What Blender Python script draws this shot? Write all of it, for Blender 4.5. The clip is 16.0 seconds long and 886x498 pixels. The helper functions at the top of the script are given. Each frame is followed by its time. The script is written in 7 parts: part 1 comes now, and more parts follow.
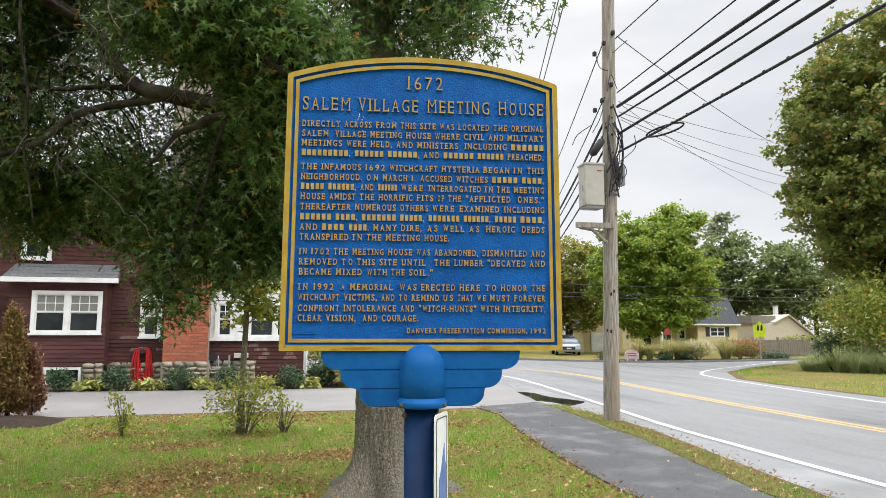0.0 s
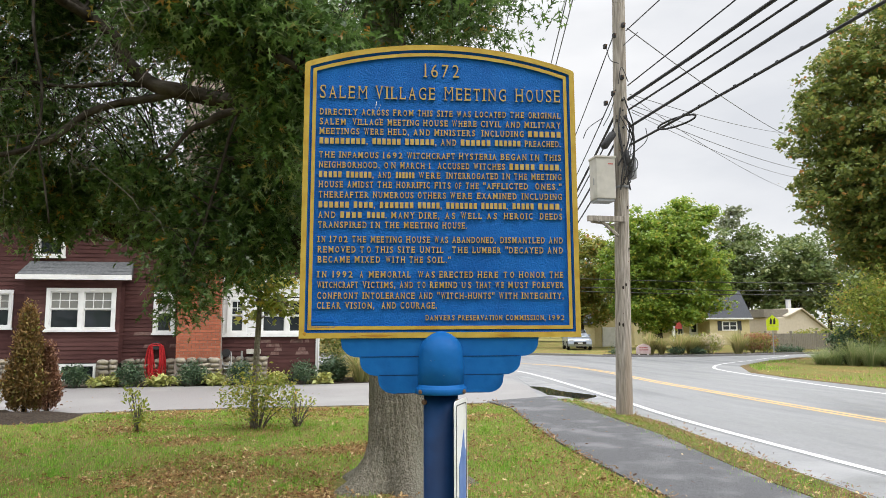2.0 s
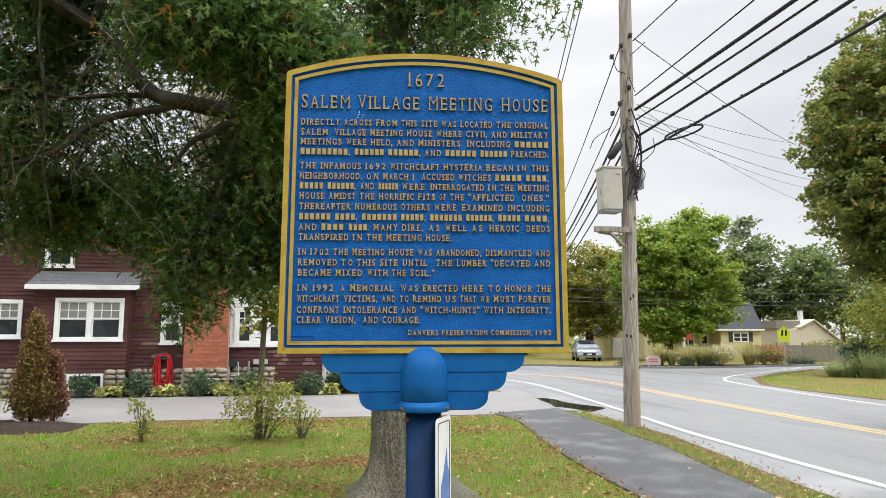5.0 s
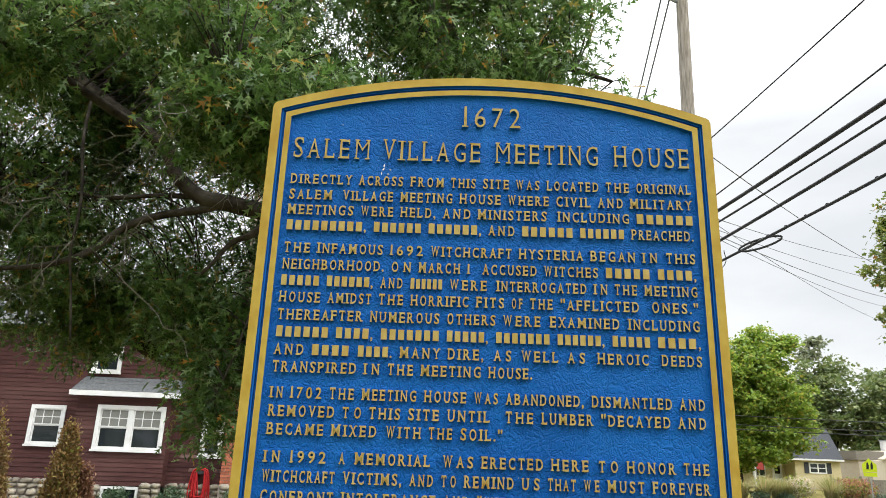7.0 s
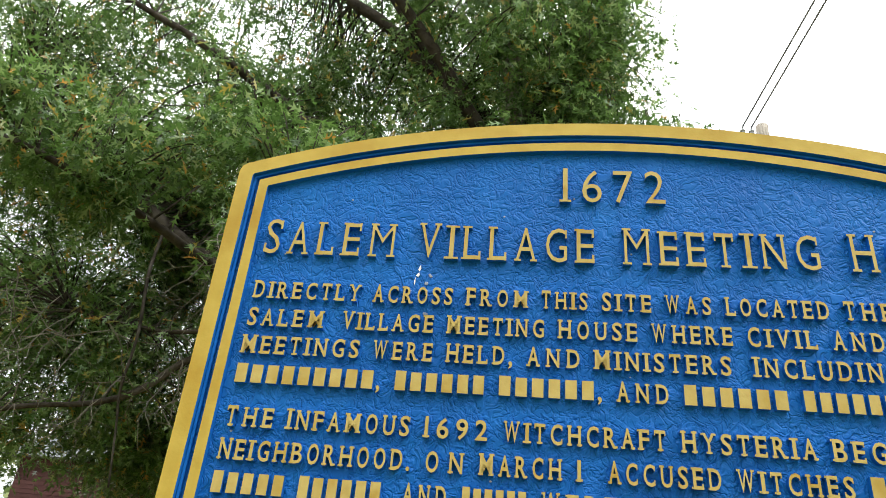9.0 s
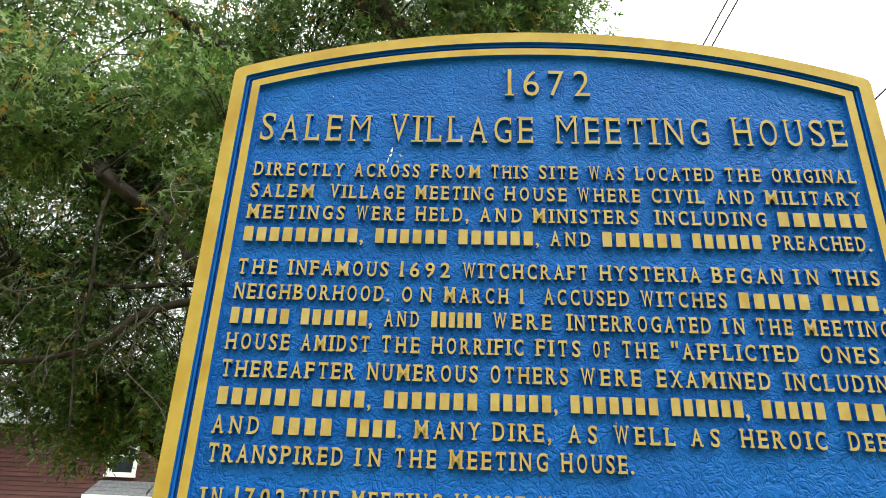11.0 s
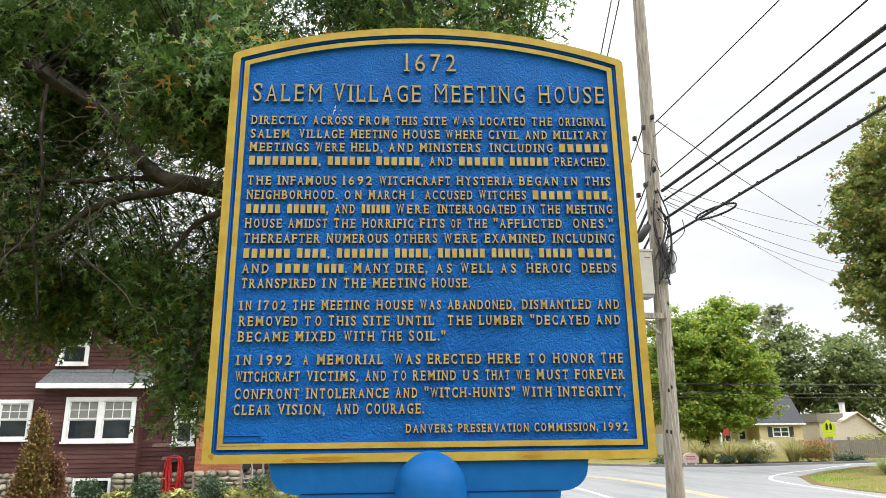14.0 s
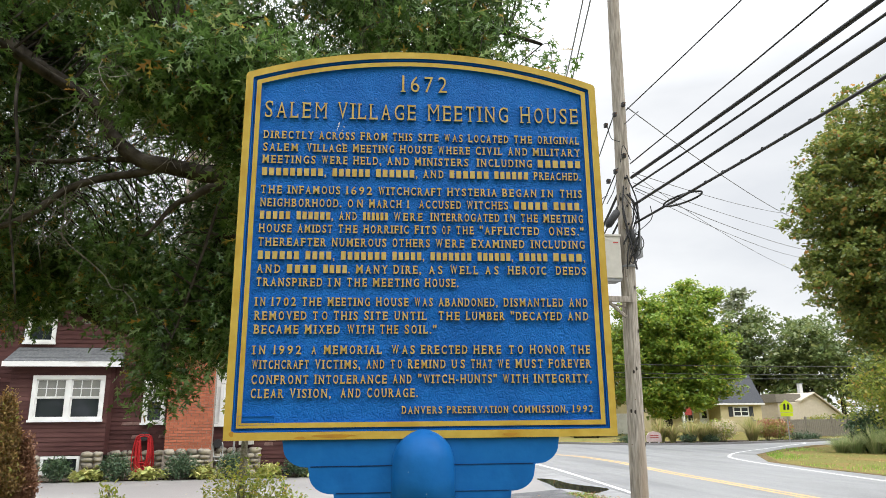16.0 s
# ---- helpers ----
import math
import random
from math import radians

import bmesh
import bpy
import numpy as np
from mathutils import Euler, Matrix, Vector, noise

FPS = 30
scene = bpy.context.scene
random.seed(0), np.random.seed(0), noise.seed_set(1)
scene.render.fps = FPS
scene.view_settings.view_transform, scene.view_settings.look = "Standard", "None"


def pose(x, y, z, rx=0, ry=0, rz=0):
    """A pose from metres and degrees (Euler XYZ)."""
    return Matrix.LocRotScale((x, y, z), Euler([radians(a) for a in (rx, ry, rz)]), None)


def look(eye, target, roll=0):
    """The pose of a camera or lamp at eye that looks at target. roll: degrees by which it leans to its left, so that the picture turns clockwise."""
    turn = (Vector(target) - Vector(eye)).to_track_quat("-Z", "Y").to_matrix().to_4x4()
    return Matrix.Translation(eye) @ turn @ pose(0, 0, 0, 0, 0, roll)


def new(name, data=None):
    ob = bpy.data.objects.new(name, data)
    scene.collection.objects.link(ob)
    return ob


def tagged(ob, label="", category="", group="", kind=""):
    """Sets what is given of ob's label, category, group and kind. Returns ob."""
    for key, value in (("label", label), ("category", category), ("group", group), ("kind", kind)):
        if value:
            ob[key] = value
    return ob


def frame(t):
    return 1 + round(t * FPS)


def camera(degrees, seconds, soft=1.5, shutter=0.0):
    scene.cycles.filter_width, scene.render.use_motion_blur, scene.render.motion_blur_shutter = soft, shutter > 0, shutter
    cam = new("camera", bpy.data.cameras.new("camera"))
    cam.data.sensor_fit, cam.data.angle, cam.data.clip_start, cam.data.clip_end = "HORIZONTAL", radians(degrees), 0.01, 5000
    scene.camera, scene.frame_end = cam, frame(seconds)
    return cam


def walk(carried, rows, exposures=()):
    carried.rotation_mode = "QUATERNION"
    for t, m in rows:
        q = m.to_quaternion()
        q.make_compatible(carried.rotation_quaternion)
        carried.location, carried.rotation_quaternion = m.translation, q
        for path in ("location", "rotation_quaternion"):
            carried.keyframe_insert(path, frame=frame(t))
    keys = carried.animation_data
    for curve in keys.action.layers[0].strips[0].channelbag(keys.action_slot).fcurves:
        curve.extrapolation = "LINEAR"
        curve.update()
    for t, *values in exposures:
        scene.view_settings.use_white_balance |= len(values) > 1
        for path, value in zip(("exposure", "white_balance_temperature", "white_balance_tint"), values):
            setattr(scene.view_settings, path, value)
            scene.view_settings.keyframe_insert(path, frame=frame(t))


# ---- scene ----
cam = camera(65.0, 16.0, 0.7)
PATH = [
    (0, (0.033, 0.017, 1.583), (0.41, 1.966, 1.824), 0.1),
    (0.5, (0.029, 0.005, 1.581), (0.391, 1.957, 1.824), -0.1),
    (1, (0.029, 0.004, 1.578), (0.379, 1.958, 1.82), -0.1),
    (1.5, (0.011, 0.013, 1.561), (0.359, 1.969, 1.797), -0.1),
    (2, (0.013, 0.021, 1.561), (0.362, 1.977, 1.79), -0.2),
    (2.5, (0.035, 0.023, 1.565), (0.379, 1.979, 1.798), -0.3),
    (3, (0.048, 0.024, 1.565), (0.385, 1.98, 1.808), -0.4),
    (3.5, (0.048, 0.015, 1.571), (0.382, 1.971, 1.821), -0.4),
    (4, (0.044, 0.021, 1.57), (0.374, 1.977, 1.821), -0.2),
    (6.5, (0.163, 0.435, 1.612), (0.415, 2.386, 1.97), 0.7),
    (7, (0.164, 0.746, 1.707), (0.324, 2.656, 2.277), 2.0),
    (7.5, (0.159, 1.062, 1.806), (0.202, 2.899, 2.597), 3.5),
    (8, (0.194, 1.209, 1.878), (0.134, 2.973, 2.819), 5.04),
    (8.2, (0.196, 1.228, 1.884), (0.119, 2.984, 2.839), 5.4),
    (10.3, (0.19, 1.174, 1.805), (0.134, 2.986, 2.65), 5.0),
    (10.5, (0.193, 1.164, 1.785), (0.166, 2.979, 2.624), 4.3),
    (11, (0.185, 1.131, 1.74), (0.259, 2.95, 2.567), 2.2),
    (11.5, (0.173, 1.07, 1.681), (0.303, 2.907, 2.462), 1.0),
    (12, (0.144, 1.005, 1.638), (0.325, 2.865, 2.349), 0.6),
    (12.5, (0.128, 0.946, 1.614), (0.354, 2.825, 2.259), 0.2),
    (13, (0.149, 0.884, 1.598), (0.399, 2.777, 2.193), -0.1),
    (13.5, (0.193, 0.756, 1.589), (0.443, 2.66, 2.147), -0.3),
    (14, (0.192, 0.629, 1.575), (0.444, 2.543, 2.099), -0.6),
    (14.5, (0.121, 0.566, 1.561), (0.394, 2.488, 2.045), -0.8),
    (15, (0.096, 0.499, 1.569), (0.398, 2.422, 2.027), -0.5),
    (15.5, (0.115, 0.469, 1.571), (0.441, 2.389, 2.026), -0.3),
    (16, (0.131, 0.472, 1.578), (0.467, 2.387, 2.046), -0.5),
]
EXPOSURES = [(0.0, 0.06, 6500, 10), (6.5, 0.08, 6500, 9), (7.0, 0.20, 6500, 8), (7.5, 0.36, 6500, 7), (8.0, 0.46, 6550, 6), (10.5, 0.52, 6600, 5), (11.5, 0.61, 6800, 4), (12.5, 0.66, 6900, 4), (13.0, 0.56, 6850, 5), (13.5, 0.42, 6700, 7), (14.5, 0.25, 6500, 8), (16.0, 0.17, 6500, 9)]
walk(cam, [(t, look(eye, target, roll)) for t, eye, target, roll in PATH], EXPOSURES)

# ---- world and sun: an overcast autumn day ----
world = bpy.data.worlds.new("overcast_sky")
scene.world = world
world.use_nodes = True
wn, wl = world.node_tree.nodes, world.node_tree.links
wn.clear()
SUN_DIR = Vector((0.62, -0.38, 0.69)).normalized()
w_out = wn.new("ShaderNodeOutputWorld")
w_bg = wn.new("ShaderNodeBackground")
w_sky = wn.new("ShaderNodeTexSky")
w_sky.sky_type, w_sky.sun_disc = "NISHITA", False
w_sky.sun_elevation, w_sky.sun_rotation = math.asin(SUN_DIR.z), math.atan2(SUN_DIR.x, SUN_DIR.y)
w_sky_dim = wn.new("ShaderNodeVectorMath")
w_sky_dim.operation = "SCALE"
w_sky_dim.inputs["Scale"].default_value = 0.10
w_co = wn.new("ShaderNodeTexCoord")
w_sep = wn.new("ShaderNodeSeparateXYZ")
w_map = wn.new("ShaderNodeMapping")
w_map.inputs["Scale"].default_value = (1.0, 1.0, 2.6)
w_noise = wn.new("ShaderNodeTexNoise")
w_noise.inputs["Scale"].default_value, w_noise.inputs["Detail"].default_value, w_noise.inputs["Roughness"].default_value = 2.3, 7.0, 0.5
w_ramp = wn.new("ShaderNodeValToRGB")
w_ramp.color_ramp.elements[0].position, w_ramp.color_ramp.elements[0].color = 0.34, (0.75, 0.77, 0.81, 1)
w_ramp.color_ramp.elements[1].position, w_ramp.color_ramp.elements[1].color = 0.60, (0.965, 0.97, 0.985, 1)
w_el = wn.new("ShaderNodeMapRange")          # an overcast sky brightens towards the zenith
w_el.inputs["From Min"].default_value, w_el.inputs["From Max"].default_value = 0.42, 1.0
w_el.inputs["To Min"].default_value, w_el.inputs["To Max"].default_value = 1.0, 5.0
w_mul = wn.new("ShaderNodeVectorMath")
w_mul.operation = "SCALE"
w_mix = wn.new("ShaderNodeMix")
w_mix.data_type = "RGBA"
w_mix.inputs["Factor"].default_value = 0.94
wl.new(w_co.outputs["Generated"], w_map.inputs["Vector"])
wl.new(w_map.outputs["Vector"], w_noise.inputs["Vector"])
wl.new(w_noise.outputs["Fac"], w_ramp.inputs["Fac"])
wl.new(w_co.outputs["Generated"], w_sep.inputs["Vector"])
wl.new(w_sep.outputs["Z"], w_el.inputs["Value"])
wl.new(w_ramp.outputs["Color"], w_mul.inputs[0])
wl.new(w_el.outputs["Result"], w_mul.inputs["Scale"])
wl.new(w_sky.outputs["Color"], w_sky_dim.inputs[0])
wl.new(w_sky_dim.outputs["Vector"], w_mix.inputs["A"])
wl.new(w_mul.outputs["Vector"], w_mix.inputs["B"])
wl.new(w_mix.outputs["Result"], w_bg.inputs["Color"])
wl.new(w_bg.outputs["Background"], w_out.inputs["Surface"])
w_bg.inputs["Strength"].default_value = 1.0

sun = new("sun", bpy.data.lights.new("sun", "SUN"))
sun.data.energy, sun.data.angle, sun.data.color = 1.4, radians(18), (1.0, 0.96, 0.90)
sun.matrix_world = look(SUN_DIR * 40, (0, 0, 0))


# ---- materials ----
def material(name, c1, c2, scale=8.0, rough=0.7, bump=0.3, bump_scale=60.0, metal=0.0, c3=None, patch=1.2, island=0.0, detail=6.0, ior=1.45, stretch=(1, 1, 1), bump_dist=0.004, rough2=None, per_object=0.0, coat=0.0, spec=None):
    """Two colours mixed by fine noise, a third in larger patches, tint by piece, and fine relief."""
    m = bpy.data.materials.new(name)
    m.use_nodes = True
    n, l = m.node_tree.nodes, m.node_tree.links
    p = n["Principled BSDF"]
    co = n.new("ShaderNodeTexCoord")
    mp = n.new("ShaderNodeMapping")
    mp.inputs["Scale"].default_value = stretch
    l.new(co.outputs["Object"], mp.inputs["Vector"])

    def tex(s, d=detail):
        t = n.new("ShaderNodeTexNoise")
        t.inputs["Scale"].default_value, t.inputs["Detail"].default_value = s, d
        l.new(mp.outputs["Vector"], t.inputs["Vector"])
        return t

    def blend(fac, a, b):
        x = n.new("ShaderNodeMix")
        x.data_type = "RGBA"
        l.new(fac, x.inputs["Factor"])
        for sock, v in (("A", a), ("B", b)):
            if isinstance(v, tuple):
                x.inputs[sock].default_value = (*v, 1)
            else:
                l.new(v, x.inputs[sock])
        return x.outputs["Result"]

    def ramp(src, lo, hi):
        r = n.new("ShaderNodeMapRange")
        r.inputs["From Min"].default_value, r.inputs["From Max"].default_value = lo, hi
        l.new(src, r.inputs["Value"])
        return r.outputs["Result"]

    fine = tex(scale)
    colour = blend(ramp(fine.outputs["Fac"], 0.32, 0.68), c1, c2)
    if c3 is not None:
        big = tex(patch, 5.0)
        colour = blend(ramp(big.outputs["Fac"], 0.5, 0.68), colour, c3)
    if island or per_object:
        if island:
            g = n.new("ShaderNodeNewGeometry")
            source = g.outputs["Random Per Island"]
        else:
            g = n.new("ShaderNodeObjectInfo")
            source = g.outputs["Random"]
        amount = island or per_object
        hsv = n.new("ShaderNodeHueSaturation")
        r = n.new("ShaderNodeMapRange")
        r.inputs["To Min"].default_value, r.inputs["To Max"].default_value = 1 - amount, 1 + amount
        l.new(source, r.inputs["Value"])
        l.new(r.outputs["Result"], hsv.inputs["Value"])
        l.new(colour, hsv.inputs["Color"])
        colour = hsv.outputs["Color"]
    l.new(colour, p.inputs["Base Color"])
    p.inputs["Metallic"].default_value, p.inputs["IOR"].default_value = metal, ior
    p.inputs["Coat Weight"].default_value = coat
    p.inputs["Specular IOR Level"].default_value = spec if spec is not None else (0.2 if rough > 0.65 else 0.35)
    if rough2 is None:
        p.inputs["Roughness"].default_value = rough
    else:
        r = n.new("ShaderNodeMapRange")
        r.inputs["From Min"].default_value, r.inputs["From Max"].default_value = 0.35, 0.65
        r.inputs["To Min"].default_value, r.inputs["To Max"].default_value = rough, rough2
        l.new(tex(patch * 1.7, 4.0).outputs["Fac"], r.inputs["Value"])
        l.new(r.outputs["Result"], p.inputs["Roughness"])
    if bump:
        b = n.new("ShaderNodeBump")
        b.inputs["Strength"].default_value, b.inputs["Distance"].default_value = bump, bump_dist
        l.new(tex(bump_scale, 5.0).outputs["Fac"], b.inputs["Height"])
        l.new(b.outputs["Normal"], p.inputs["Normal"])
    return m


def leaf_material(name, stops, glow=0.35, rough=0.45):
    """Leaves: each its own tint from the stops, some light passing through."""
    m = bpy.data.materials.new(name)
    m.use_nodes = True
    n, l = m.node_tree.nodes, m.node_tree.links
    p = n["Principled BSDF"]
    g = n.new("ShaderNodeNewGeometry")
    r = n.new("ShaderNodeValToRGB")
    while len(r.color_ramp.elements) < len(stops):
        r.color_ramp.elements.new(0.5)
    for e, (at, c) in zip(r.color_ramp.elements, stops):
        e.position, e.color = at, (*c, 1)
    l.new(g.outputs["Random Per Island"], r.inputs["Fac"])
    l.new(r.outputs["Color"], p.inputs["Base Color"])
    p.inputs["Roughness"].default_value = rough
    t = n.new("ShaderNodeBsdfTranslucent")
    bright = n.new("ShaderNodeHueSaturation")
    bright.inputs["Value"].default_value, bright.inputs["Hue"].default_value = 1.6, 0.485
    l.new(r.outputs["Color"], bright.inputs["Color"])
    l.new(bright.outputs["Color"], t.inputs["Color"])
    mix = n.new("ShaderNodeMixShader")
    mix.inputs["Fac"].default_value = glow
    l.new(p.outputs["BSDF"], mix.inputs[1])
    l.new(t.outputs["BSDF"], mix.inputs[2])
    l.new(mix.outputs["Shader"], n["Material Output"].inputs["Surface"])
    return m


def glass_material(name, tint=(0.02, 0.025, 0.03), rough=0.04):
    m = bpy.data.materials.new(name)
    m.use_nodes = True
    p = m.node_tree.nodes["Principled BSDF"]
    p.inputs["Base Color"].default_value = (*tint, 1)
    p.inputs["Roughness"].default_value, p.inputs["IOR"].default_value = rough, 1.5
    return m


M_BLUE = material("blue_enamel", (0.005, 0.100, 0.375), (0.009, 0.123, 0.43), 30, 0.48, 0.0, c3=(0.005, 0.088, 0.335), patch=5, spec=0.15)
M_GOLD = material("ochre_gold_paint", (0.387, 0.2668, 0.0432), (0.45, 0.322, 0.063), 45, 0.5, 0.3, 300, c3=(0.351, 0.2162, 0.027), patch=14, bump_dist=0.0008, spec=0.22)
M_LETTER = material("letter_gold_paint", (0.3741, 0.2715, 0.0765), (0.4524, 0.3471, 0.117), 80, 0.5, 0.3, 400, c3=(0.348, 0.2314, 0.045), patch=40, bump_dist=0.0006, spec=0.22)
M_POST = material("post_blue_paint", (0.0015, 0.016, 0.060), (0.0025, 0.022, 0.075), 25, 0.5, 0.2, 90, c3=(0.004, 0.032, 0.10), patch=6, bump_dist=0.001, spec=0.2)
M_SOCKET = material("socket_blue_paint", (0.0048, 0.092, 0.304), (0.0088, 0.112, 0.352), 22, 0.5, 0.5, 60, c3=(0.004, 0.068, 0.232), patch=9, bump_dist=0.002, spec=0.15)
M_STAIN = material("mustard_stain", (0.36, 0.19, 0.012), (0.30, 0.15, 0.02), 60, 0.6, 0.0)
M_CHIP = material("bare_chip", (0.30, 0.33, 0.38), (0.16, 0.19, 0.25), 120, 0.6, 0.0)
M_RUST = material("rusty_bolt", (0.10, 0.06, 0.04), (0.20, 0.13, 0.09), 200, 0.8, 0.4, 300, bump_dist=0.001)
M_WHITE = material("white_paint", (0.76, 0.77, 0.77), (0.82, 0.82, 0.81), 6, 0.5, 0.1, 40, c3=(0.68, 0.68, 0.66), patch=2)
M_WHITE_PLATE = material("white_sign_plate", (0.74, 0.75, 0.76), (0.82, 0.82, 0.82), 18, 0.4, 0.1, 60, c3=(0.6, 0.6, 0.58), patch=9)
M_BLUE_PRINT = material("faded_blue_print", (0.09, 0.17, 0.42), (0.13, 0.22, 0.48), 30, 0.5, 0.0)
M_BLACK_PRINT = material("black_print", (0.02, 0.02, 0.02), (0.04, 0.04, 0.04), 30, 0.5, 0.0)
M_BARK = material("oak_bark", (0.14, 0.13, 0.10), (0.30, 0.275, 0.22), 46, 0.95, 1.0, 70, c3=(0.23, 0.225, 0.175), patch=2.6, stretch=(1, 1, 0.5), bump_dist=0.05, spec=0.1)
# limb bark: base colour darkened to carry the backlit shade within the crown
M_LIMB = material("oak_limb_bark_shaded", (0.0216, 0.018, 0.0144), (0.0576, 0.04896, 0.0396), 14, 0.9, 0.8, 40, c3=(0.0864, 0.0756, 0.0648), patch=3, bump_dist=0.015, spec=0.1)
M_TWIG = material("grey_twig", (0.10, 0.09, 0.075), (0.18, 0.165, 0.14), 14, 0.9, 0.0)
M_OAKLEAF = leaf_material("oak_leaf", [(0.0, (0.03514, 0.07574, 0.01708)), (0.40, (0.06149, 0.1302, 0.02684)), (0.75, (0.1153, 0.2071, 0.05856)), (0.92, (0.2086, 0.2899, 0.122)), (0.97, (0.2416, 0.213, 0.0366)), (1.0, (0.3404, 0.1893, 0.0366))], 0.44, 0.30)
M_MAPLE = leaf_material("maple_leaf", [(0.0, (0.1095, 0.1868, 0.02834)), (0.5, (0.1739, 0.2769, 0.04122)), (0.85, (0.2705, 0.3671, 0.05796)), (1.0, (0.4379, 0.3735, 0.07084))], 0.4)
M_MAPLE_DARK = leaf_material("dark_maple_leaf", [(0.0, (0.08855, 0.1328, 0.03289)), (0.5, (0.1455, 0.1961, 0.04554)), (0.85, (0.2277, 0.2593, 0.06578)), (0.96, (0.3415, 0.253, 0.06325)), (1.0, (0.4301, 0.2024, 0.05692))], 0.36)
M_FARLEAF = leaf_material("far_leaf", [(0.0, (0.09, 0.138, 0.0408)), (0.6, (0.138, 0.192, 0.0624)), (1.0, (0.216, 0.24, 0.09))], 0.3)
M_SHRUBLEAF = leaf_material("shrub_leaf", [(0.0, (0.135, 0.1969, 0.03375)), (0.6, (0.2475, 0.3094, 0.05625)), (0.9, (0.3712, 0.36, 0.07875)), (1.0, (0.4275, 0.2587, 0.0675))], 0.4)
M_YELLOWLEAF = leaf_material("yellow_green_leaf", [(0.0, (0.1105, 0.1615, 0.0255)), (0.6, (0.2125, 0.255, 0.0425)), (1.0, (0.357, 0.306, 0.0425))], 0.4)
M_TURNING = leaf_material("turning_maple_leaf", [(0.0, (0.13, 0.17, 0.034)), (0.5, (0.20, 0.23, 0.042)), (0.85, (0.30, 0.28, 0.055)), (1.0, (0.36, 0.19, 0.05))], 0.4)
M_GREYLEAF = leaf_material("grey_green_leaf", [(0.0, (0.12, 0.15, 0.08)), (0.6, (0.18, 0.21, 0.12)), (1.0, (0.25, 0.26, 0.16))], 0.3)
M_HOSTA = leaf_material("hosta_leaf", [(0.0, (0.24, 0.28, 0.07)), (0.6, (0.42, 0.44, 0.14)), (1.0, (0.55, 0.50, 0.20))], 0.2)
M_BLUEGREEN = leaf_material("bluish_shrub_leaf", [(0.0, (0.030, 0.066, 0.032)), (0.7, (0.06, 0.11, 0.05)), (1.0, (0.11, 0.155, 0.075))], 0.2)
M_BROWNCONIFER = leaf_material("browned_conifer_leaf", [(0.0, (0.09, 0.06, 0.022)), (0.4, (0.18, 0.11, 0.035)), (0.7, (0.27, 0.16, 0.05)), (0.90, (0.20, 0.15, 0.04)), (1.0, (0.20, 0.25, 0.04))], 0.2, 0.7)
M_RUSTYCONIFER = leaf_material("rusty_conifer_leaf", [(0.0, (0.13, 0.06, 0.035)), (0.7, (0.22, 0.11, 0.06)), (1.0, (0.30, 0.17, 0.09))], 0.15, 0.7)
M_STRAWGRASS = leaf_material("straw_grass", [(0.0, (0.20, 0.24, 0.07)), (0.6, (0.38, 0.36, 0.15)), (1.0, (0.55, 0.44, 0.26))], 0.4, 0.6)
M_GREENGRASS = leaf_material("green_blade", [(0.0, (0.09931, 0.2635, 0.02086)), (0.6, (0.1625, 0.3788, 0.03709)), (0.86, (0.2889, 0.4172, 0.07533)), (1.0, (0.5236, 0.5051, 0.197))], 0.5, 0.6)
M_DRYGRASS = leaf_material("dry_blade", [(0.0, (0.221, 0.13, 0.0455)), (0.5, (0.377, 0.234, 0.0845)), (1.0, (0.546, 0.403, 0.156))], 0.3, 0.7)
M_WILDGRASS = leaf_material("wild_grass", [(0.0, (0.207, 0.288, 0.125)), (0.6, (0.345, 0.408, 0.2)), (1.0, (0.552, 0.528, 0.325))], 0.45, 0.6)
M_DEADLEAF = leaf_material("fallen_leaf", [(0.0, (0.13, 0.062, 0.026)), (0.45, (0.26, 0.135, 0.052)), (0.78, (0.40, 0.235, 0.09)), (0.92, (0.60, 0.44, 0.20)), (1.0, (0.70, 0.58, 0.34))], 0.15, 0.8)
M_BLOSSOM = leaf_material("hydrangea_blossom", [(0.0, (0.55, 0.50, 0.38)), (0.7, (0.74, 0.68, 0.54)), (1.0, (0.62, 0.42, 0.32))], 0.2, 0.7)
M_RUSTFLOWER = leaf_material("rusty_blossom", [(0.0, (0.28, 0.11, 0.05)), (0.6, (0.42, 0.20, 0.11)), (1.0, (0.50, 0.32, 0.22))], 0.2, 0.7)
M_LAWN = material("lawn_soil_and_thatch", (0.1435, 0.1781, 0.038), (0.2231, 0.1721, 0.07125), 40, 0.95, 0.8, 90, c3=(0.255, 0.1721, 0.07362), patch=0.6, bump_dist=0.03, spec=0.1)
M_ASPHALT = material("damp_asphalt", (0.185, 0.188, 0.193), (0.245, 0.247, 0.25), 60, 0.42, 0.4, 160, c3=(0.165, 0.168, 0.173), patch=0.9, bump_dist=0.005, rough2=0.6, stretch=(1, 0.16, 1))
M_DRIVE = material("driveway_asphalt", (0.205, 0.196, 0.192), (0.26, 0.25, 0.245), 50, 0.55, 0.3, 150, c3=(0.29, 0.28, 0.272), patch=0.4, bump_dist=0.004)
M_PATH = material("footpath_asphalt", (0.0775, 0.07875, 0.08375), (0.1625, 0.1638, 0.17), 90, 0.75, 1.0, 120, c3=(0.2, 0.2, 0.2063), patch=1.4, bump_dist=0.015, spec=0.15)
M_WET = material("wet_gutter_asphalt", (0.215, 0.218, 0.223), (0.27, 0.273, 0.28), 40, 0.3, 0.15, 120, c3=(0.31, 0.31, 0.316), patch=0.8, bump_dist=0.003, rough2=0.5)
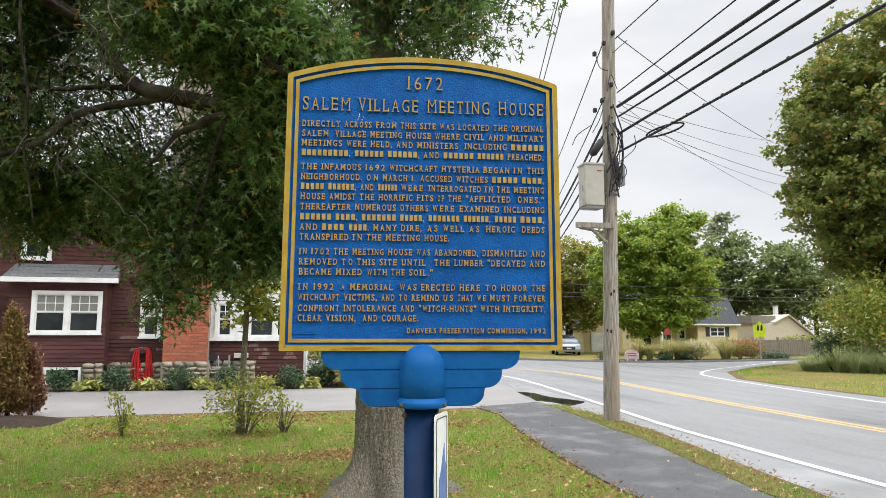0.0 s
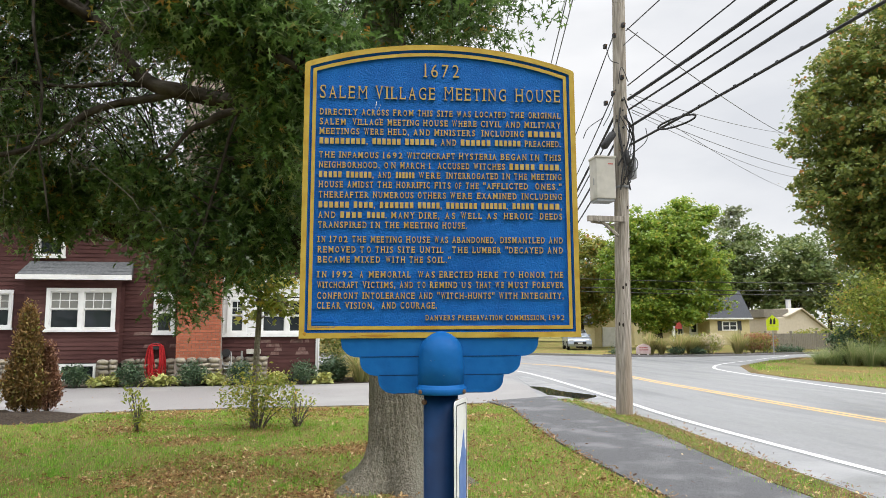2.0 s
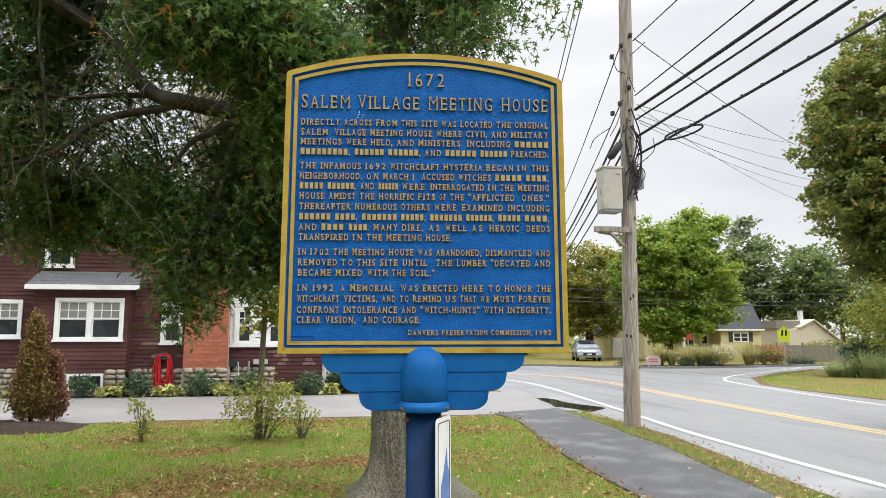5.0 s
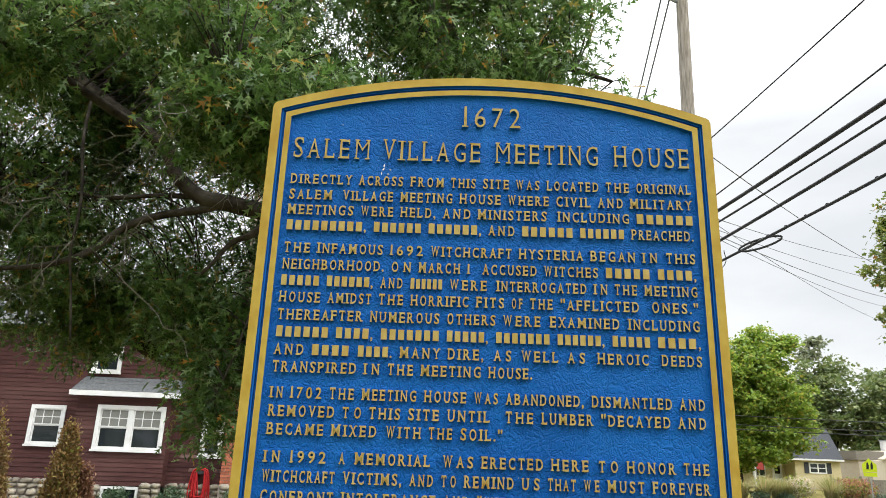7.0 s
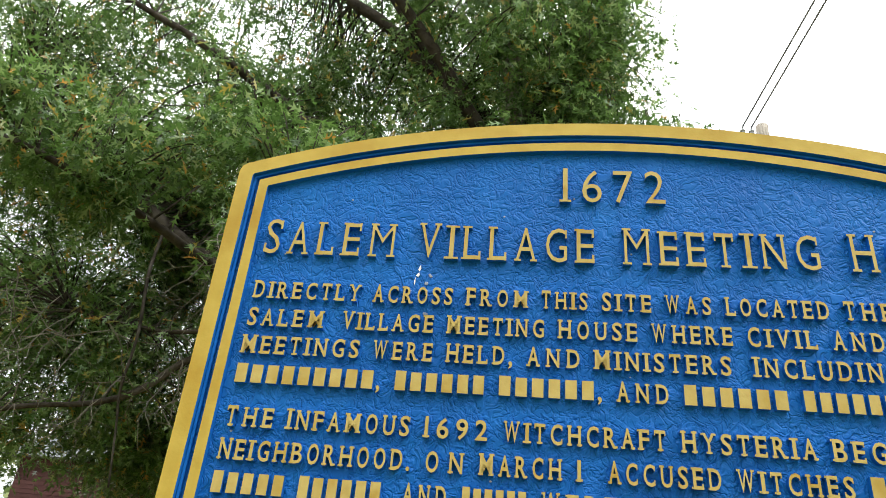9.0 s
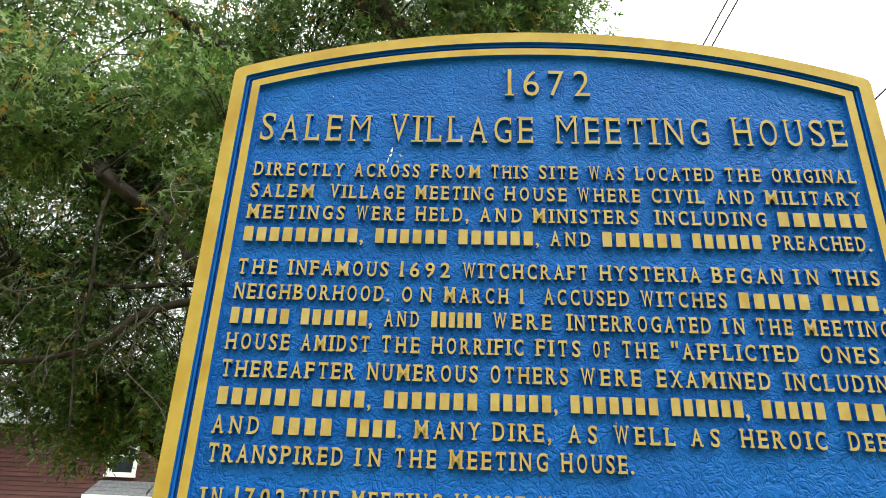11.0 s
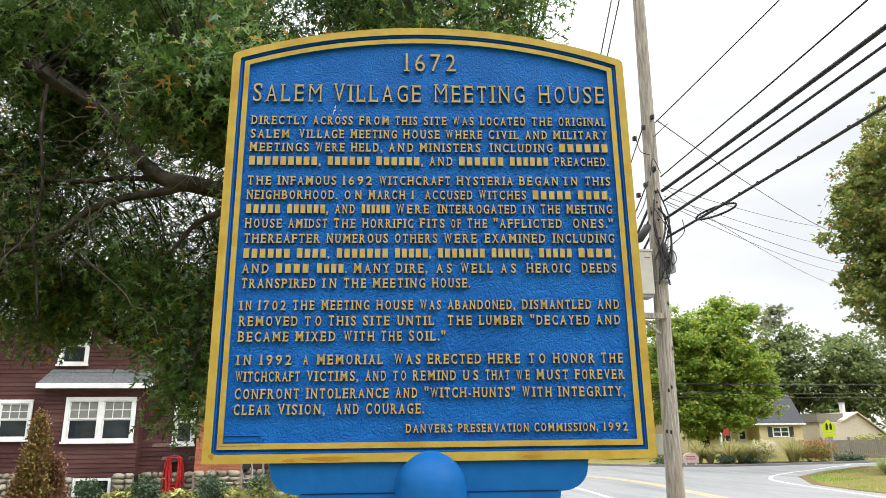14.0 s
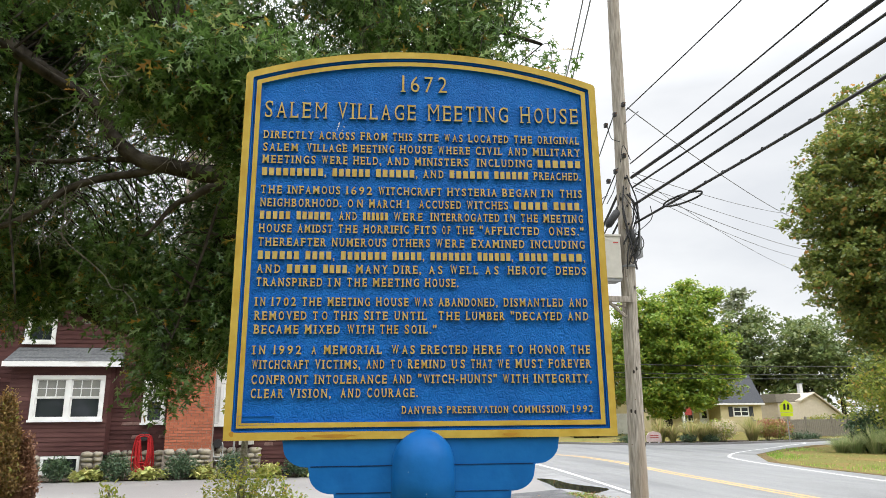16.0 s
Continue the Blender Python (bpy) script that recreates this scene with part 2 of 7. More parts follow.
M_LINE = material("white_road_paint", (0.62, 0.62, 0.62), (0.74, 0.74, 0.74), 25, 0.6, 0.3, 120, c3=(0.5, 0.5, 0.5), patch=3)
M_YELLOWLINE = material("yellow_road_paint", (0.53, 0.345, 0.14), (0.60, 0.41, 0.19), 25, 0.6, 0.3, 120, c3=(0.38, 0.28, 0.17), patch=3)
M_DIRT = material("verge_dirt", (0.13, 0.088, 0.045), (0.22, 0.15, 0.080), 20, 0.95, 1.0, 60, c3=(0.11, 0.125, 0.035), patch=1.5, bump_dist=0.03, spec=0.1)
M_MULCH = material("dark_mulch", (0.028, 0.022, 0.017), (0.07, 0.052, 0.038), 30, 0.95, 1.0, 50, bump_dist=0.03)
M_SIDING = material("brown_painted_shingle", (0.0609, 0.02523, 0.02436), (0.087, 0.03741, 0.0348), 7, 0.72, 0.4, 60, c3=(0.1044, 0.05046, 0.04611), patch=0.7, island=0.2, stretch=(0.35, 1, 2), bump_dist=0.004)
M_SIDING_WORN = material("worn_shingle_patch", (0.22, 0.15, 0.13), (0.12, 0.06, 0.055), 9, 0.8, 0.4, 60, island=0.25, bump_dist=0.004)
M_BRICK = material("red_chimney_brick", (0.36, 0.115, 0.065), (0.44, 0.155, 0.09), 18, 0.85, 0.5, 70, island=0.18, bump_dist=0.004)
M_MORTAR = material("grey_mortar", (0.34, 0.28, 0.24), (0.40, 0.34, 0.30), 30, 0.95, 0.4, 80)
M_STONE = material("fieldstone", (0.22, 0.20, 0.165), (0.34, 0.31, 0.26), 11, 0.9, 0.7, 40, c3=(0.40, 0.34, 0.25), patch=3, per_object=0.4, bump_dist=0.015)
M_ROOF = material("grey_asphalt_shingle", (0.085, 0.09, 0.095), (0.15, 0.155, 0.16), 14, 0.9, 0.6, 80, island=0.2, bump_dist=0.006)
M_ROOF_DARK = material("dark_asphalt_shingle", (0.045, 0.048, 0.056), (0.07, 0.073, 0.08), 14, 0.9, 0.6, 80, island=0.15, bump_dist=0.006)
M_GLASS = glass_material("window_glass")
M_BLIND = material("pale_blind", (0.2, 0.205, 0.19), (0.24, 0.24, 0.22), 5, 0.8, 0.0)
M_INNER = material("dark_room", (0.02, 0.02, 0.02), (0.03, 0.03, 0.03), 5, 0.9, 0.0)
M_CLAP_WHITE = material("white_clapboard", (0.66, 0.67, 0.67), (0.74, 0.74, 0.73), 8, 0.6, 0.2, 40, island=0.06)
M_RED_HOSE = material("red_hose_rubber", (0.42, 0.018, 0.022), (0.52, 0.03, 0.035), 30, 0.4, 0.1, 90)
M_GREY_HOSE = material("pale_grey_hose", (0.42, 0.43, 0.43), (0.52, 0.52, 0.52), 30, 0.5, 0.1, 90)
M_POLEWOOD = material("weathered_pole_wood", (0.21, 0.185, 0.155), (0.45, 0.41, 0.36), 30, 0.95, 1.0, 50, c3=(0.31, 0.25, 0.19), patch=2.0, stretch=(1, 1, 0.10), bump_dist=0.025, spec=0.1)
M_CABLE = material("black_cable", (0.022, 0.022, 0.024), (0.045, 0.045, 0.048), 40, 0.6, 0.2, 200)
M_GREYWIRE = material("grey_wire", (0.12, 0.12, 0.125), (0.18, 0.18, 0.185), 40, 0.6, 0.0)
M_BOX = material("beige_cabinet_paint", (0.46, 0.445, 0.40), (0.53, 0.51, 0.46), 8, 0.55, 0.15, 50, c3=(0.40, 0.38, 0.33), patch=3)
M_GREYBOX = material("grey_fitting", (0.22, 0.23, 0.24), (0.30, 0.31, 0.32), 12, 0.5, 0.1, 80)
M_YELLOWSIGN = material("fluorescent_yellow_green", (0.66, 0.78, 0.02), (0.72, 0.84, 0.04), 10, 0.4, 0.0)
M_GALV = material("galvanised_steel", (0.36, 0.37, 0.37), (0.44, 0.45, 0.45), 30, 0.45, 0.1, 80, metal=0.6)
M_CREAM = material("cream_siding", (0.56, 0.48, 0.27), (0.62, 0.54, 0.33), 5, 0.75, 0.2, 30, c3=(0.54, 0.47, 0.29), patch=0.5, island=0.05)
M_TAN = material("tan_siding", (0.50, 0.44, 0.36), (0.56, 0.50, 0.41), 5, 0.75, 0.2, 30, island=0.05)
M_SHUTTER = material("dark_shutter", (0.035, 0.04, 0.05), (0.05, 0.055, 0.065), 10, 0.6, 0.0)
M_FENCE = material("grey_fence_wood", (0.17, 0.155, 0.13), (0.25, 0.23, 0.20), 12, 0.9, 0.5, 40, island=0.2, bump_dist=0.006)
M_CARPAINT = material("silver_blue_car_paint", (0.30, 0.34, 0.40), (0.34, 0.38, 0.44), 4, 0.28, 0.0, metal=0.5, coat=0.6)
M_CARGLASS = glass_material("car_glass", (0.03, 0.035, 0.04), 0.03)
M_TYRE = material("tyre_rubber", (0.018, 0.018, 0.018), (0.03, 0.03, 0.03), 30, 0.85, 0.2, 90)
M_RIM = material("alloy_rim", (0.45, 0.46, 0.47), (0.55, 0.56, 0.57), 20, 0.35, 0.0, metal=0.8)
M_LAMPGLASS = material("headlight_lens", (0.60, 0.62, 0.64), (0.70, 0.71, 0.73), 20, 0.12, 0.0)
M_PLATE = material("plain_plate", (0.60, 0.61, 0.62), (0.66, 0.66, 0.67), 10, 0.5, 0.0)
M_PINKSTONE = material("pale_pink_board", (0.58, 0.44, 0.43), (0.68, 0.56, 0.54), 14, 0.7, 0.2, 50)
M_REDTHING = material("dull_red_paint", (0.36, 0.05, 0.045), (0.44, 0.075, 0.065), 9, 0.6, 0.0)


def water_material():
    m = bpy.data.materials.new("puddle_water")
    m.use_nodes = True
    p = m.node_tree.nodes["Principled BSDF"]
    p.inputs["Base Color"].default_value = (0.03, 0.03, 0.028, 1)
    p.inputs["Roughness"].default_value, p.inputs["IOR"].default_value = 0.03, 1.33
    return m


M_WATER = water_material()


def relief_material():
    """Blue enamel over a leathery cast ground: fine wandering creases at two scales."""
    m = M_BLUE.copy()
    m.name = "blue_enamel_on_cast_ground"
    n, l = m.node_tree.nodes, m.node_tree.links
    co = n.new("ShaderNodeTexCoord")

    def crease(scale, width, distortion):
        t = n.new("ShaderNodeTexNoise")
        t.inputs["Scale"].default_value, t.inputs["Detail"].default_value, t.inputs["Distortion"].default_value = scale, 2.5, distortion
        away = n.new("ShaderNodeMath")
        away.operation = "SUBTRACT"
        away.inputs[1].default_value = 0.5
        side = n.new("ShaderNodeMath")
        side.operation = "ABSOLUTE"
        flat = n.new("ShaderNodeMapRange")
        flat.interpolation_type = "SMOOTHSTEP"
        flat.inputs["From Min"].default_value, flat.inputs["From Max"].default_value = 0.0, width
        l.new(co.outputs["Object"], t.inputs["Vector"])
        l.new(t.outputs["Fac"], away.inputs[0])
        l.new(away.outputs[0], side.inputs[0])
        l.new(side.outputs[0], flat.inputs["Value"])
        return flat.outputs["Result"]

    total = n.new("ShaderNodeMath")
    total.operation = "ADD"
    swell = n.new("ShaderNodeTexNoise")
    swell.inputs["Scale"].default_value, swell.inputs["Detail"].default_value = 130.0, 3.0
    total2 = n.new("ShaderNodeMath")
    total2.operation = "ADD"
    l.new(crease(62.0, 0.075, 1.1), total.inputs[0])
    l.new(crease(105.0, 0.10, 0.8), total.inputs[1])
    l.new(total.outputs[0], total2.inputs[0])
    l.new(swell.outputs["Fac"], total2.inputs[1])
    b = n.new("ShaderNodeBump")
    b.inputs["Strength"].default_value, b.inputs["Distance"].default_value = 0.9, 0.0007
    l.new(total2.outputs[0], b.inputs["Height"])
    l.new(b.outputs["Normal"], n["Principled BSDF"].inputs["Normal"])
    return m


M_RELIEF = relief_material()


# ---- mesh helpers ----
def part(name, data, mat, parent=None, label="", at=None, smooth=False, **tags):
    """Links a bmesh, or (vertices, faces), as one mesh object under a thing or a part."""
    me = bpy.data.meshes.new(name)
    if isinstance(data, bmesh.types.BMesh):
        data.to_mesh(me)
        data.free()
    else:
        me.from_pydata([tuple(v) for v in data[0]], [], data[1])
    me.materials.append(mat)
    if smooth:
        me.polygons.foreach_set("use_smooth", [True] * len(me.polygons))
    me.update()
    ob = new(name, me)
    if parent is not None:
        ob.parent = parent
    if at is not None:
        ob.matrix_local = at
    tagged(ob, label=label, **tags)
    return ob


def thing(name, m, label, category, **tags):
    """An empty at a thing's base."""
    ob = new(name)
    ob.empty_display_size = 0.1
    ob.matrix_world = m
    return tagged(ob, label, category, **tags)


def box(x0, x1, y0, y1, z0, z1, bevel=0.0, bm=None):
    own = bmesh.new() if bm is None else bm
    r = bmesh.ops.create_cube(own, size=1)
    for v in r["verts"]:
        v.co = Vector(((x0 + x1) / 2 + v.co.x * (x1 - x0), (y0 + y1) / 2 + v.co.y * (y1 - y0), (z0 + z1) / 2 + v.co.z * (z1 - z0)))
    if bevel:
        edges = list({e for v in r["verts"] for e in v.link_edges})
        bmesh.ops.bevel(own, geom=edges, offset=bevel, segments=2, affect="EDGES", profile=0.7)
    return own


def tube(points, radii, sides=8, closed_ends=True):
    """A tapered tube along points: vertices and faces."""
    pts = [Vector(p) for p in points]
    vs, fs, up = [], [], Vector((0.13, 0.31, 0.94)).normalized()
    for i, p in enumerate(pts):
        d = (pts[min(i + 1, len(pts) - 1)] - pts[max(i - 1, 0)])
        d = d.normalized() if d.length > 1e-9 else Vector((0, 0, 1))
        a = d.cross(up)
        if a.length < 0.1:
            a = d.cross(Vector((1, 0, 0)))
        a.normalize()
        b = d.cross(a)
        r = radii[i] if hasattr(radii, "__len__") else radii
        for k in range(sides):
            t = 2 * math.pi * k / sides
            vs.append(p + (a * math.cos(t) + b * math.sin(t)) * r)
    for i in range(len(pts) - 1):
        for k in range(sides):
            q = (k + 1) % sides
            fs.append((i * sides + k, i * sides + q, (i + 1) * sides + q, (i + 1) * sides + k))
    if closed_ends:
        fs.append(tuple(range(sides))[::-1])
        fs.append(tuple((len(pts) - 1) * sides + k for k in range(sides)))
    return vs, fs


def joined(pieces):
    vs, fs = [], []
    for v, f in pieces:
        n = len(vs)
        vs += list(v)
        fs += [tuple(i + n for i in q) for q in f]
    return vs, fs


def smooth_line(points, n=6):
    """A Catmull-Rom line through points."""
    p = [Vector(q) for q in points]
    p = [p[0] * 2 - p[1]] + p + [p[-1] * 2 - p[-2]]
    out = []
    for i in range(1, len(p) - 2):
        for k in range(n):
            t = k / n
            out.append(0.5 * (2 * p[i] + (p[i + 1] - p[i - 1]) * t + (2 * p[i - 1] - 5 * p[i] + 4 * p[i + 1] - p[i + 2]) * t * t + (3 * p[i] - p[i - 1] - 3 * p[i + 1] + p[i + 2]) * t ** 3))
    return out + [p[-2]]


def prism(outline, y0, y1):
    """An (x, z) outline pushed from y0 to y1."""
    n = len(outline)
    vs = [(x, y0, z) for x, z in outline] + [(x, y1, z) for x, z in outline]
    fs = [tuple(range(n)), tuple(range(2 * n - 1, n - 1, -1))]
    fs += [(i, i + n, (i + 1) % n + n, (i + 1) % n) for i in range(n)]
    return vs, fs


def ring_prism(outer, inner, y0, y1):
    """The band between two outlines of equal length, pushed from y0 to y1."""
    n = len(outer)
    vs = [(x, y, z) for y in (y0, y1) for o in (outer, inner) for x, z in o]
    fs = []
    for i in range(n):
        j = (i + 1) % n
        a, b, c, d = i, j, n + j, n + i
        fs += [(a, b, c, d), (2 * n + d, 2 * n + c, 2 * n + b, 2 * n + a), (a, 2 * n + a, 2 * n + b, b), (d, c, 2 * n + c, 2 * n + d)]
    return vs, fs


def lathe(profile, sides=32):
    """(radius, z) pairs turned about z."""
    vs, fs = [], []
    for r, z in profile:
        vs += [(r * math.cos(2 * math.pi * k / sides), r * math.sin(2 * math.pi * k / sides), z) for k in range(sides)]
    for i in range(len(profile) - 1):
        for k in range(sides):
            q = (k + 1) % sides
            fs.append((i * sides + k, i * sides + q, (i + 1) * sides + q, (i + 1) * sides + k))
    fs += [tuple(range(sides))[::-1], tuple((len(profile) - 1) * sides + k for k in range(sides))]
    return vs, fs


def sheet(name, outline, z, mat, label, category, **tags):
    """A flat sheet from an (x, y) outline, with a little thickness."""
    n = len(outline)
    vs = [(x, y, z) for x, y in outline] + [(x, y, z - 0.05) for x, y in outline]
    fs = [tuple(range(n))] + [(i, i + n, (i + 1) % n + n, (i + 1) % n) for i in range(n)]
    ob = part(name, (vs, fs), mat)
    return tagged(ob, label, category, kind="structure", **tags)


def band(name, line, width, z, mat, label, category):
    """A painted stripe along a line."""
    p = smooth_line([(x, y, 0) for x, y in line], 6)
    vs, fs = [], []
    for i, q in enumerate(p):
        d = (p[min(i + 1, len(p) - 1)] - p[max(i - 1, 0)]).normalized()
        s = Vector((d.y, -d.x, 0)) * width / 2
        vs += [(q - s) + Vector((0, 0, z)), (q + s) + Vector((0, 0, z))]
    fs = [(2 * i, 2 * i + 1, 2 * i + 3, 2 * i + 2) for i in range(len(p) - 1)]
    return tagged(part(name, (vs, fs), mat), label, category, kind="structure")


def scatter(name, template, centres, turns, sizes, mat, parent=None, label="", **tags):
    """Many copies of one small face, joined into one mesh. turns: 3x3 arrays."""
    tv = np.array(template, float)
    k, n = len(tv), len(centres)
    v = np.einsum("nij,kj->nki", np.asarray(turns), tv) * np.asarray(sizes)[:, None, None] + np.asarray(centres)[:, None, :]
    me = bpy.data.meshes.new(name)
    me.vertices.add(n * k)
    me.vertices.foreach_set("co", v.astype(np.float32).ravel())
    me.loops.add(n * k)
    me.loops.foreach_set("vertex_index", np.arange(n * k, dtype=np.int32))
    me.polygons.add(n)
    me.polygons.foreach_set("loop_start", np.arange(0, n * k, k, dtype=np.int32))
    me.update(calc_edges=True)
    me.validate()
    me.materials.append(mat)
    ob = new(name, me)
    if parent is not None:
        ob.parent = parent
    return tagged(ob, label, **tags)


rng = np.random.default_rng(7)


def random_turns(n, flat=0.0, droop=None):
    """Random turns; flat draws the faces towards level."""
    z = rng.normal(size=(n, 3))
    z[:, 2] = np.abs(z[:, 2]) + flat
    z /= np.linalg.norm(z, axis=1)[:, None]
    x = rng.normal(size=(n, 3))
    if droop is not None:
        x = x * 0.6 + np.array(droop)
    x -= (x * z).sum(1)[:, None] * z
    x /= np.linalg.norm(x, axis=1)[:, None] + 1e-9
    return np.stack([x, np.cross(z, x), z], 2)


OAK_LEAF = [(0, 0, 0), (0.24, 0.025, 0), (0.45, 0.23, 0.03), (0.40, 0.035, 0), (0.52, 0.035, 0), (0.78, 0.25, 0.03), (0.70, 0.035, 0), (0.86, 0.05, 0.01), (1.0, 0.0, -0.08),
            (0.86, -0.05, 0.01), (0.70, -0.035, 0), (0.78, -0.25, 0.03), (0.52, -0.035, 0), (0.40, -0.035, 0), (0.45, -0.23, 0.03), (0.24, -0.025, 0)]
CLUMP_LEAF = [(0, 0, 0), (0.35, 0.38, 0.05), (0.55, 0.2, 0), (0.95, 0.3, -0.05), (0.8, 0.0, 0), (1.0, -0.28, -0.05), (0.5, -0.22, 0), (0.3, -0.42, 0.05)]
OVAL_LEAF = [(0, 0, 0), (0.3, 0.2, 0.03), (0.65, 0.18, 0.02), (1, 0, -0.06), (0.65, -0.18, 0.02), (0.3, -0.2, 0.03)]
BLADE = [(-0.06, 0, 0), (0.06, 0, 0), (0.03, 0.06, 0.6), (0, 0.2, 1.0), (-0.03, 0.06, 0.6)]


def in_ellipsoids(blobs, hollow=0.0):
    """Points spread through ellipsoids: (centre, radii, count)."""
    out = []
    for c, r, n in blobs:
        d = rng.normal(size=(n, 3))
        d /= np.linalg.norm(d, axis=1)[:, None]
        out.append(np.array(c) + d * np.array(r) * (hollow + (1 - hollow) * rng.random((n, 1)) ** 0.42))
    return np.concatenate(out)


def grow_crown(tips, limbs, leaf, leaf_size, per_tip, spray, parent, mat, twig_mat=None, twig_r=0.008, droop=0.25, flat=0.5, twig_share=1.0, leaf_name="crown"):
    """Twigs from the limbs to the tips, and leaves about each tip."""
    nodes = np.array([list(p) for p in limbs])
    tubes = []
    centres = []
    for t in tips:
        d = np.linalg.norm(nodes - t, axis=1)
        a = Vector(nodes[int(np.argmin(d + rng.random(len(d)) * 0.25 * d.min()))])
        b = Vector(t)
        mid = a.lerp(b, 0.55) + Vector((0, 0, 0.18 * (b - a).length)) + Vector(rng.normal(size=3) * 0.06 * (b - a).length)
        end = b + Vector((0, 0, -droop * 0.4))
        if twig_mat is not None and rng.random() < twig_share:
            length = (b - a).length
            tubes.append(tube(smooth_line([a, mid, b, end], 3), np.linspace(twig_r * (0.8 + 0.7 * min(length, 3)), twig_r * 0.25, 10), 4, False))
        along = rng.random((per_tip, 1)) ** 0.7
        path = np.array(mid) * (1 - along) + np.array(end) * along
        centres.append(path + rng.normal(size=(per_tip, 3)) * spray * np.array((1, 1, 0.7)))
    c = np.concatenate(centres)
    n = len(c)
    if tubes:
        part("twig_work", joined(tubes), twig_mat, parent, "fine bare twigs", kind="stuff")
    scatter(leaf_name, leaf, c, random_turns(n, flat, (0, 0, -droop)), leaf_size * (0.65 + 0.7 * rng.random(n)), mat, parent, kind="stuff")


def limb(points, r0, r1, n=5, sides=8, wobble=0.04):
    """A crooked tapered limb, and its nodes."""
    p = smooth_line(points, n)
    p = [p[0]] + [q + Vector(noise.noise_vector(q * 1.7)) * wobble for q in p[1:]]
    return p, tube(p, np.linspace(r0, r1, len(p)), sides)


# ---- ground, road, footpath ----
sheet("ground", [(-900, -900), (900, -900), (900, 1600), (-900, 1600)], 0.0, M_LAWN, "patchy autumn lawn of green and straw-coloured grass", "ground")
sheet("road", [(4.75, -60), (4.80, 0), (4.90, 6), (5.08, 7.05), (5.25, 9.15), (5.5, 11), (5.45, 12.3), (5.2, 14.7), (4.6, 15.6), (4.2, 17.5), (5.2, 20.0), (5.6, 24), (4.0, 29), (-2, 34.0), (-14, 38), (-40, 43), (-40, 52),
               (-14, 48), (4, 43.5), (12.9, 40), (15.7, 36.6), (20.5, 35.4), (28, 37.2), (60, 46), (60, 42), (25, 33.4), (20.6, 29.9), (17.2, 26.6), (15.1, 22.5), (14.5, 20), (14.3, 16), (14.2, 6), (14.2, -60)],
      0.012, M_ASPHALT, "grey damp asphalt road bending past a side street", "road")
sheet("road", [(4.95, -60), (5.0, 3), (5.12, 6.9), (5.35, 9.1), (5.6, 11), (5.58, 12.4), (5.3, 14.8), (5.6, 18), (6.4, 22.3), (6.75, 22.2), (6.35, 14.7), (5.98, 11.5), (5.9, 9.7), (5.84, 7.3), (5.8, 3), (5.75, -60)],
      0.016, M_WET, "wet pale asphalt gutter along the road edge", "road")
band("road_line_white", [(5.94, -60), (5.95, -30), (5.96, -14), (5.97, -5), (5.98, 1), (5.99, 4.5), (6.0, 7.1), (6.04, 8.9), (6.16, 11.5), (6.52, 14.7), (6.9, 18.5), (7.2, 22.2), (7.1, 26), (5.2, 31), (-2, 35.5), (-14, 39.5), (-40, 44.5)], 0.13, 0.0185, M_LINE, "solid white painted road edge line", "road marking")
for dx in (-0.11, 0.11):
    band("road_line_yellow", [(9.3 + dx, -60), (9.3 + dx, -30), (9.31 + dx, -13), (9.31 + dx, -3), (9.32 + dx, 4), (9.36 + dx, 10.5), (9.42 + dx, 13), (9.6 + dx, 16.5), (9.8 + dx, 19.8), (10.25 + dx, 25), (9.6 + dx, 29.5), (6 + dx, 34.5), (-2, 38.5 + dx), (-14, 42.5 + dx), (-40, 47 + dx)], 0.125, 0.0145, M_YELLOWLINE, "solid yellow painted centre line", "road marking")
band("road_line_far", [(60, 43.2), (30, 37.2), (25.4, 34.8), (20.8, 31.0), (17.7, 28.4), (15.9, 26.3), (14.75, 23.9), (13.8, 18.9), (13.2, 14.5), (13.05, 9), (13.0, 3), (12.98, -5), (12.97, -16), (12.96, -32), (12.95, -60)], 0.12, 0.0145, M_LINE, "white painted edge line rounding the corner", "road marking")
sheet("driveway", [(-40, 15.4), (-7.0, 14.5), (-4.5, 14.35), (-2.9, 14.6), (0, 14.66), (3.5, 14.6), (4.2, 14.7), (5.0, 15.6), (5.6, 18.0), (5.8, 20.6), (3.0, 20.9), (0.5, 20.5), (-4.2, 20.6), (-7.0, 20.6), (-40, 21)], 0.018, M_DRIVE, "pale grey asphalt driveway before the brown house", "driveway")
sheet("pavement", [(3.35, -60), (3.3, 3), (3.18, 6.8), (3.2, 7.9), (3.27, 9.3), (3.47, 11.3), (3.75, 13.4), (3.6, 14.8), (5.3, 15.6), (5.2, 13.45), (5.04, 11.5), (4.97, 9.8), (4.70, 8.0), (4.50, 6.5), (4.3, 3), (4.2, -60)], 0.028, M_PATH, "dark asphalt footpath with rough edges", "pavement")
sheet("verge", [(4.45, 5.0), (4.50, 6.5), (4.70, 8.0), (4.97, 9.8), (5.04, 11.5), (5.17, 13.2), (5.3, 14.9), (5.55, 13.5), (5.62, 12.2), (5.6, 10.9), (5.38, 9.1), (5.2, 7.9), (5.1, 7.05), (4.95, 5.8)], 0.034, M_DIRT, "narrow verge of dirt and grass by the road", "verge")
puddle_rim = [(5.35 + 0.0, 16.0), (5.5, 17.0), (5.62, 18.3), (5.95, 18.0), (6.0, 16.8), (6.38, 15.6), (6.0, 15.0), (5.66, 14.75), (5.62, 15.4)]
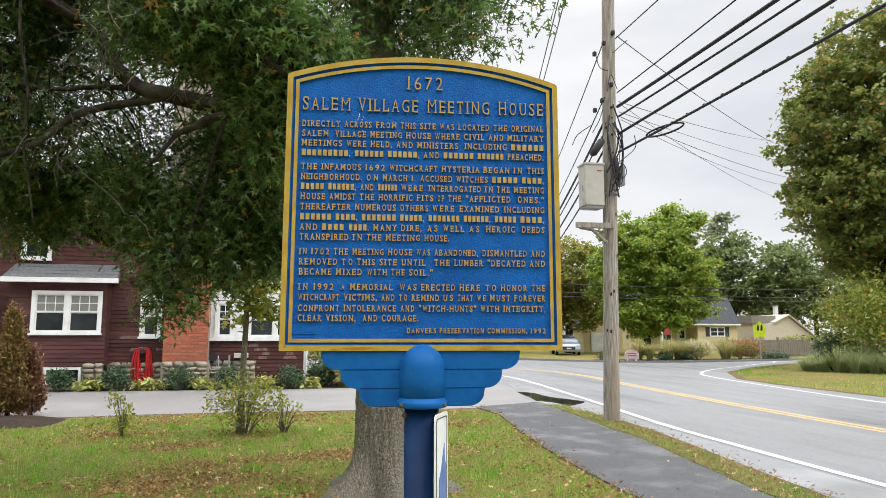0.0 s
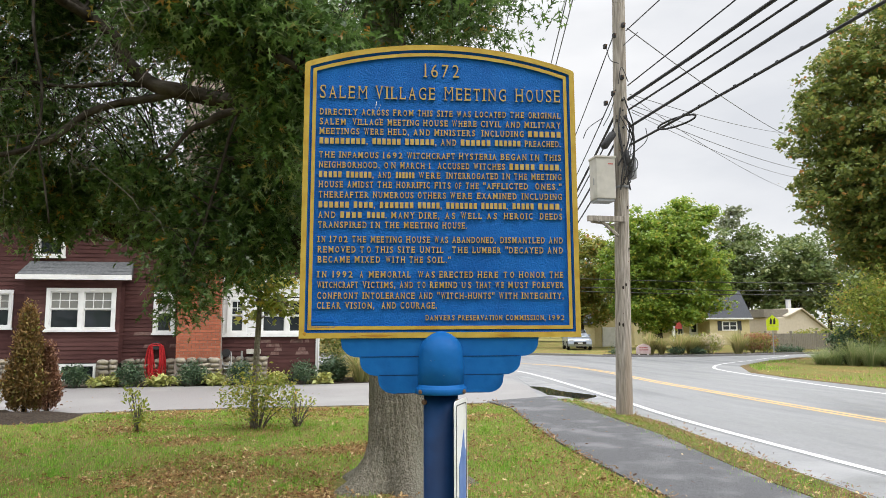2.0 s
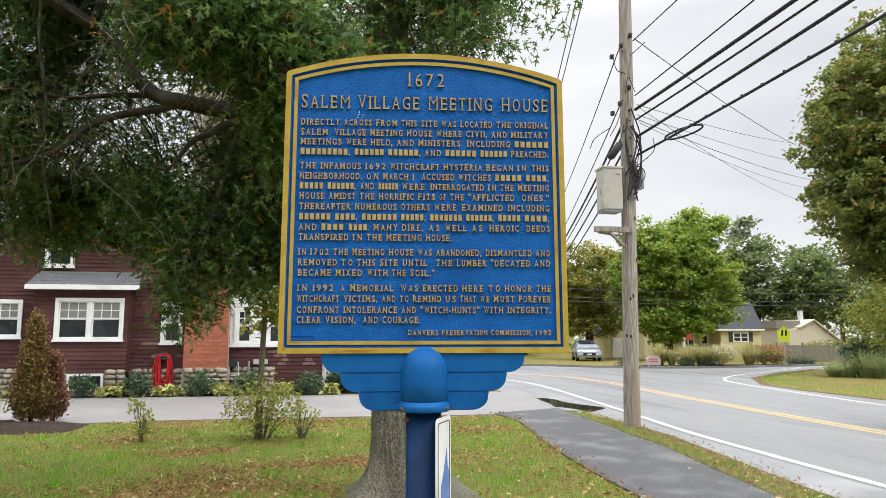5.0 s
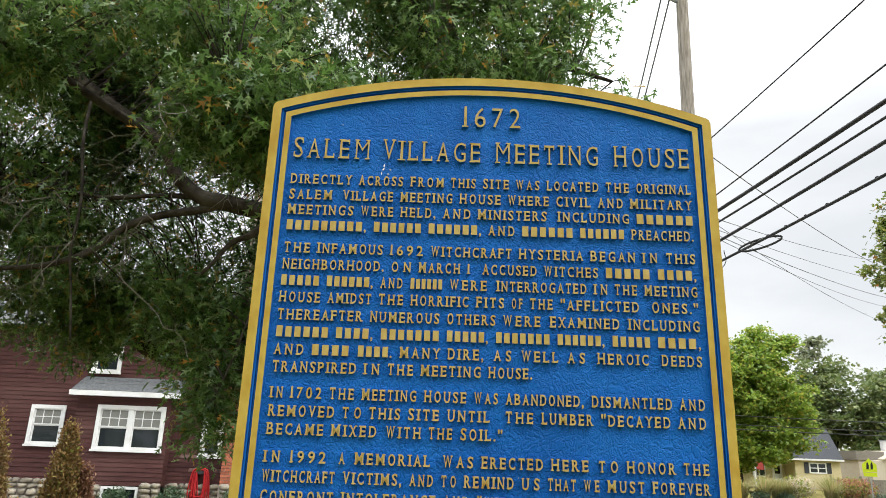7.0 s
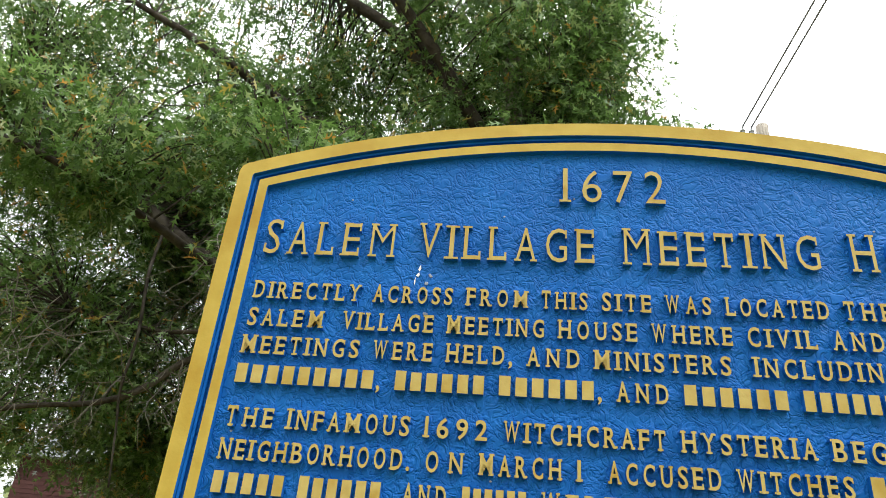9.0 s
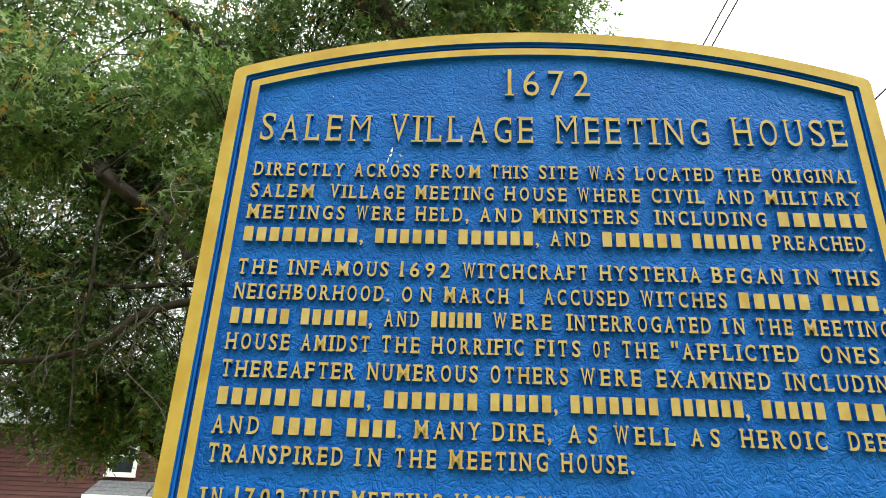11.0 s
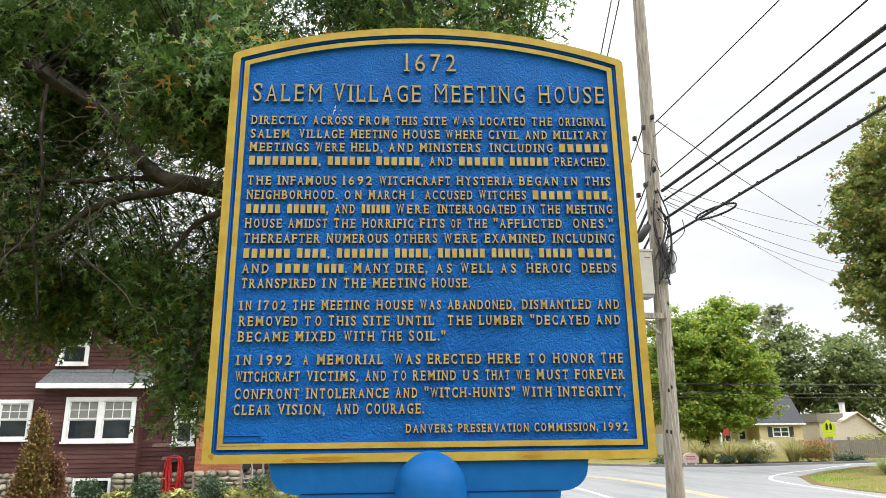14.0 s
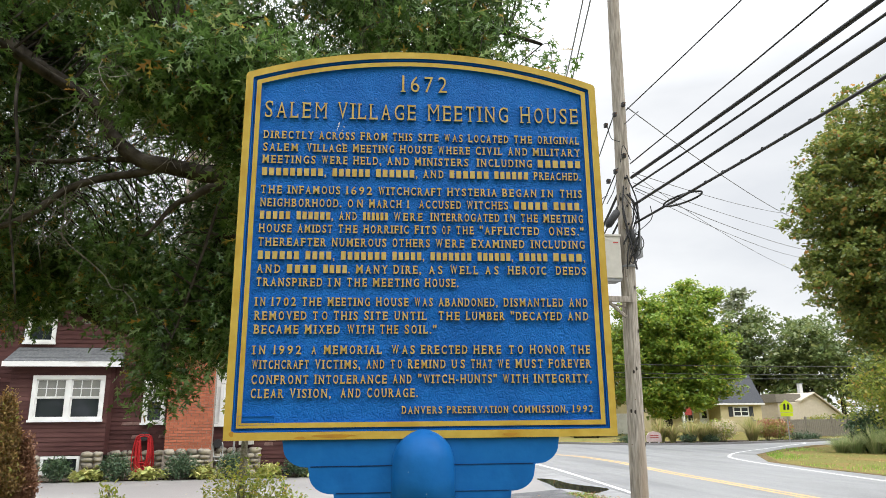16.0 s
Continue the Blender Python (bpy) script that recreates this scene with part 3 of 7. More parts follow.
sheet("puddle", [(p.x, p.y) for p in smooth_line([(x, y, 0) for x, y in puddle_rim + puddle_rim[:1]], 5)[:-1]], 0.0215, M_WATER, "shallow puddle reflecting trees at the road edge", "puddle")
mv, mf = [], []
for iy in range(24):
    for ix in range(60):
        x, y = -9.0 + 4.95 * ix / 59, 12.75 + 2.1 * iy / 23
        e = min(1.0, max(0.0, (-4.15 - x) / 0.7)) * min(1.0, max(0.0, (y - 12.85) / 0.45)) * min(1.0, max(0.0, (14.55 + 0.03 * (-4 - x) - y) / 0.3))
        mv.append((x, y, -0.02 + e * (0.10 + 0.05 * noise.noise(Vector((x * 2.2, y * 2.2, 1.0))) + 0.035 * noise.noise(Vector((x * 11, y * 11, 4.0))))))
mf = [(r * 60 + c, r * 60 + c + 1, (r + 1) * 60 + c + 1, (r + 1) * 60 + c) for r in range(23) for c in range(59)]
tagged(part("mulch_bed", (mv, mf), M_MULCH, smooth=True), "mounded bed of dark bark mulch", "mulch bed", kind="structure")
sheet("mulch_bed", [(-12, 20.62), (-4, 20.62), (0.4, 20.5), (2.6, 20.95), (2.6, 23), (-12, 23)], 0.026, M_MULCH, "dark mulch bed along the house foundation", "mulch bed")
sheet("pavement", [(14.9, 22.4), (17.1, 26.4), (20.7, 29.75), (25.1, 33.2), (25.2, 33.0), (20.9, 29.5), (17.3, 26.1), (15.15, 22.2), (14.75, 20), (14.55, 16), (14.4, 6), (14.25, 6), (14.35, 16), (14.55, 20)], 0.015, M_DIRT, "rough dirt edge of the grassy corner", "kerb")


# ---- the historical marker ----
SIGN_AT = Matrix.Translation((0.3226, 1.7615, 1.9358)) @ pose(0, 0, 0, 0, 0, -4.05) @ pose(0, 0, 0, 0.98, 0, 0) @ pose(0, 0, 0, 0, -0.07, 0)
LIFT = 1.937
marker = thing("historical_marker", SIGN_AT @ Matrix.Translation((0, 0, -LIFT)), "blue and gold cast metal historical marker on a blue post", "historical marker")


def arch(inset, n=28, top=0.3695, corner=0.311, half_top=0.3555, half_bottom=0.3605, foot=-0.3975):
    """The marker's outline: flat foot, straight sides, arched head."""
    out = [(-half_bottom + inset, foot + inset + LIFT), (half_bottom - inset, foot + inset + LIFT)]
    ht = half_top - inset
    c, t = corner - inset * 0.72, top - inset
    rise = t - c
    r = (ht * ht + rise * rise) / (2 * rise)
    a = math.asin(ht / r)
    for i in range(n + 1):
        b = a - 2 * a * i / n
        out.append((r * math.sin(b), t - r + r * math.cos(b) + LIFT))
    ease = max(0.001, 0.007 - 0.35 * inset)          # the shoulders are eased
    first, last = out[2], out[-1]
    out[2:3] = [(first[0] + 0.03 * ease, first[1] - ease), (first[0] - 0.3 * ease, first[1] - 0.15 * ease), (first[0] - ease, first[1] + 0.30 * ease)]
    out[-1:] = [(last[0] + ease, last[1] + 0.30 * ease), (last[0] + 0.3 * ease, last[1] - 0.15 * ease), (last[0] - 0.03 * ease, last[1] - ease)]
    return out


part("panel", prism(arch(0.003), 0.0045, 0.026), M_RELIEF, marker, "blue leathery cast panel")
rim = part("outer_border", ring_prism(arch(0.0012), arch(0.0150), -0.003, 0.030), M_GOLD, marker, "ochre-gold raised outer border")
inner_rim = part("inner_border", ring_prism(arch(0.0222), arch(0.0312), -0.001, 0.010), M_GOLD, marker, "ochre-gold raised inner border")
for ob in (rim, inner_rim):          # the flanks towards the panel keep the ground's blue
    ob.data.materials.append(M_BLUE)
    for i, q in enumerate(ob.data.polygons):
        q.material_index = 1 if i % 4 == 3 or (ob is inner_rim and i % 4 == 2) else 0
part("groove_fillet", ring_prism(arch(0.0156), arch(0.0180), 0.001, 0.010), M_BLUE, marker)

# letters in the built-in font, with small feet
GLYPHS = {}
FEET = {"A": "bl br", "B": "tl bl", "C": "vtr vbr", "D": "tl bl", "E": "tl bl vtr vbr", "F": "tl bl vtr", "G": "vtr", "H": "tl tr bl br", "I": "tc bc", "K": "tl tr bl br", "L": "tl bl vbr", "M": "tl tr bl br",
        "N": "tl tr bl", "P": "tl bl", "R": "tl bl br", "S": "vtr vbl", "T": "bc vtl vtr", "U": "tl tr", "V": "tl tr", "W": "tl tr", "X": "tl tr bl br", "Y": "tl tr bc", "1": "bc"}


def glyph(ch, bold):
    """The mesh of one character: cap height 1, depth 1, from x = 0; and its width."""
    if (ch, bold) not in GLYPHS:
        cu = bpy.data.curves.new("glyph", "FONT")
        weight = 0.015 if bold else -0.006
        cu.body, cu.size, cu.extrude, cu.resolution_u, cu.offset = ch, 1.0, 0.1, 3, weight - 0.010 if ch in "MW" else weight
        ob = bpy.data.objects.new("glyph", cu)
        me = bpy.data.meshes.new_from_object(ob)
        v = np.array([tuple(p.co) for p in me.vertices]) / 0.69
        f = [tuple(p.vertices) for p in me.polygons]
        bpy.data.objects.remove(ob)
        bpy.data.meshes.remove(me)
        bpy.data.curves.remove(cu)
        v[:, 0] -= v[:, 0].min()
        w = v[:, 0].max()
        v[:, 2] = (v[:, 2] - v[:, 2].min()) / (v[:, 2].max() - v[:, 2].min())
        vs, fs = [tuple(p) for p in v], list(f)
        thick, half = (0.105, 0.18) if bold else (0.062, 0.155)
        for foot in FEET.get(ch, "").split():
            if foot[0] == "v":          # upright ticks at the ends of arms
                y0, y1 = (0.0, 0.25) if foot[1] == "b" else (0.75, 1.0)
                if ch in "CGS":
                    y0, y1 = (0.04, 0.29) if foot[1] == "b" else (0.71, 0.96)
                cx = 0.04 if foot[2] == "l" else w - 0.04
                h = 0.045 if bold else 0.034
            else:
                y0, y1 = (0.0, thick) if foot[0] == "b" else (1.0 - thick, 1.0)
                cx = {"l": 0.09, "c": w / 2, "r": w - 0.09}[foot[1]]
                h = half if foot[1] != "c" else half + (0.0 if ch == "1" else 0.04)
            n = len(vs)
            vs += [(cx + sx * h, yy, zz) for zz in (0.02, 0.97) for sx, yy in ((-1, y0), (1, y0), (1, y1), (-1, y1))]
            fs += [tuple(n + i for i in q) for q in ((0, 3, 2, 1), (4, 5, 6, 7), (0, 1, 5, 4), (1, 2, 6, 5), (2, 3, 7, 6), (3, 0, 4, 7))]
        GLYPHS[ch, bold] = (np.array(vs), fs, w)
    return GLYPHS[ch, bold]


def letter_width(ch):
    return {"I": 0.52, "M": 1.22, "W": 1.28, "L": 0.88, "E": 0.88, "F": 0.86, "S": 0.84, "T": 0.94, "N": 1.06, "H": 1.08, "O": 1.03, "G": 1.06, "D": 1.04, "J": 0.75, "P": 0.92, "1": 0.62, ".": 0.38, ",": 0.38, "-": 0.6, "\"": 0.7, "#": 0.98}.get(ch, 1.0)


def front_gilded(ob):
    """Gold on the faces that look forward; the flanks keep the ground's blue."""
    ob.data.materials.append(M_BLUE)
    for q in ob.data.polygons:
        q.material_index = 0 if abs(q.normal.y) > 0.7 else 1
    return ob


LEAN = 0.020          # the upper lines climb a little to the right


def word(text, u, v, width, cap, depth, parent, first=1.0):
    """A raised word from u, on base line v; a # is a plain bar."""
    pitch = width / sum(letter_width(c) for c in text)
    pieces, drawn = [], []
    bar = np.array([(x, y, z) for z in (0, 1) for x, y in ((0, 0), (1, 0), (1, 1), (0, 1))], float), [(0, 3, 2, 1), (4, 5, 6, 7), (0, 1, 5, 4), (1, 2, 6, 5), (2, 3, 7, 6), (3, 0, 4, 7)], 1.0
    for k, ch in enumerate(text):
        w = letter_width(ch) * pitch
        h = cap * (first if k == 0 and len(text) > 2 else 1.0)
        g, f, gw = bar if ch == "#" else glyph(ch, cap < 0.02)
        sx = w * (0.5 if ch == "-" else 0.72 if ch == "#" else 0.70) / gw
        if ch in "I1":
            sx = cap * 0.95
        if ch in ".,":
            sx = h * 0.9
        drawn.append((g, f, sx, sx * gw, h, w))
    ink = sum(d[3] for d in drawn)
    between = [(a[5] - a[3] + b[5] - b[3]) / 2 for a, b in zip(drawn, drawn[1:])]
    loose = (width - ink) / sum(between) if between else 1.0
    x = u
    for k, (g, f, sx, wide, h, w) in enumerate(drawn):
        pieces.append(([(x + p[0] * sx, 0.0045 - depth * p[2], v + LIFT + p[1] * h + LEAN * (v + 0.30) * x) for p in g], f))
        x += wide + (between[k] * loose if k < len(between) else 0.0)
    label = "row of plain raised bars" if "#" in text else ""
    vs, fs = joined(pieces)
    fs = [tuple(reversed(q)) for q in fs]
    return front_gilded(part("raised_word", (vs, fs), M_LETTER, parent, label))


EDGE = 0.3153
SPAN = 2 * EDGE


def row(text, base, starts, end=1.0, cap=0.0154):
    """One line of raised words; each word's start and the line's end as shares of the width."""
    words = text.split()
    k = {0.0348: 0.0235, 0.0335: 0.0225, 0.0125: 0.0099}.get(cap, 0.0124)
    for i, w in enumerate(words):
        last = i == len(words) - 1
        room = ((end if last else starts[i + 1]) - starts[i]) * SPAN - (0 if last else 0.98 * k)
        wide = room if last else min(room, 1.10 * k * sum(letter_width(c) for c in w))
        word(w, -EDGE + starts[i] * SPAN, base, wide, cap, 0.0054, marker, 1.06)


row("1672", 0.2819, (0.427,), 0.5715, 0.0348)
row("SALEM VILLAGE MEETING HOUSE", 0.2205, (0.0, 0.226, 0.511, 0.811), 1.0, 0.0335)
row("DIRECTLY ACROSS FROM THIS SITE WAS LOCATED THE ORIGINAL", 0.1767, (0.0, 0.17, 0.298, 0.399, 0.479, 0.562, 0.639, 0.787, 0.864), 1.0)
row("SALEM VILLAGE MEETING HOUSE WHERE CIVIL AND MILITARY", 0.1507, (0.0, 0.133, 0.275, 0.422, 0.542, 0.662, 0.767, 0.847), 1.0)
row("MEETINGS WERE HELD, AND MINISTERS INCLUDING ######", 0.1257, (0.0, 0.18, 0.277, 0.382, 0.468, 0.666, 0.861), 1.0)
row("#########, ###### ######, AND ###### ###### PREACHED.", 0.1001, (0.0, 0.213, 0.347, 0.495, 0.577, 0.72, 0.847), 1.0)
row("THE INFAMOUS 1692 WITCHCRAFT HYSTERIA BEGAN IN THIS", 0.0639, (0.0, 0.081, 0.257, 0.356, 0.57, 0.744, 0.872, 0.93), 1.0)
row("NEIGHBORHOOD. ON MARCH 1 ACCUSED WITCHES ##### ####,", 0.0378, (0.0, 0.262, 0.328, 0.445, 0.482, 0.631, 0.78, 0.907), 1.0)
row("##### ######, AND ###### WERE INTERROGATED IN THE MEETING", 0.0123, (0.0, 0.109, 0.238, 0.309, 0.404, 0.517, 0.751, 0.801, 0.873), 1.0)
row("HOUSE AMIDST THE HORRIFIC FITS OF THE \"AFFLICTED ONES.\"", -0.0134, (0.0, 0.115, 0.236, 0.312, 0.468, 0.553, 0.597, 0.669, 0.889), 1.0)
row("THEREAFTER NUMEROUS OTHERS WERE EXAMINED INCLUDING", -0.0400, (0.0, 0.218, 0.4, 0.533, 0.644, 0.831), 1.0)
row("###### ####, ####### #####, ####### ######, ##### ####,", -0.0660, (0.0, 0.14, 0.245, 0.4, 0.516, 0.661, 0.791, 0.899), 1.0)
row("AND #### ####. MANY DIRE, AS WELL AS HEROIC DEEDS", -0.0922, (0.0, 0.087, 0.194, 0.292, 0.404, 0.512, 0.577, 0.685, 0.755, 0.906), 1.0)
row("TRANSPIRED IN THE MEETING HOUSE.", -0.1175, (0.0, 0.211, 0.266, 0.343, 0.5), 0.601)
row("IN 1702 THE MEETING HOUSE WAS ABANDONED, DISMANTLED AND", -0.1546, (0.0, 0.047, 0.136, 0.21, 0.353, 0.468, 0.541, 0.739, 0.943), 1.0)
row("REMOVED TO THIS SITE UNTIL THE LUMBER \"DECAYED AND", -0.1807, (0.0, 0.168, 0.229, 0.318, 0.408, 0.54, 0.623, 0.759, 0.937), 1.0)
row("BECAME MIXED WITH THE SOIL.\"", -0.2062, (0.0, 0.146, 0.27, 0.366, 0.438), 0.533)
row("IN 1992 A MEMORIAL WAS ERECTED HERE TO HONOR THE", -0.2440, (0.0, 0.059, 0.168, 0.203, 0.401, 0.487, 0.644, 0.751, 0.815, 0.943), 1.0)
row("WITCHCRAFT VICTIMS, AND TO REMIND US THAT WE MUST FOREVER", -0.2705, (0.0, 0.179, 0.328, 0.398, 0.449, 0.578, 0.636, 0.717, 0.77, 0.871), 1.0)
row("CONFRONT INTOLERANCE AND \"WITCH-HUNTS\" WITH INTEGRITY,", -0.2978, (0.0, 0.179, 0.405, 0.478, 0.731, 0.825), 1.0)
row("CLEAR VISION, AND COURAGE.", -0.3226, (0.0, 0.11, 0.255, 0.33), 0.477)
row("DANVERS PRESERVATION COMMISSION, 1992", -0.3523, (0.431, 0.563, 0.758, 0.938), 1.0, 0.0125)
plate = part("foundry_plate", box(-0.3345, -0.2725, 0.001, 0.006, -0.3685 + LIFT, -0.3555 + LIFT, 0.0008), M_BLUE, marker, "small raised blue maker's plate")
part("plate_bar", box(-0.328, -0.279, -0.0005, 0.003, -0.3632 + LIFT, -0.3608 + LIFT), M_BLUE, plate)

for k, (u, v, w, h) in enumerate(((-0.1712, 0.2095, 0.0013, 0.0045), (-0.1722, 0.2035, 0.0016, 0.0030), (-0.1745, 0.1965, 0.0006, 0.0055), (-0.1778, 0.1865, 0.0014, 0.0030), (-0.1795, 0.1805, 0.0008, 0.0022))):
    part("scratch", prism([(u - w, v + LIFT), (u + w * 0.2, v - h * 0.4 + LIFT), (u + w, v + h * 0.2 + LIFT), (u + w * 0.7, v + h + LIFT), (u - w * 0.2, v + h * 0.6 + LIFT)], 0.0040, 0.0070), M_WHITE_PLATE, marker, "pale scratch through the enamel")
for x0, x1, z0, z1 in ((-0.336, -0.271, -0.3705, -0.3690), (-0.336, -0.271, -0.3550, -0.3535), (-0.336, -0.3345, -0.3690, -0.3550), (-0.2725, -0.271, -0.3690, -0.3550)):
    part("plate_rim", box(x0, x1, -0.001, 0.006, z0 + LIFT, z1 + LIFT, 0.0003), M_BLUE, plate)
for u, v, w, h in ((-0.165, -0.3905, 0.036, 0.0034), (-0.225, -0.3925, 0.010, 0.0022), (0.155, -0.391, 0.013, 0.0025), (-0.345, -0.385, 0.004, 0.005)):
    edge = [(u + w * math.cos(t) * (1 + 0.25 * math.sin(3 * t + u * 40)), v + h * math.sin(t) + LIFT) for t in [2 * math.pi * i / 18 for i in range(18)]]
    part("stain", prism(edge, -0.0034, -0.002), M_STAIN, marker, "darker mustard stain on the gold border")
# stepped bracket under the panel
for half, z1, z0 in ((0.2525, -0.397, -0.444), (0.2055, -0.444, -0.49), (0.160, -0.49, -0.5345)):
    h = z1 - z0
    curve = [(half, z1 + LIFT)] + [(half - 0.002 - (h * 0.9) * (1 - math.cos(a)), z1 - 0.012 - (h - 0.012) * math.sin(a) + LIFT) for a in [math.pi / 2 * i / 8 for i in range(9)]]
    outline = [(-x - 0.004, z) for x, z in reversed(curve)] + [(x - 0.004, z) for x, z in curve]
    tier = part("bracket_tier", prism(outline, 0.001 + 0.0015 * (z1 > -0.42), 0.019), M_SOCKET, marker, "stepped blue bracket tier with rounded ends")
    # dark strip painted in for the shaded step below each tier
    part("tier_seam", box(-half + h, half - h - 0.008, 0.0002, 0.004, z0 + 0.0003 + LIFT, z0 + 0.0018 + LIFT), M_POST, tier)
# the domed socket that grips the panel, its flange and the post
dome = [(0.0585, -0.525), (0.0585, -0.464), (0.0575, -0.441)] + [(0.0575 * math.cos(a), -0.441 + 0.062 * math.sin(a)) for a in [math.pi / 2 * i / 9 for i in range(1, 9)]] + [(0.002, -0.379)]
socket = part("socket", lathe([(r, z + LIFT) for r, z in dome], 40), M_SOCKET, marker, "domed blue post socket with scuffed paint", at=Matrix.Translation((-0.0045, 0.012, 0)), smooth=True)
part("flange", lathe([(0.0585, -0.512 + LIFT), (0.0600, -0.517 + LIFT), (0.0640, -0.520 + LIFT), (0.0655, -0.522 + LIFT), (0.0650, -0.534 + LIFT), (0.063, -0.536 + LIFT), (0.042, -0.536 + LIFT)][::-1], 40), M_SOCKET, socket, smooth=True)
for a in (-35, -145):
    bolt = part("bolt", lathe([(0.0055, 0), (0.0055, 0.005), (0.003, 0.007)], 8), M_RUST, socket, "small rusty set screw",
                at=Matrix.Translation((0.0635 * math.cos(radians(a)), 0.0635 * math.sin(radians(a)), -0.5285 + LIFT)) @ pose(0, 0, 0, 0, 0, a) @ pose(0, 0, 0, 0, 90, 0))
for k in range(4):
    a, z, r = radians(-90 + rng.normal() * 34), -0.43 - 0.07 * rng.random(), 0.0005 + 0.0006 * rng.random()
    part("paint_chip", lathe([(r, 0), (r * 0.7, 0.0006)], 6), M_CHIP if k % 3 else M_POST, socket, at=Matrix.Translation((0.0582 * math.cos(a), 0.0582 * math.sin(a), z + LIFT)) @ pose(0, 0, 0, 0, 0, math.degrees(a)) @ pose(0, 0, 0, 0, 90, 0))
part("post", lathe([(0.0435, -0.02), (0.0435, -0.5355 + LIFT)], 36), M_POST, marker, "dark blue painted steel pipe post", at=Matrix.Translation((-0.0045, 0.012, 0)), smooth=True)
for x, y, z in ((-0.047, -0.006, -0.555), (0.036, -0.030, -0.553)):
    part("bolt", lathe([(0.007, -0.006), (0.007, 0.004), (0.004, 0.007)], 8), M_RUST, marker, "rusty bolt", at=Matrix.Translation((x, y, z + LIFT)) @ pose(0, 0, 0, 90, 0, -60 if x < 0 else 40))
# chipped paint near the heading and flecks on the panel
for k in range(34):
    x, z, r = rng.uniform(-0.32, 0.32), rng.uniform(-0.35, 0.30), 0.0006 + 0.0007 * rng.random()
    if k < 10:
        x, z, r = -0.163 + rng.normal() * 0.0018, 0.207 - 0.040 * rng.random(), 0.0009 + 0.0012 * rng.random()
    part("paint_chip", lathe([(r, 0), (r * 0.8, 0.0005)], 6), M_CHIP, marker, at=Matrix.Translation((x, 0.0044, z + LIFT)) @ pose(0, 0, 0, 90, 0, 0))

# a narrow plate fixed to the post's side, seen nearly edge on
side_sign = thing("side_sign", SIGN_AT @ Matrix.Translation((0.0385, -0.048, -LIFT)) @ pose(0, 0, 0, 0, 0, 66), "white metal plate with a blue mark, bolted to the blue post", "sign")


def rounded(x0, x1, z0, z1, r, n=5):
    out = []
    for cx, cz, a0 in ((x1 - r, z1 - r, 0), (x0 + r, z1 - r, 90), (x0 + r, z0 + r, 180), (x1 - r, z0 + r, 270)):
        out += [(cx + r * math.cos(radians(a0 + 90 * i / n)), cz + r * math.sin(radians(a0 + 90 * i / n))) for i in range(n + 1)]
    return out


part("plate", prism(rounded(-0.052, 0.052, LIFT - 1.16, LIFT - 0.545, 0.012), -0.001, 0.002), M_WHITE_PLATE, side_sign, "white enamelled plate")
part("border_line", ring_prism(rounded(-0.043, 0.043, LIFT - 1.15, LIFT - 0.555, 0.009), rounded(-0.041, 0.041, LIFT - 1.148, LIFT - 0.557, 0.008), -0.0022, -0.0005), M_BLACK_PRINT, side_sign)
part("blue_mark", prism([(0.020, LIFT - 0.62), (0.024, LIFT - 0.66), (0.034, LIFT - 0.672), (0.030, LIFT - 1.1), (-0.016, LIFT - 1.1), (-0.020, LIFT - 0.70), (-0.006, LIFT - 0.68)], -0.0026, -0.0004), M_BLUE_PRINT, side_sign)
part("backing_bar", box(-0.012, 0.012, 0.002, 0.014, LIFT - 1.14, LIFT - 0.575, 0.002), M_GALV, side_sign)


# ---- the oak ----
oak = thing("oak_tree", Matrix.Translation((0.88, 7.25, 0)), "large oak with grey ridged bark and drooping lobed leaves", "tree")
OAK0 = Vector((0.88, 7.25, 0))


def oak_trunk():
    """The trunk, with flared roots and ridged bark."""
    vs, fs, sides = [], [], 220
    keys = [(-0.1, 0.66), (0.03, 0.58), (0.12, 0.48), (0.25, 0.40), (0.45, 0.338), (0.8, 0.298), (1.3, 0.283), (2.0, 0.278), (2.8, 0.272), (3.6, 0.262), (4.6, 0.235), (6.0, 0.19), (7.5, 0.13), (9.0, 0.07)]
    zs = list(np.linspace(-0.1, 1.5, 64)) + list(np.linspace(1.6, 9.0, 40))
    for z in zs:
        r = float(np.interp(z, [k[0] for k in keys], [k[1] for k in keys]))
        for k in range(sides):
            a = 2 * math.pi * k / sides
            flare = max(0.0, (r - 0.30)) * 0.6
            p = Vector((math.cos(a), math.sin(a), 0))
            ridge = 0.010 - abs(noise.noise(Vector((p.x * 8, p.y * 8, z * 1.5)))) * 0.034 - abs(noise.noise(Vector((p.x * 17, p.y * 17, z * 4.0)))) * 0.018 + noise.noise(Vector((p.x * 30, p.y * 30, z * 14))) * 0.005
            rr = r + flare * math.cos(5 * a + 0.7) + ridge + 0.016 * noise.noise(Vector((p.x * 2, p.y * 2, z * 1.2)))
            vs.append(p * rr + Vector((-0.045 * z, 0.01 * z, z)))
    for i in range(len(zs) - 1):
        for k in range(sides):
            q = (k + 1) % sides
            fs.append((i * sides + k, i * sides + q, (i + 1) * sides + q, (i + 1) * sides + k))
    return vs, fs


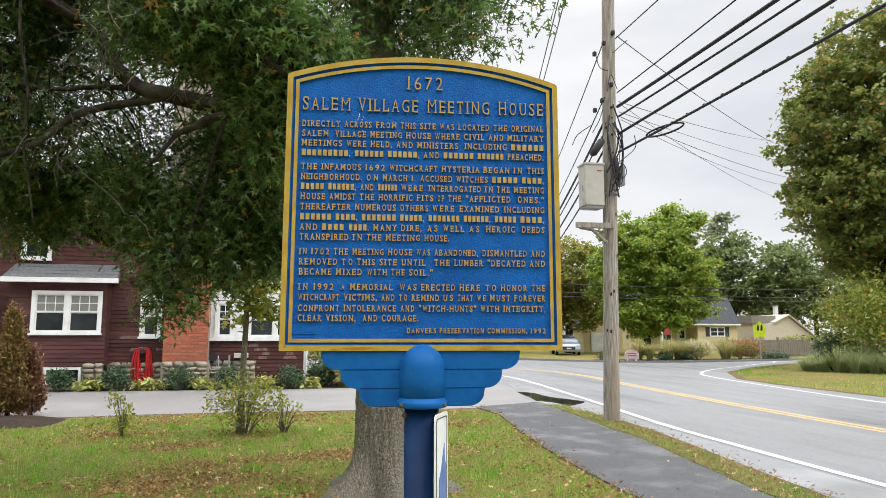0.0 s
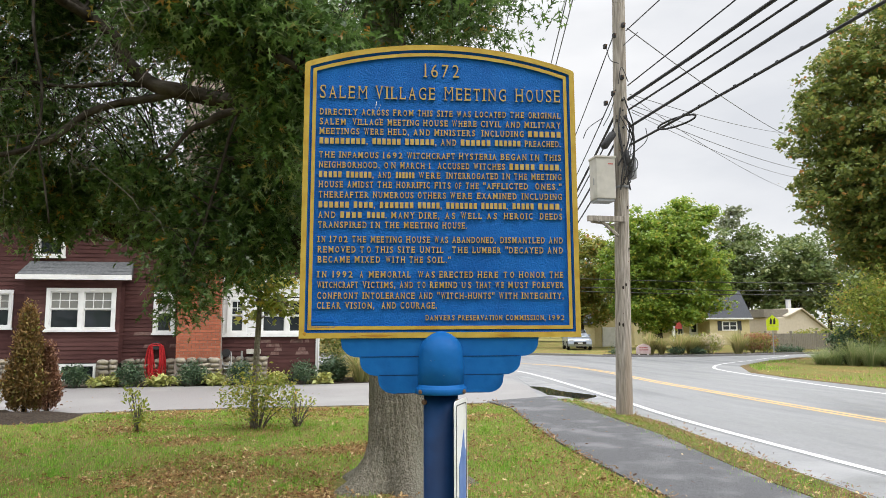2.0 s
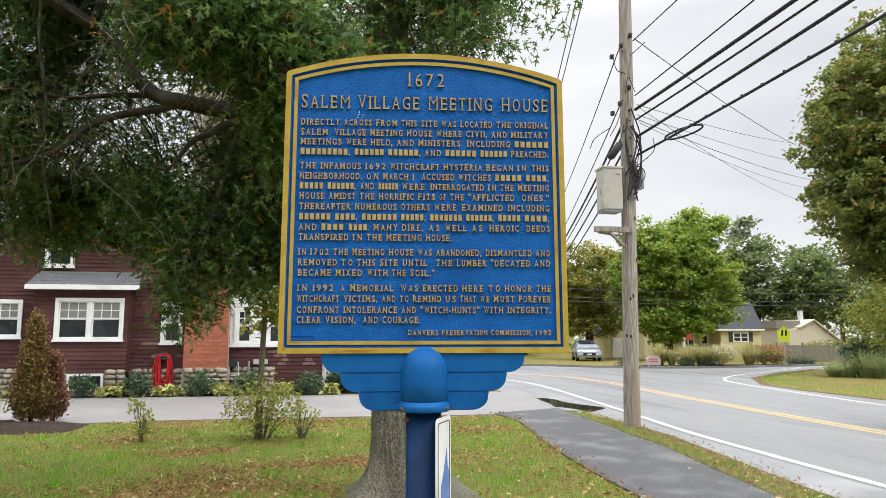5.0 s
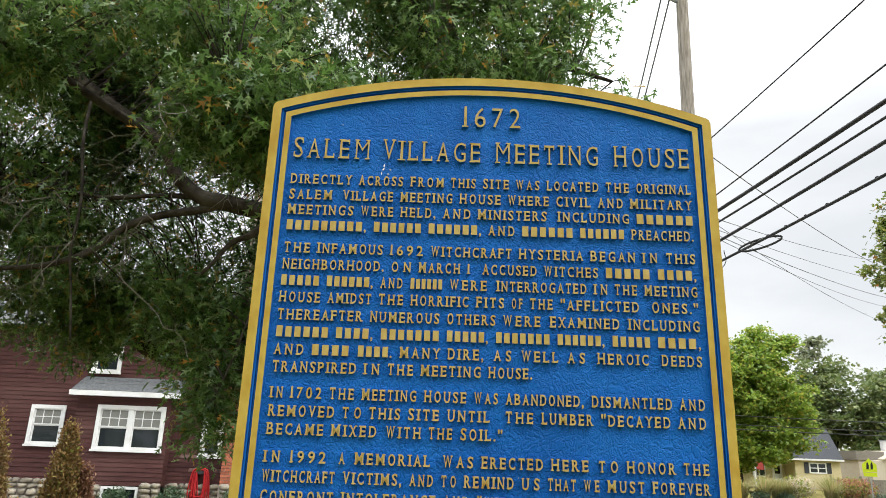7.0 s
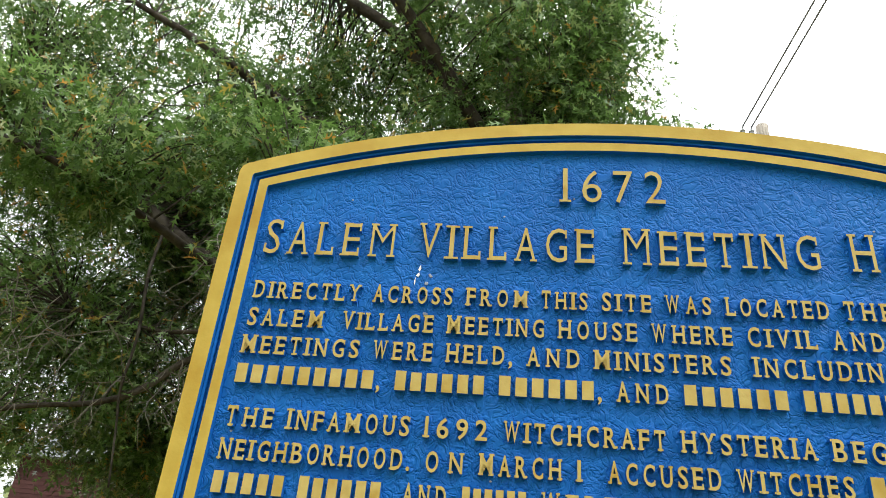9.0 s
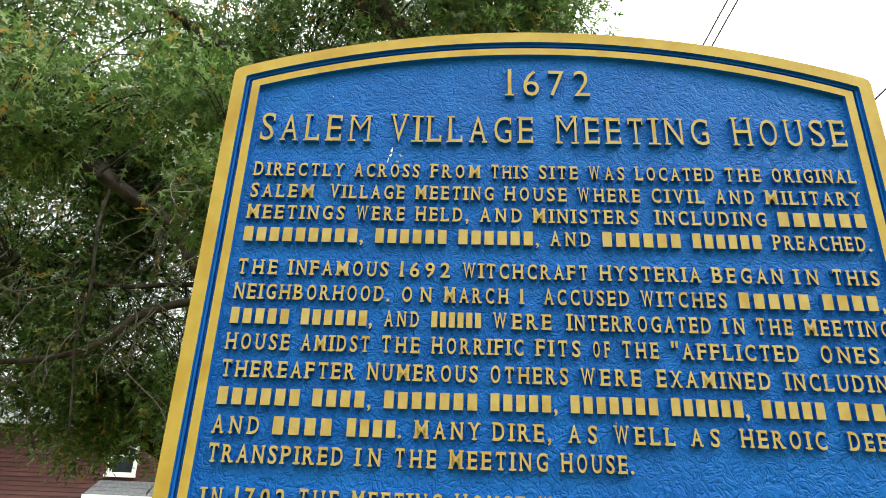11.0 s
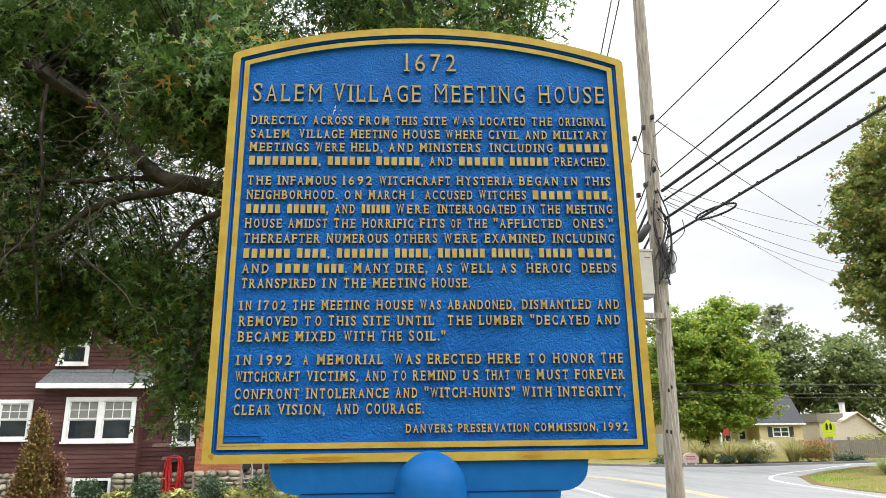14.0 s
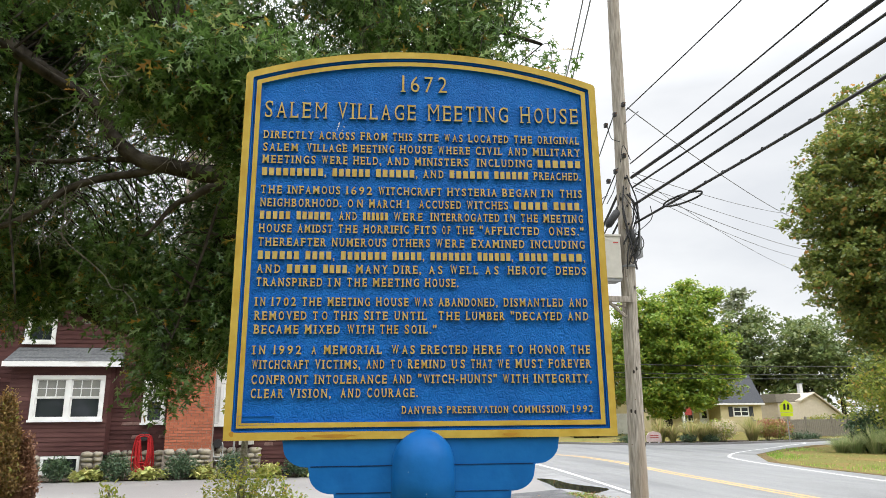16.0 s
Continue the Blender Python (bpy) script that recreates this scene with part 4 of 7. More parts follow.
part("trunk", oak_trunk(), M_BARK, oak, "stout grey trunk with flared roots", smooth=True)
T = lambda z: Vector((0.88 - 0.045 * z, 7.25 + 0.01 * z, z))
OAK_LIMBS = [
    ([T(3.6), (0.25, 7.25, 3.76), (-0.3, 7.3, 3.80), (-0.81, 7.3, 3.90), (-1.43, 7.35, 4.02), (-1.71, 7.4, 4.10), (-1.97, 7.4, 4.30), (-2.07, 7.4, 4.50), (-2.34, 7.4, 4.75), (-2.93, 7.4, 5.14), (-3.40, 7.4, 5.58), (-4.15, 7.4, 6.2), (-5.1, 7.4, 7.2)], 0.10, 0.05),
    ([(-1.43, 7.35, 4.02), (-1.67, 7.4, 3.97), (-2.0, 7.4, 3.89), (-2.32, 7.4, 3.74), (-2.63, 7.35, 3.46), (-2.94, 7.3, 3.31), (-3.3, 7.2, 3.2), (-4.2, 7.1, 3.0)], 0.046, 0.020),
    ([(-1.71, 7.4, 4.10), (-2.1, 7.5, 4.12), (-2.6, 7.5, 4.06), (-3.1, 7.6, 4.15), (-3.8, 7.7, 4.3)], 0.030, 0.010),
    ([T(3.3), (0.1, 7.0, 3.72), (-0.56, 7.0, 3.74), (-0.92, 7.0, 3.68), (-1.10, 7.0, 3.56), (-1.28, 7.0, 3.47), (-1.5, 7.0, 3.2)], 0.07, 0.014),
    ([T(2.9), (0.2, 7.2, 3.15), (-0.41, 7.2, 3.28), (-0.9, 7.3, 3.3)], 0.06, 0.02),
    ([T(2.6), (-0.3, 8.0, 2.5), (-1.4, 8.8, 2.45), (-2.42, 9.2, 2.76), (-2.79, 9.2, 3.0), (-3.12, 9.2, 3.32), (-3.53, 9.2, 3.63), (-4.4, 9.2, 4.2)], 0.12, 0.06),
    ([T(3.7), (0.3, 6.5, 3.75), (-0.25, 5.6, 3.71), (-0.45, 5.6, 3.81), (-0.63, 5.6, 3.86), (-0.77, 5.6, 4.02), (-0.91, 5.6, 4.20), (-1.1, 5.55, 4.34)], 0.04, 0.010),
    ([(-2.93, 7.4, 5.14), (-2.75, 7.0, 4.5), (-2.53, 6.7, 3.94), (-2.46, 6.6, 3.60), (-2.45, 6.6, 3.23), (-2.40, 6.6, 2.93), (-2.34, 6.6, 2.5)], 0.017, 0.008),
    ([T(4.2), (-0.2, 7.4, 5.0), (-1.2, 7.2, 6.0), (-2.4, 7.0, 6.9), (-3.6, 6.6, 7.4)], 0.12, 0.03),
    ([T(4.8), (1.1, 7.0, 5.4), (1.7, 6.8, 5.5), (2.3, 6.7, 5.3)], 0.08, 0.015),
    ([T(5.6), (0.0, 6.8, 6.6), (-0.9, 6.2, 7.6), (-1.6, 5.4, 8.2)], 0.10, 0.02),
    ([T(6.3), (0.0, 7.2, 7.0), (-0.65, 7.2, 7.87), (-0.99, 7.2, 8.51), (-1.27, 7.2, 9.0), (-1.8, 7.2, 9.8)], 0.10, 0.04),
    ([T(5.8), (-0.1, 7.2, 6.9), (-0.84, 7.2, 7.76), (-1.53, 7.2, 8.36), (-2.04, 7.2, 8.92), (-2.8, 7.2, 9.6)], 0.10, 0.035),
    ([T(6.2), (1.0, 7.0, 7.2), (1.6, 6.8, 8.0), (1.9, 6.8, 8.6)], 0.08, 0.015),
    ([T(3.2), (0.3, 7.9, 3.9), (-0.6, 8.8, 4.6), (-1.8, 9.6, 5.2)], 0.10, 0.02),
    ([(-0.81, 7.3, 3.90), (-0.95, 7.2, 3.3), (-1.15, 7.2, 2.5), (-1.3, 7.2, 2.1)], 0.018, 0.007),
    ([(-2.34, 7.4, 4.75), (-2.7, 6.3, 4.7), (-3.1, 5.5, 4.7), (-3.6, 4.9, 4.6)], 0.05, 0.015),
]
oak_nodes = [T(z) for z in (4, 5, 6, 7, 8, 9)]
# limbs and twigs wear the bark with crown shade in its colour
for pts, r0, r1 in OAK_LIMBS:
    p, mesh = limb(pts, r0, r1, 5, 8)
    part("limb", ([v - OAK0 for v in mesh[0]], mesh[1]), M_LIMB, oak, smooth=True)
    oak_nodes += p[2:]
OAK_BLOBS = [
    ((-2.79, 8.8, 3.59), (1.2, 0.9, 0.5), 67),
    ((-1.37, 8.3, 3.12), (1.1, 0.8, 0.55), 79),
    ((-0.7, 8.0, 2.75), (0.7, 0.6, 0.55), 37),
    ((-2.04, 9.0, 3.69), (1.3, 0.8, 0.42), 54),
    ((-1.11, 7.6, 2.5), (0.6, 0.5, 0.4), 24),
    ((-1.35, 7.5, 2.15), (0.3, 0.3, 0.22), 8),
    ((-0.46, 7.8, 3.19), (0.5, 0.5, 0.7), 51),
    ((-3.13, 8.8, 3.1), (0.7, 0.7, 0.35), 30),
    ((-3.74, 8.5, 3.48), (0.9, 0.8, 0.7), 36),
    ((-3.19, 8.2, 4.31), (0.45, 0.6, 0.9), 30),
    ((-3.32, 8.4, 5.18), (0.9, 0.8, 0.6), 36),
    ((-4.08, 8.0, 4.17), (1.0, 1.0, 1.6), 90),
    ((-2.67, 8.5, 5.78), (1.5, 0.8, 0.55), 57),
    ((-1.73, 8.6, 5.64), (0.8, 0.7, 0.35), 50),
    ((-0.74, 8.2, 5.18), (0.7, 0.7, 0.5), 75),
    ((-0.71, 8.2, 4.21), (0.42, 0.5, 0.5), 48),
    ((-0.99, 8.6, 3.86), (0.5, 0.5, 0.35), 35),
    ((-0.96, 5.8, 4.33), (0.75, 0.5, 0.33), 62),
    ((-0.59, 5.6, 4.27), (0.6, 0.5, 0.35), 51),
    ((-0.05, 5.9, 4.26), (0.4, 0.4, 0.4), 37),
    ((-0.37, 6.0, 3.72), (0.2, 0.3, 0.35), 20),
    ((-0.4, 6.2, 3.32), (0.15, 0.2, 0.25), 12),
    ((-2.9, 6.0, 4.75), (0.5, 0.4, 0.3), 14),
    ((-2.98, 8.6, 5.1), (0.5, 0.5, 0.5), 34), ((-2.6, 8.9, 4.6), (0.4, 0.4, 0.35), 12),
    ((0.1, 7.7, 5.6), (1.7, 1.8, 1.3), 150), ((-3.7, 7.9, 6.5), (1.9, 1.8, 1.3), 165), ((-4.4, 7.8, 8.4), (2.0, 2.2, 1.5), 130), ((-1.2, 7.9, 9.6), (1.8, 1.5, 1.0), 100),
    ((1.4, 6.9, 5.3), (1.05, 1.0, 0.8), 85), ((0.5, 7.4, 8.0), (1.5, 1.9, 1.9), 290), ((1.40, 7.2, 7.7), (0.8, 0.9, 1.1), 80), ((1.55, 6.9, 6.4), (0.7, 0.8, 0.7), 40), ((-3.6, 5.4, 5.2), (1.2, 0.8, 0.5), 60), ((-1.5, 5.9, 5.3), (0.9, 0.6, 0.4), 40), ((-1.5, 9.8, 6.1), (2.2, 1.0, 1.0), 60),
    ((-5.9, 8.2, 4.8), (1.8, 1.4, 1.7), 90), ((-1.8, 7.9, 7.0), (1.2, 1.1, 0.9), 85), ((-1.7, 8.7, 8.0), (1.3, 1.0, 0.8), 50), ((-2.3, 7.9, 5.9), (1.0, 0.9, 0.5), 40), ((-5.0, 8.7, 5.5), (1.6, 1.2, 0.8), 50)]
tips = in_ellipsoids(OAK_BLOBS) - np.array(OAK0)
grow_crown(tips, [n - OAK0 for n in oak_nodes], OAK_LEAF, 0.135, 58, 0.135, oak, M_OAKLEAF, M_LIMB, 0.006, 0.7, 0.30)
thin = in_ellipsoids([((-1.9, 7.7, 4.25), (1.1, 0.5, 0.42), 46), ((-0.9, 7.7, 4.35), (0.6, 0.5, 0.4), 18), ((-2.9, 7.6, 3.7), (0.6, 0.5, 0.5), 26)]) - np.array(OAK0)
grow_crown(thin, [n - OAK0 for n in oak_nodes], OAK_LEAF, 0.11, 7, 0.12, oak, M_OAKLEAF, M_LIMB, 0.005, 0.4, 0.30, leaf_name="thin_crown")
# dead grey twigs that hang from the outer limbs
dead = []
for k in range(46):
    a = (Vector((rng.uniform(-4.0, -1.8), rng.uniform(5.9, 7.2), rng.uniform(2.9, 4.4))) if k < 34 else Vector((rng.uniform(-1.6, -0.6), rng.uniform(5.4, 6.0), rng.uniform(4.0, 4.5)))) - OAK0
    d = Vector((rng.normal() * 0.5 - 0.2, rng.normal() * 0.35, -abs(rng.normal()) * 0.6 - 0.25))
    length, at_p, line_p = rng.uniform(0.5, 1.1), a.copy(), [a.copy()]
    for j in range(8):
        d = (d + Vector(rng.normal(size=3)) * 0.30 + Vector((0, 0, -0.05))).normalized()
        at_p = at_p + d * length / 8
        line_p.append(at_p.copy())
    dead.append(tube(line_p, np.linspace(0.0055, 0.0018, 9), 4, False))
    for j in range(7):
        q = line_p[1 + j]
        side = Vector(rng.normal(size=3)).normalized() * rng.uniform(0.08, 0.22)
        e = q + side + Vector((0, 0, -0.06))
        dead.append(tube([q, q.lerp(e, 0.5) + Vector(rng.normal(size=3) * 0.025), e], [0.003, 0.0022, 0.0012], 4, False))
part("dead_twig_work", joined(dead), M_TWIG, oak, "bare grey dead twigs hanging low", kind="stuff")


# ---- the utility pole and its lines ----
pole = thing("utility_pole", Matrix.Translation((5.45, 12.0, 0)), "weathered grey wooden utility pole with cabinets and fittings", "utility pole")
POLE_AXIS = [(0.0, 0.0, -0.2), (0.03, 0, 1.5), (0.09, 0, 4.5), (0.15, 0, 7.8), (0.20, 0, 10.7)]
part("shaft", tube(smooth_line(POLE_AXIS, 8), np.linspace(0.152, 0.108, 33), 24), M_POLEWOOD, pole, "weathered grey wooden shaft with checks", smooth=True)
for k in range(16):
    a, z = radians(rng.uniform(200, 340)), rng.uniform(0.6, 5.5)
    part("nail", lathe([(0.009, 0), (0.007, 0.006)], 6), M_RUST, pole, at=Matrix.Translation((0.02 * z + 0.147 * math.cos(a), 0.147 * math.sin(a), z)) @ pose(0, 0, 0, 0, 0, math.degrees(a)) @ pose(0, 0, 0, 0, 90, 0))
cabinet = part("cabinet", box(-0.47, -0.10, -0.17, 0.16, 3.93, 4.70, 0.012), M_BOX, pole, "beige metal equipment cabinet")
part("cabinet_lid", box(-0.485, -0.085, -0.185, 0.175, 4.69, 4.725, 0.006), M_BOX, cabinet)
part("cabinet_base", box(-0.455, -0.115, -0.155, 0.145, 3.88, 3.932, 0.006), M_GREYBOX, cabinet)
part("cabinet_mark", box(-0.24, -0.14, -0.1725, -0.1695, 4.565, 4.585), M_REDTHING, cabinet, "small red printed bar")
part("cabinet_latch", box(-0.475, -0.468, -0.06, -0.02, 4.2, 4.32, 0.003), M_GREYBOX, cabinet)
part("cabinet_bracket", box(-0.12, 0.02, -0.05, 0.05, 4.1, 4.16, 0.004), M_GREYBOX, cabinet)
part("terminal_box", box(0.235, 0.33, -0.15, 0.02, 4.33, 4.70, 0.008), M_GREYBOX, pole, "small grey terminal box")
part("terminal_bracket", box(0.10, 0.24, -0.05, 0.0, 4.45, 4.50, 0.003), M_GREYBOX, pole)
arm = part("cross_arm", box(-0.66, 0.06, -0.20, -0.12, 3.50, 3.60, 0.008), M_POLEWOOD, pole, "short weathered timber arm")
part("arm_brace", tube([(-0.40, -0.16, 3.51), (-0.08, -0.16, 3.24)], 0.03, 6), M_POLEWOOD, arm)
part("arm_brace", tube([(-0.58, -0.11, 3.5), (-0.06, -0.12, 3.43)], 0.02, 6), M_POLEWOOD, arm)
part("splice_case", tube([(-0.33, -0.16, 4.86), (-0.30, -0.16, 4.9), (-0.13, -0.17, 5.14), (-0.10, -0.17, 5.18)], [0.03, 0.07, 0.07, 0.03], 12), M_CABLE, pole, "black cable splice case", smooth=True)
for z, dx in ((7.06, -0.03), (6.83, -0.22), (7.28, 0.16), (6.25, 0.10), (5.93, -0.09), (5.73, -0.24)):
    clamp = part("clamp", box(dx - 0.03, dx + 0.03, -0.19, -0.12, z - 0.04, z + 0.04, 0.01), M_CABLE, pole, "dark line clamp")
    part("clamp_bolt", tube([(dx, -0.24, z), (dx, -0.1, z)], 0.013, 6), M_RUST, clamp)
part("strap", lathe([(0.150, 0), (0.154, 0.005), (0.154, 0.035), (0.150, 0.04)], 24), M_GREYBOX, pole, at=Matrix.Translation((0.09, 0, 4.15)))
top_arm = part("top_bracket", tube([(0.20, 0, 10.36), (-0.05, -0.03, 10.43), (-0.26, -0.05, 10.43)], 0.03, 8), M_GREYBOX, pole)
for x in (-0.03, -0.20):
    part("insulator", lathe([(0.02, 0), (0.055, 0.03), (0.035, 0.06), (0.055, 0.09), (0.03, 0.13), (0.015, 0.16)], 12), M_GREYBOX, pole, "grey porcelain insulator", at=Matrix.Translation((x, -0.04, 10.43)))
HANGING = (((-0.22, 6.83), (-0.16, 6.55), (0.02, 6.50)), ((0.43, 7.14), (0.30, 7.02), (0.13, 6.86)), ((0.52, 5.28), (0.50, 5.02), (0.16, 4.72)), ((-0.10, 5.75), (-0.20, 5.50), (-0.32, 5.28)),
           ((-0.30, 5.45), (-0.62, 5.22), (-0.72, 5.02)), ((-0.05, 5.5), (-0.12, 5.25), (-0.18, 5.0)), ((0.02, 5.48), (0.20, 5.05), (0.14, 4.45)), ((0.0, 6.1), (0.06, 6.42), (0.2, 6.15)))
for u in HANGING:            # loose jumpers between the lines
    part("jumper", tube(smooth_line([(x, -0.2 - 0.03 * (i == 1), z) for i, (x, z) in enumerate(u)], 6), 0.008, 5), M_CABLE, pole)
part("jumper", tube(smooth_line([(0.10, -0.17, 5.5), (0.25, -0.22, 5.2), (0.24, -0.22, 4.6), (0.12, -0.2, 4.2)], 6), 0.018, 6), M_CABLE, pole, "thick black drop cable")
part("weatherhead", tube([(0.12, -0.18, 4.55), (0.13, -0.18, 4.62), (0.13, -0.18, 4.78), (0.12, -0.18, 4.84)], [0.02, 0.05, 0.05, 0.02], 10), M_CABLE, pole, "black cable closure", smooth=True)
for k in range(9):           # knots and gouges in the timber
    a, z = radians(rng.uniform(215, 325)), rng.uniform(0.5, 6.5)
    part("knot", lathe([(0.022, 0), (0.016, 0.006), (0.004, 0.007)], 8), M_LIMB, pole, at=Matrix.Translation((0.02 * z + 0.143 * math.cos(a), 0.143 * math.sin(a), z)) @ pose(0, 0, 0, 0, 0, math.degrees(a)) @ pose(0, 0, 0, 0, 90, 0) @ Matrix.Diagonal((1.6, 0.8, 1, 1)))
for k in range(7):           # slack tails of cable tied down the shaft
    a0, z0, z1 = rng.uniform(-0.14, 0.14), rng.uniform(4.7, 6.2), rng.uniform(4.0, 4.7)
    part("cable_tail", tube(smooth_line([(0.09 + a0, -0.17, z0), (0.09 + a0 * 0.3 + 0.1 * rng.normal(), -0.21, (z0 + z1) / 2), (0.09 - a0, -0.17, z1)], 5), 0.010 + 0.008 * rng.random(), 5), M_CABLE, pole)
for k in range(3):
    c, r = Vector((0.11 + 0.05 * k, -0.19, 4.28 + 0.15 * k)), 0.07 + 0.025 * k
    part("cable_coil", tube([c + Vector((r * math.cos(t), -0.02, 1.25 * r * math.sin(t))) for t in [2 * math.pi * i / 16 for i in range(17)]], 0.009, 5), M_CABLE, pole)


def line(name, a, b, sag, r, mat, label, n=24, group="overhead lines"):
    p = []
    for i in range(n + 1):
        t = i / n
        q = Vector(a).lerp(Vector(b), t)
        q.z -= sag * 4 * t * (1 - t)
        p.append(q)
    return tagged(part(name, tube(p, r, 6), mat, smooth=True), label, "cable", group=group)


NEAR, FAR = (6.34, -28.0), (14.6, 52.0)
for z, dx, r, sag, rise in ((5.82, 0.10, 0.030, 0.7, 1.98), (5.62, 0.10, 0.018, 0.7, 2.10), (5.29, 0.10, 0.025, 0.7, 2.60), (4.945, 0.10, 0.021, 0.7, 2.33)):
    line("overhead_cable", (5.55 + dx, 11.82, z), (NEAR[0] + dx, NEAR[1], z + rise), sag, r, M_CABLE, "thick black overhead cable from the utility pole")
    line("overhead_cable", (5.55 + dx - 0.1, 11.85, z), (FAR[0] + dx, FAR[1], z - 0.2), 1.0, r * 0.9, M_CABLE, "thick black overhead cable from the utility pole")
for z, zz, dx, r in ((7.16, 9.70, 0.1, 0.011), (6.09, 9.39, 0.1, 0.012)):
    line("overhead_wire", (5.55 + dx, 11.82, z), (NEAR[0] + 0.1, NEAR[1], zz), 0.7, r, M_CABLE, "thin dark overhead wire from the utility pole")
    line("overhead_wire", (5.40, 11.82, z - 0.1), (FAR[0], FAR[1], z - 0.6), 0.9, r, M_CABLE, "thin dark overhead wire from the utility pole")
for dx in (-0.03, -0.20):
    line("overhead_wire", (5.45 + dx, 11.92, 10.61), (5.3 + dx, NEAR[1], 12.3), 0.0, 0.016, M_GREYWIRE, "thin grey power wire on the pole top")
    line("overhead_wire", (5.45 + dx, 11.92, 10.61), (FAR[0] + dx, FAR[1], 10.4), 0.8, 0.016, M_GREYWIRE, "thin grey power wire on the pole top")
for a, b, sag, r in (((5.72, 11.9, 7.25), (19.6, 26.0, 9.75), 0.15, 0.011), ((5.72, 11.9, 5.95), (19.6, 26.0, 9.85), 0.12, 0.007), ((5.72, 11.9, 5.75), (20.5, 26.0, 8.9), 0.12, 0.006),
                     ((5.75, 11.9, 5.65), (20.4, 26.0, 8.25), 0.15, 0.008), ((5.75, 11.9, 5.6), (20.2, 26.0, 7.9), 0.2, 0.006), ((5.75, 11.9, 5.9), (19.8, 26.0, 7.3), 0.2, 0.006)):
    line("service_wire", a, b, sag, r, M_GREYWIRE, "thin service wire from the pole to the houses", group="service wires")
for z, dz in ((5.2, 0), (4.6, 0), (4.3, 0)):
    line("far_wire", (-10, 47, z + 1.0), (46, 47, z - 0.2), 0.5, 0.028, M_CABLE, "distant wire across the far street", group="far wires")
loop_c = Vector((5.70, 10.2, 4.90))
tagged(part("cable_loop", tube([loop_c + Vector((0.17 * math.cos(t), -0.30 * math.cos(t), 0.07 * math.sin(t) + 0.02 * math.cos(t))) for t in [2 * math.pi * i / 24 for i in range(25)]], 0.016, 6), M_CABLE, smooth=True), "black cable storage loop on the overhead cable", "cable loop")
for k in range(11):
    y = 10.4 - 0.45 * k
    t = (11.82 - y) / 39.8
    part_ob = part("cable_clip", box(-0.012, 0.012, -0.02, 0.02, 0.012, 0.034, 0.004), M_CABLE)
    part_ob.location = (5.65 + (NEAR[0] - 5.55) * t, y, 4.945 + 2.33 * t - 2.8 * t * (1 - t))
    tagged(part_ob, "small black clip on the overhead cable", "cable clip", group="cable clips")


# ---- the brown house ----
house = thing("brown_house", Matrix.Translation((-4.0, 21.5, 0)), "dark brown shingled house with white windows and a brick chimney", "house")
HX, HY = 4.0, 21.5           # the house's parts are written in world metres, less its base


def at_house(mesh):
    return [(x + HX, y - HY, z) for x, y, z in mesh[0]], mesh[1]


def lapped(x0, x1, z0, z1, y, holes=(), step=0.118, out=0.016, jitter=0.0):
    """Lapped courses on a wall that faces -y, cut round the holes (x0, x1, z0, z1)."""
    pieces = []
    z = z0
    while z < z1 - 0.01:
        top = min(z + step, z1)
        cuts = [(x0, x1)]
        for a, b, c, d in holes:
            if c < (z + top) / 2 < d:
                cuts = [q for u, v in cuts for q in ((u, min(v, a)), (max(u, b), v)) if q[1] - q[0] > 0.01]
        for u, v in cuts:
            joints = [u]
            while v - joints[-1] > 2.6:
                joints.append(joints[-1] + 1.1 + 1.3 * rng.random())
            joints.append(v)
            for p, q in zip(joints, joints[1:]):
                o = out + jitter * rng.normal()
                pieces.append(([(p, y - o, z), (q - 0.003, y - o, z), (q - 0.003, y - 0.002, top), (p, y - 0.002, top), (p, y, z), (q - 0.003, y, z)], [(0, 1, 2, 3), (4, 5, 1, 0), (4, 0, 3), (1, 5, 2)]))
        z = top
    return joined(pieces)


def box_mesh(x0, x1, y0, y1, z0, z1):
    vs = [(x, y, z) for z in (z0, z1) for x, y in ((x0, y0), (x1, y0), (x1, y1), (x0, y1))]
    return vs, [(0, 3, 2, 1), (4, 5, 6, 7), (0, 1, 5, 4), (1, 2, 6, 5), (2, 3, 7, 6), (3, 0, 4, 7)]


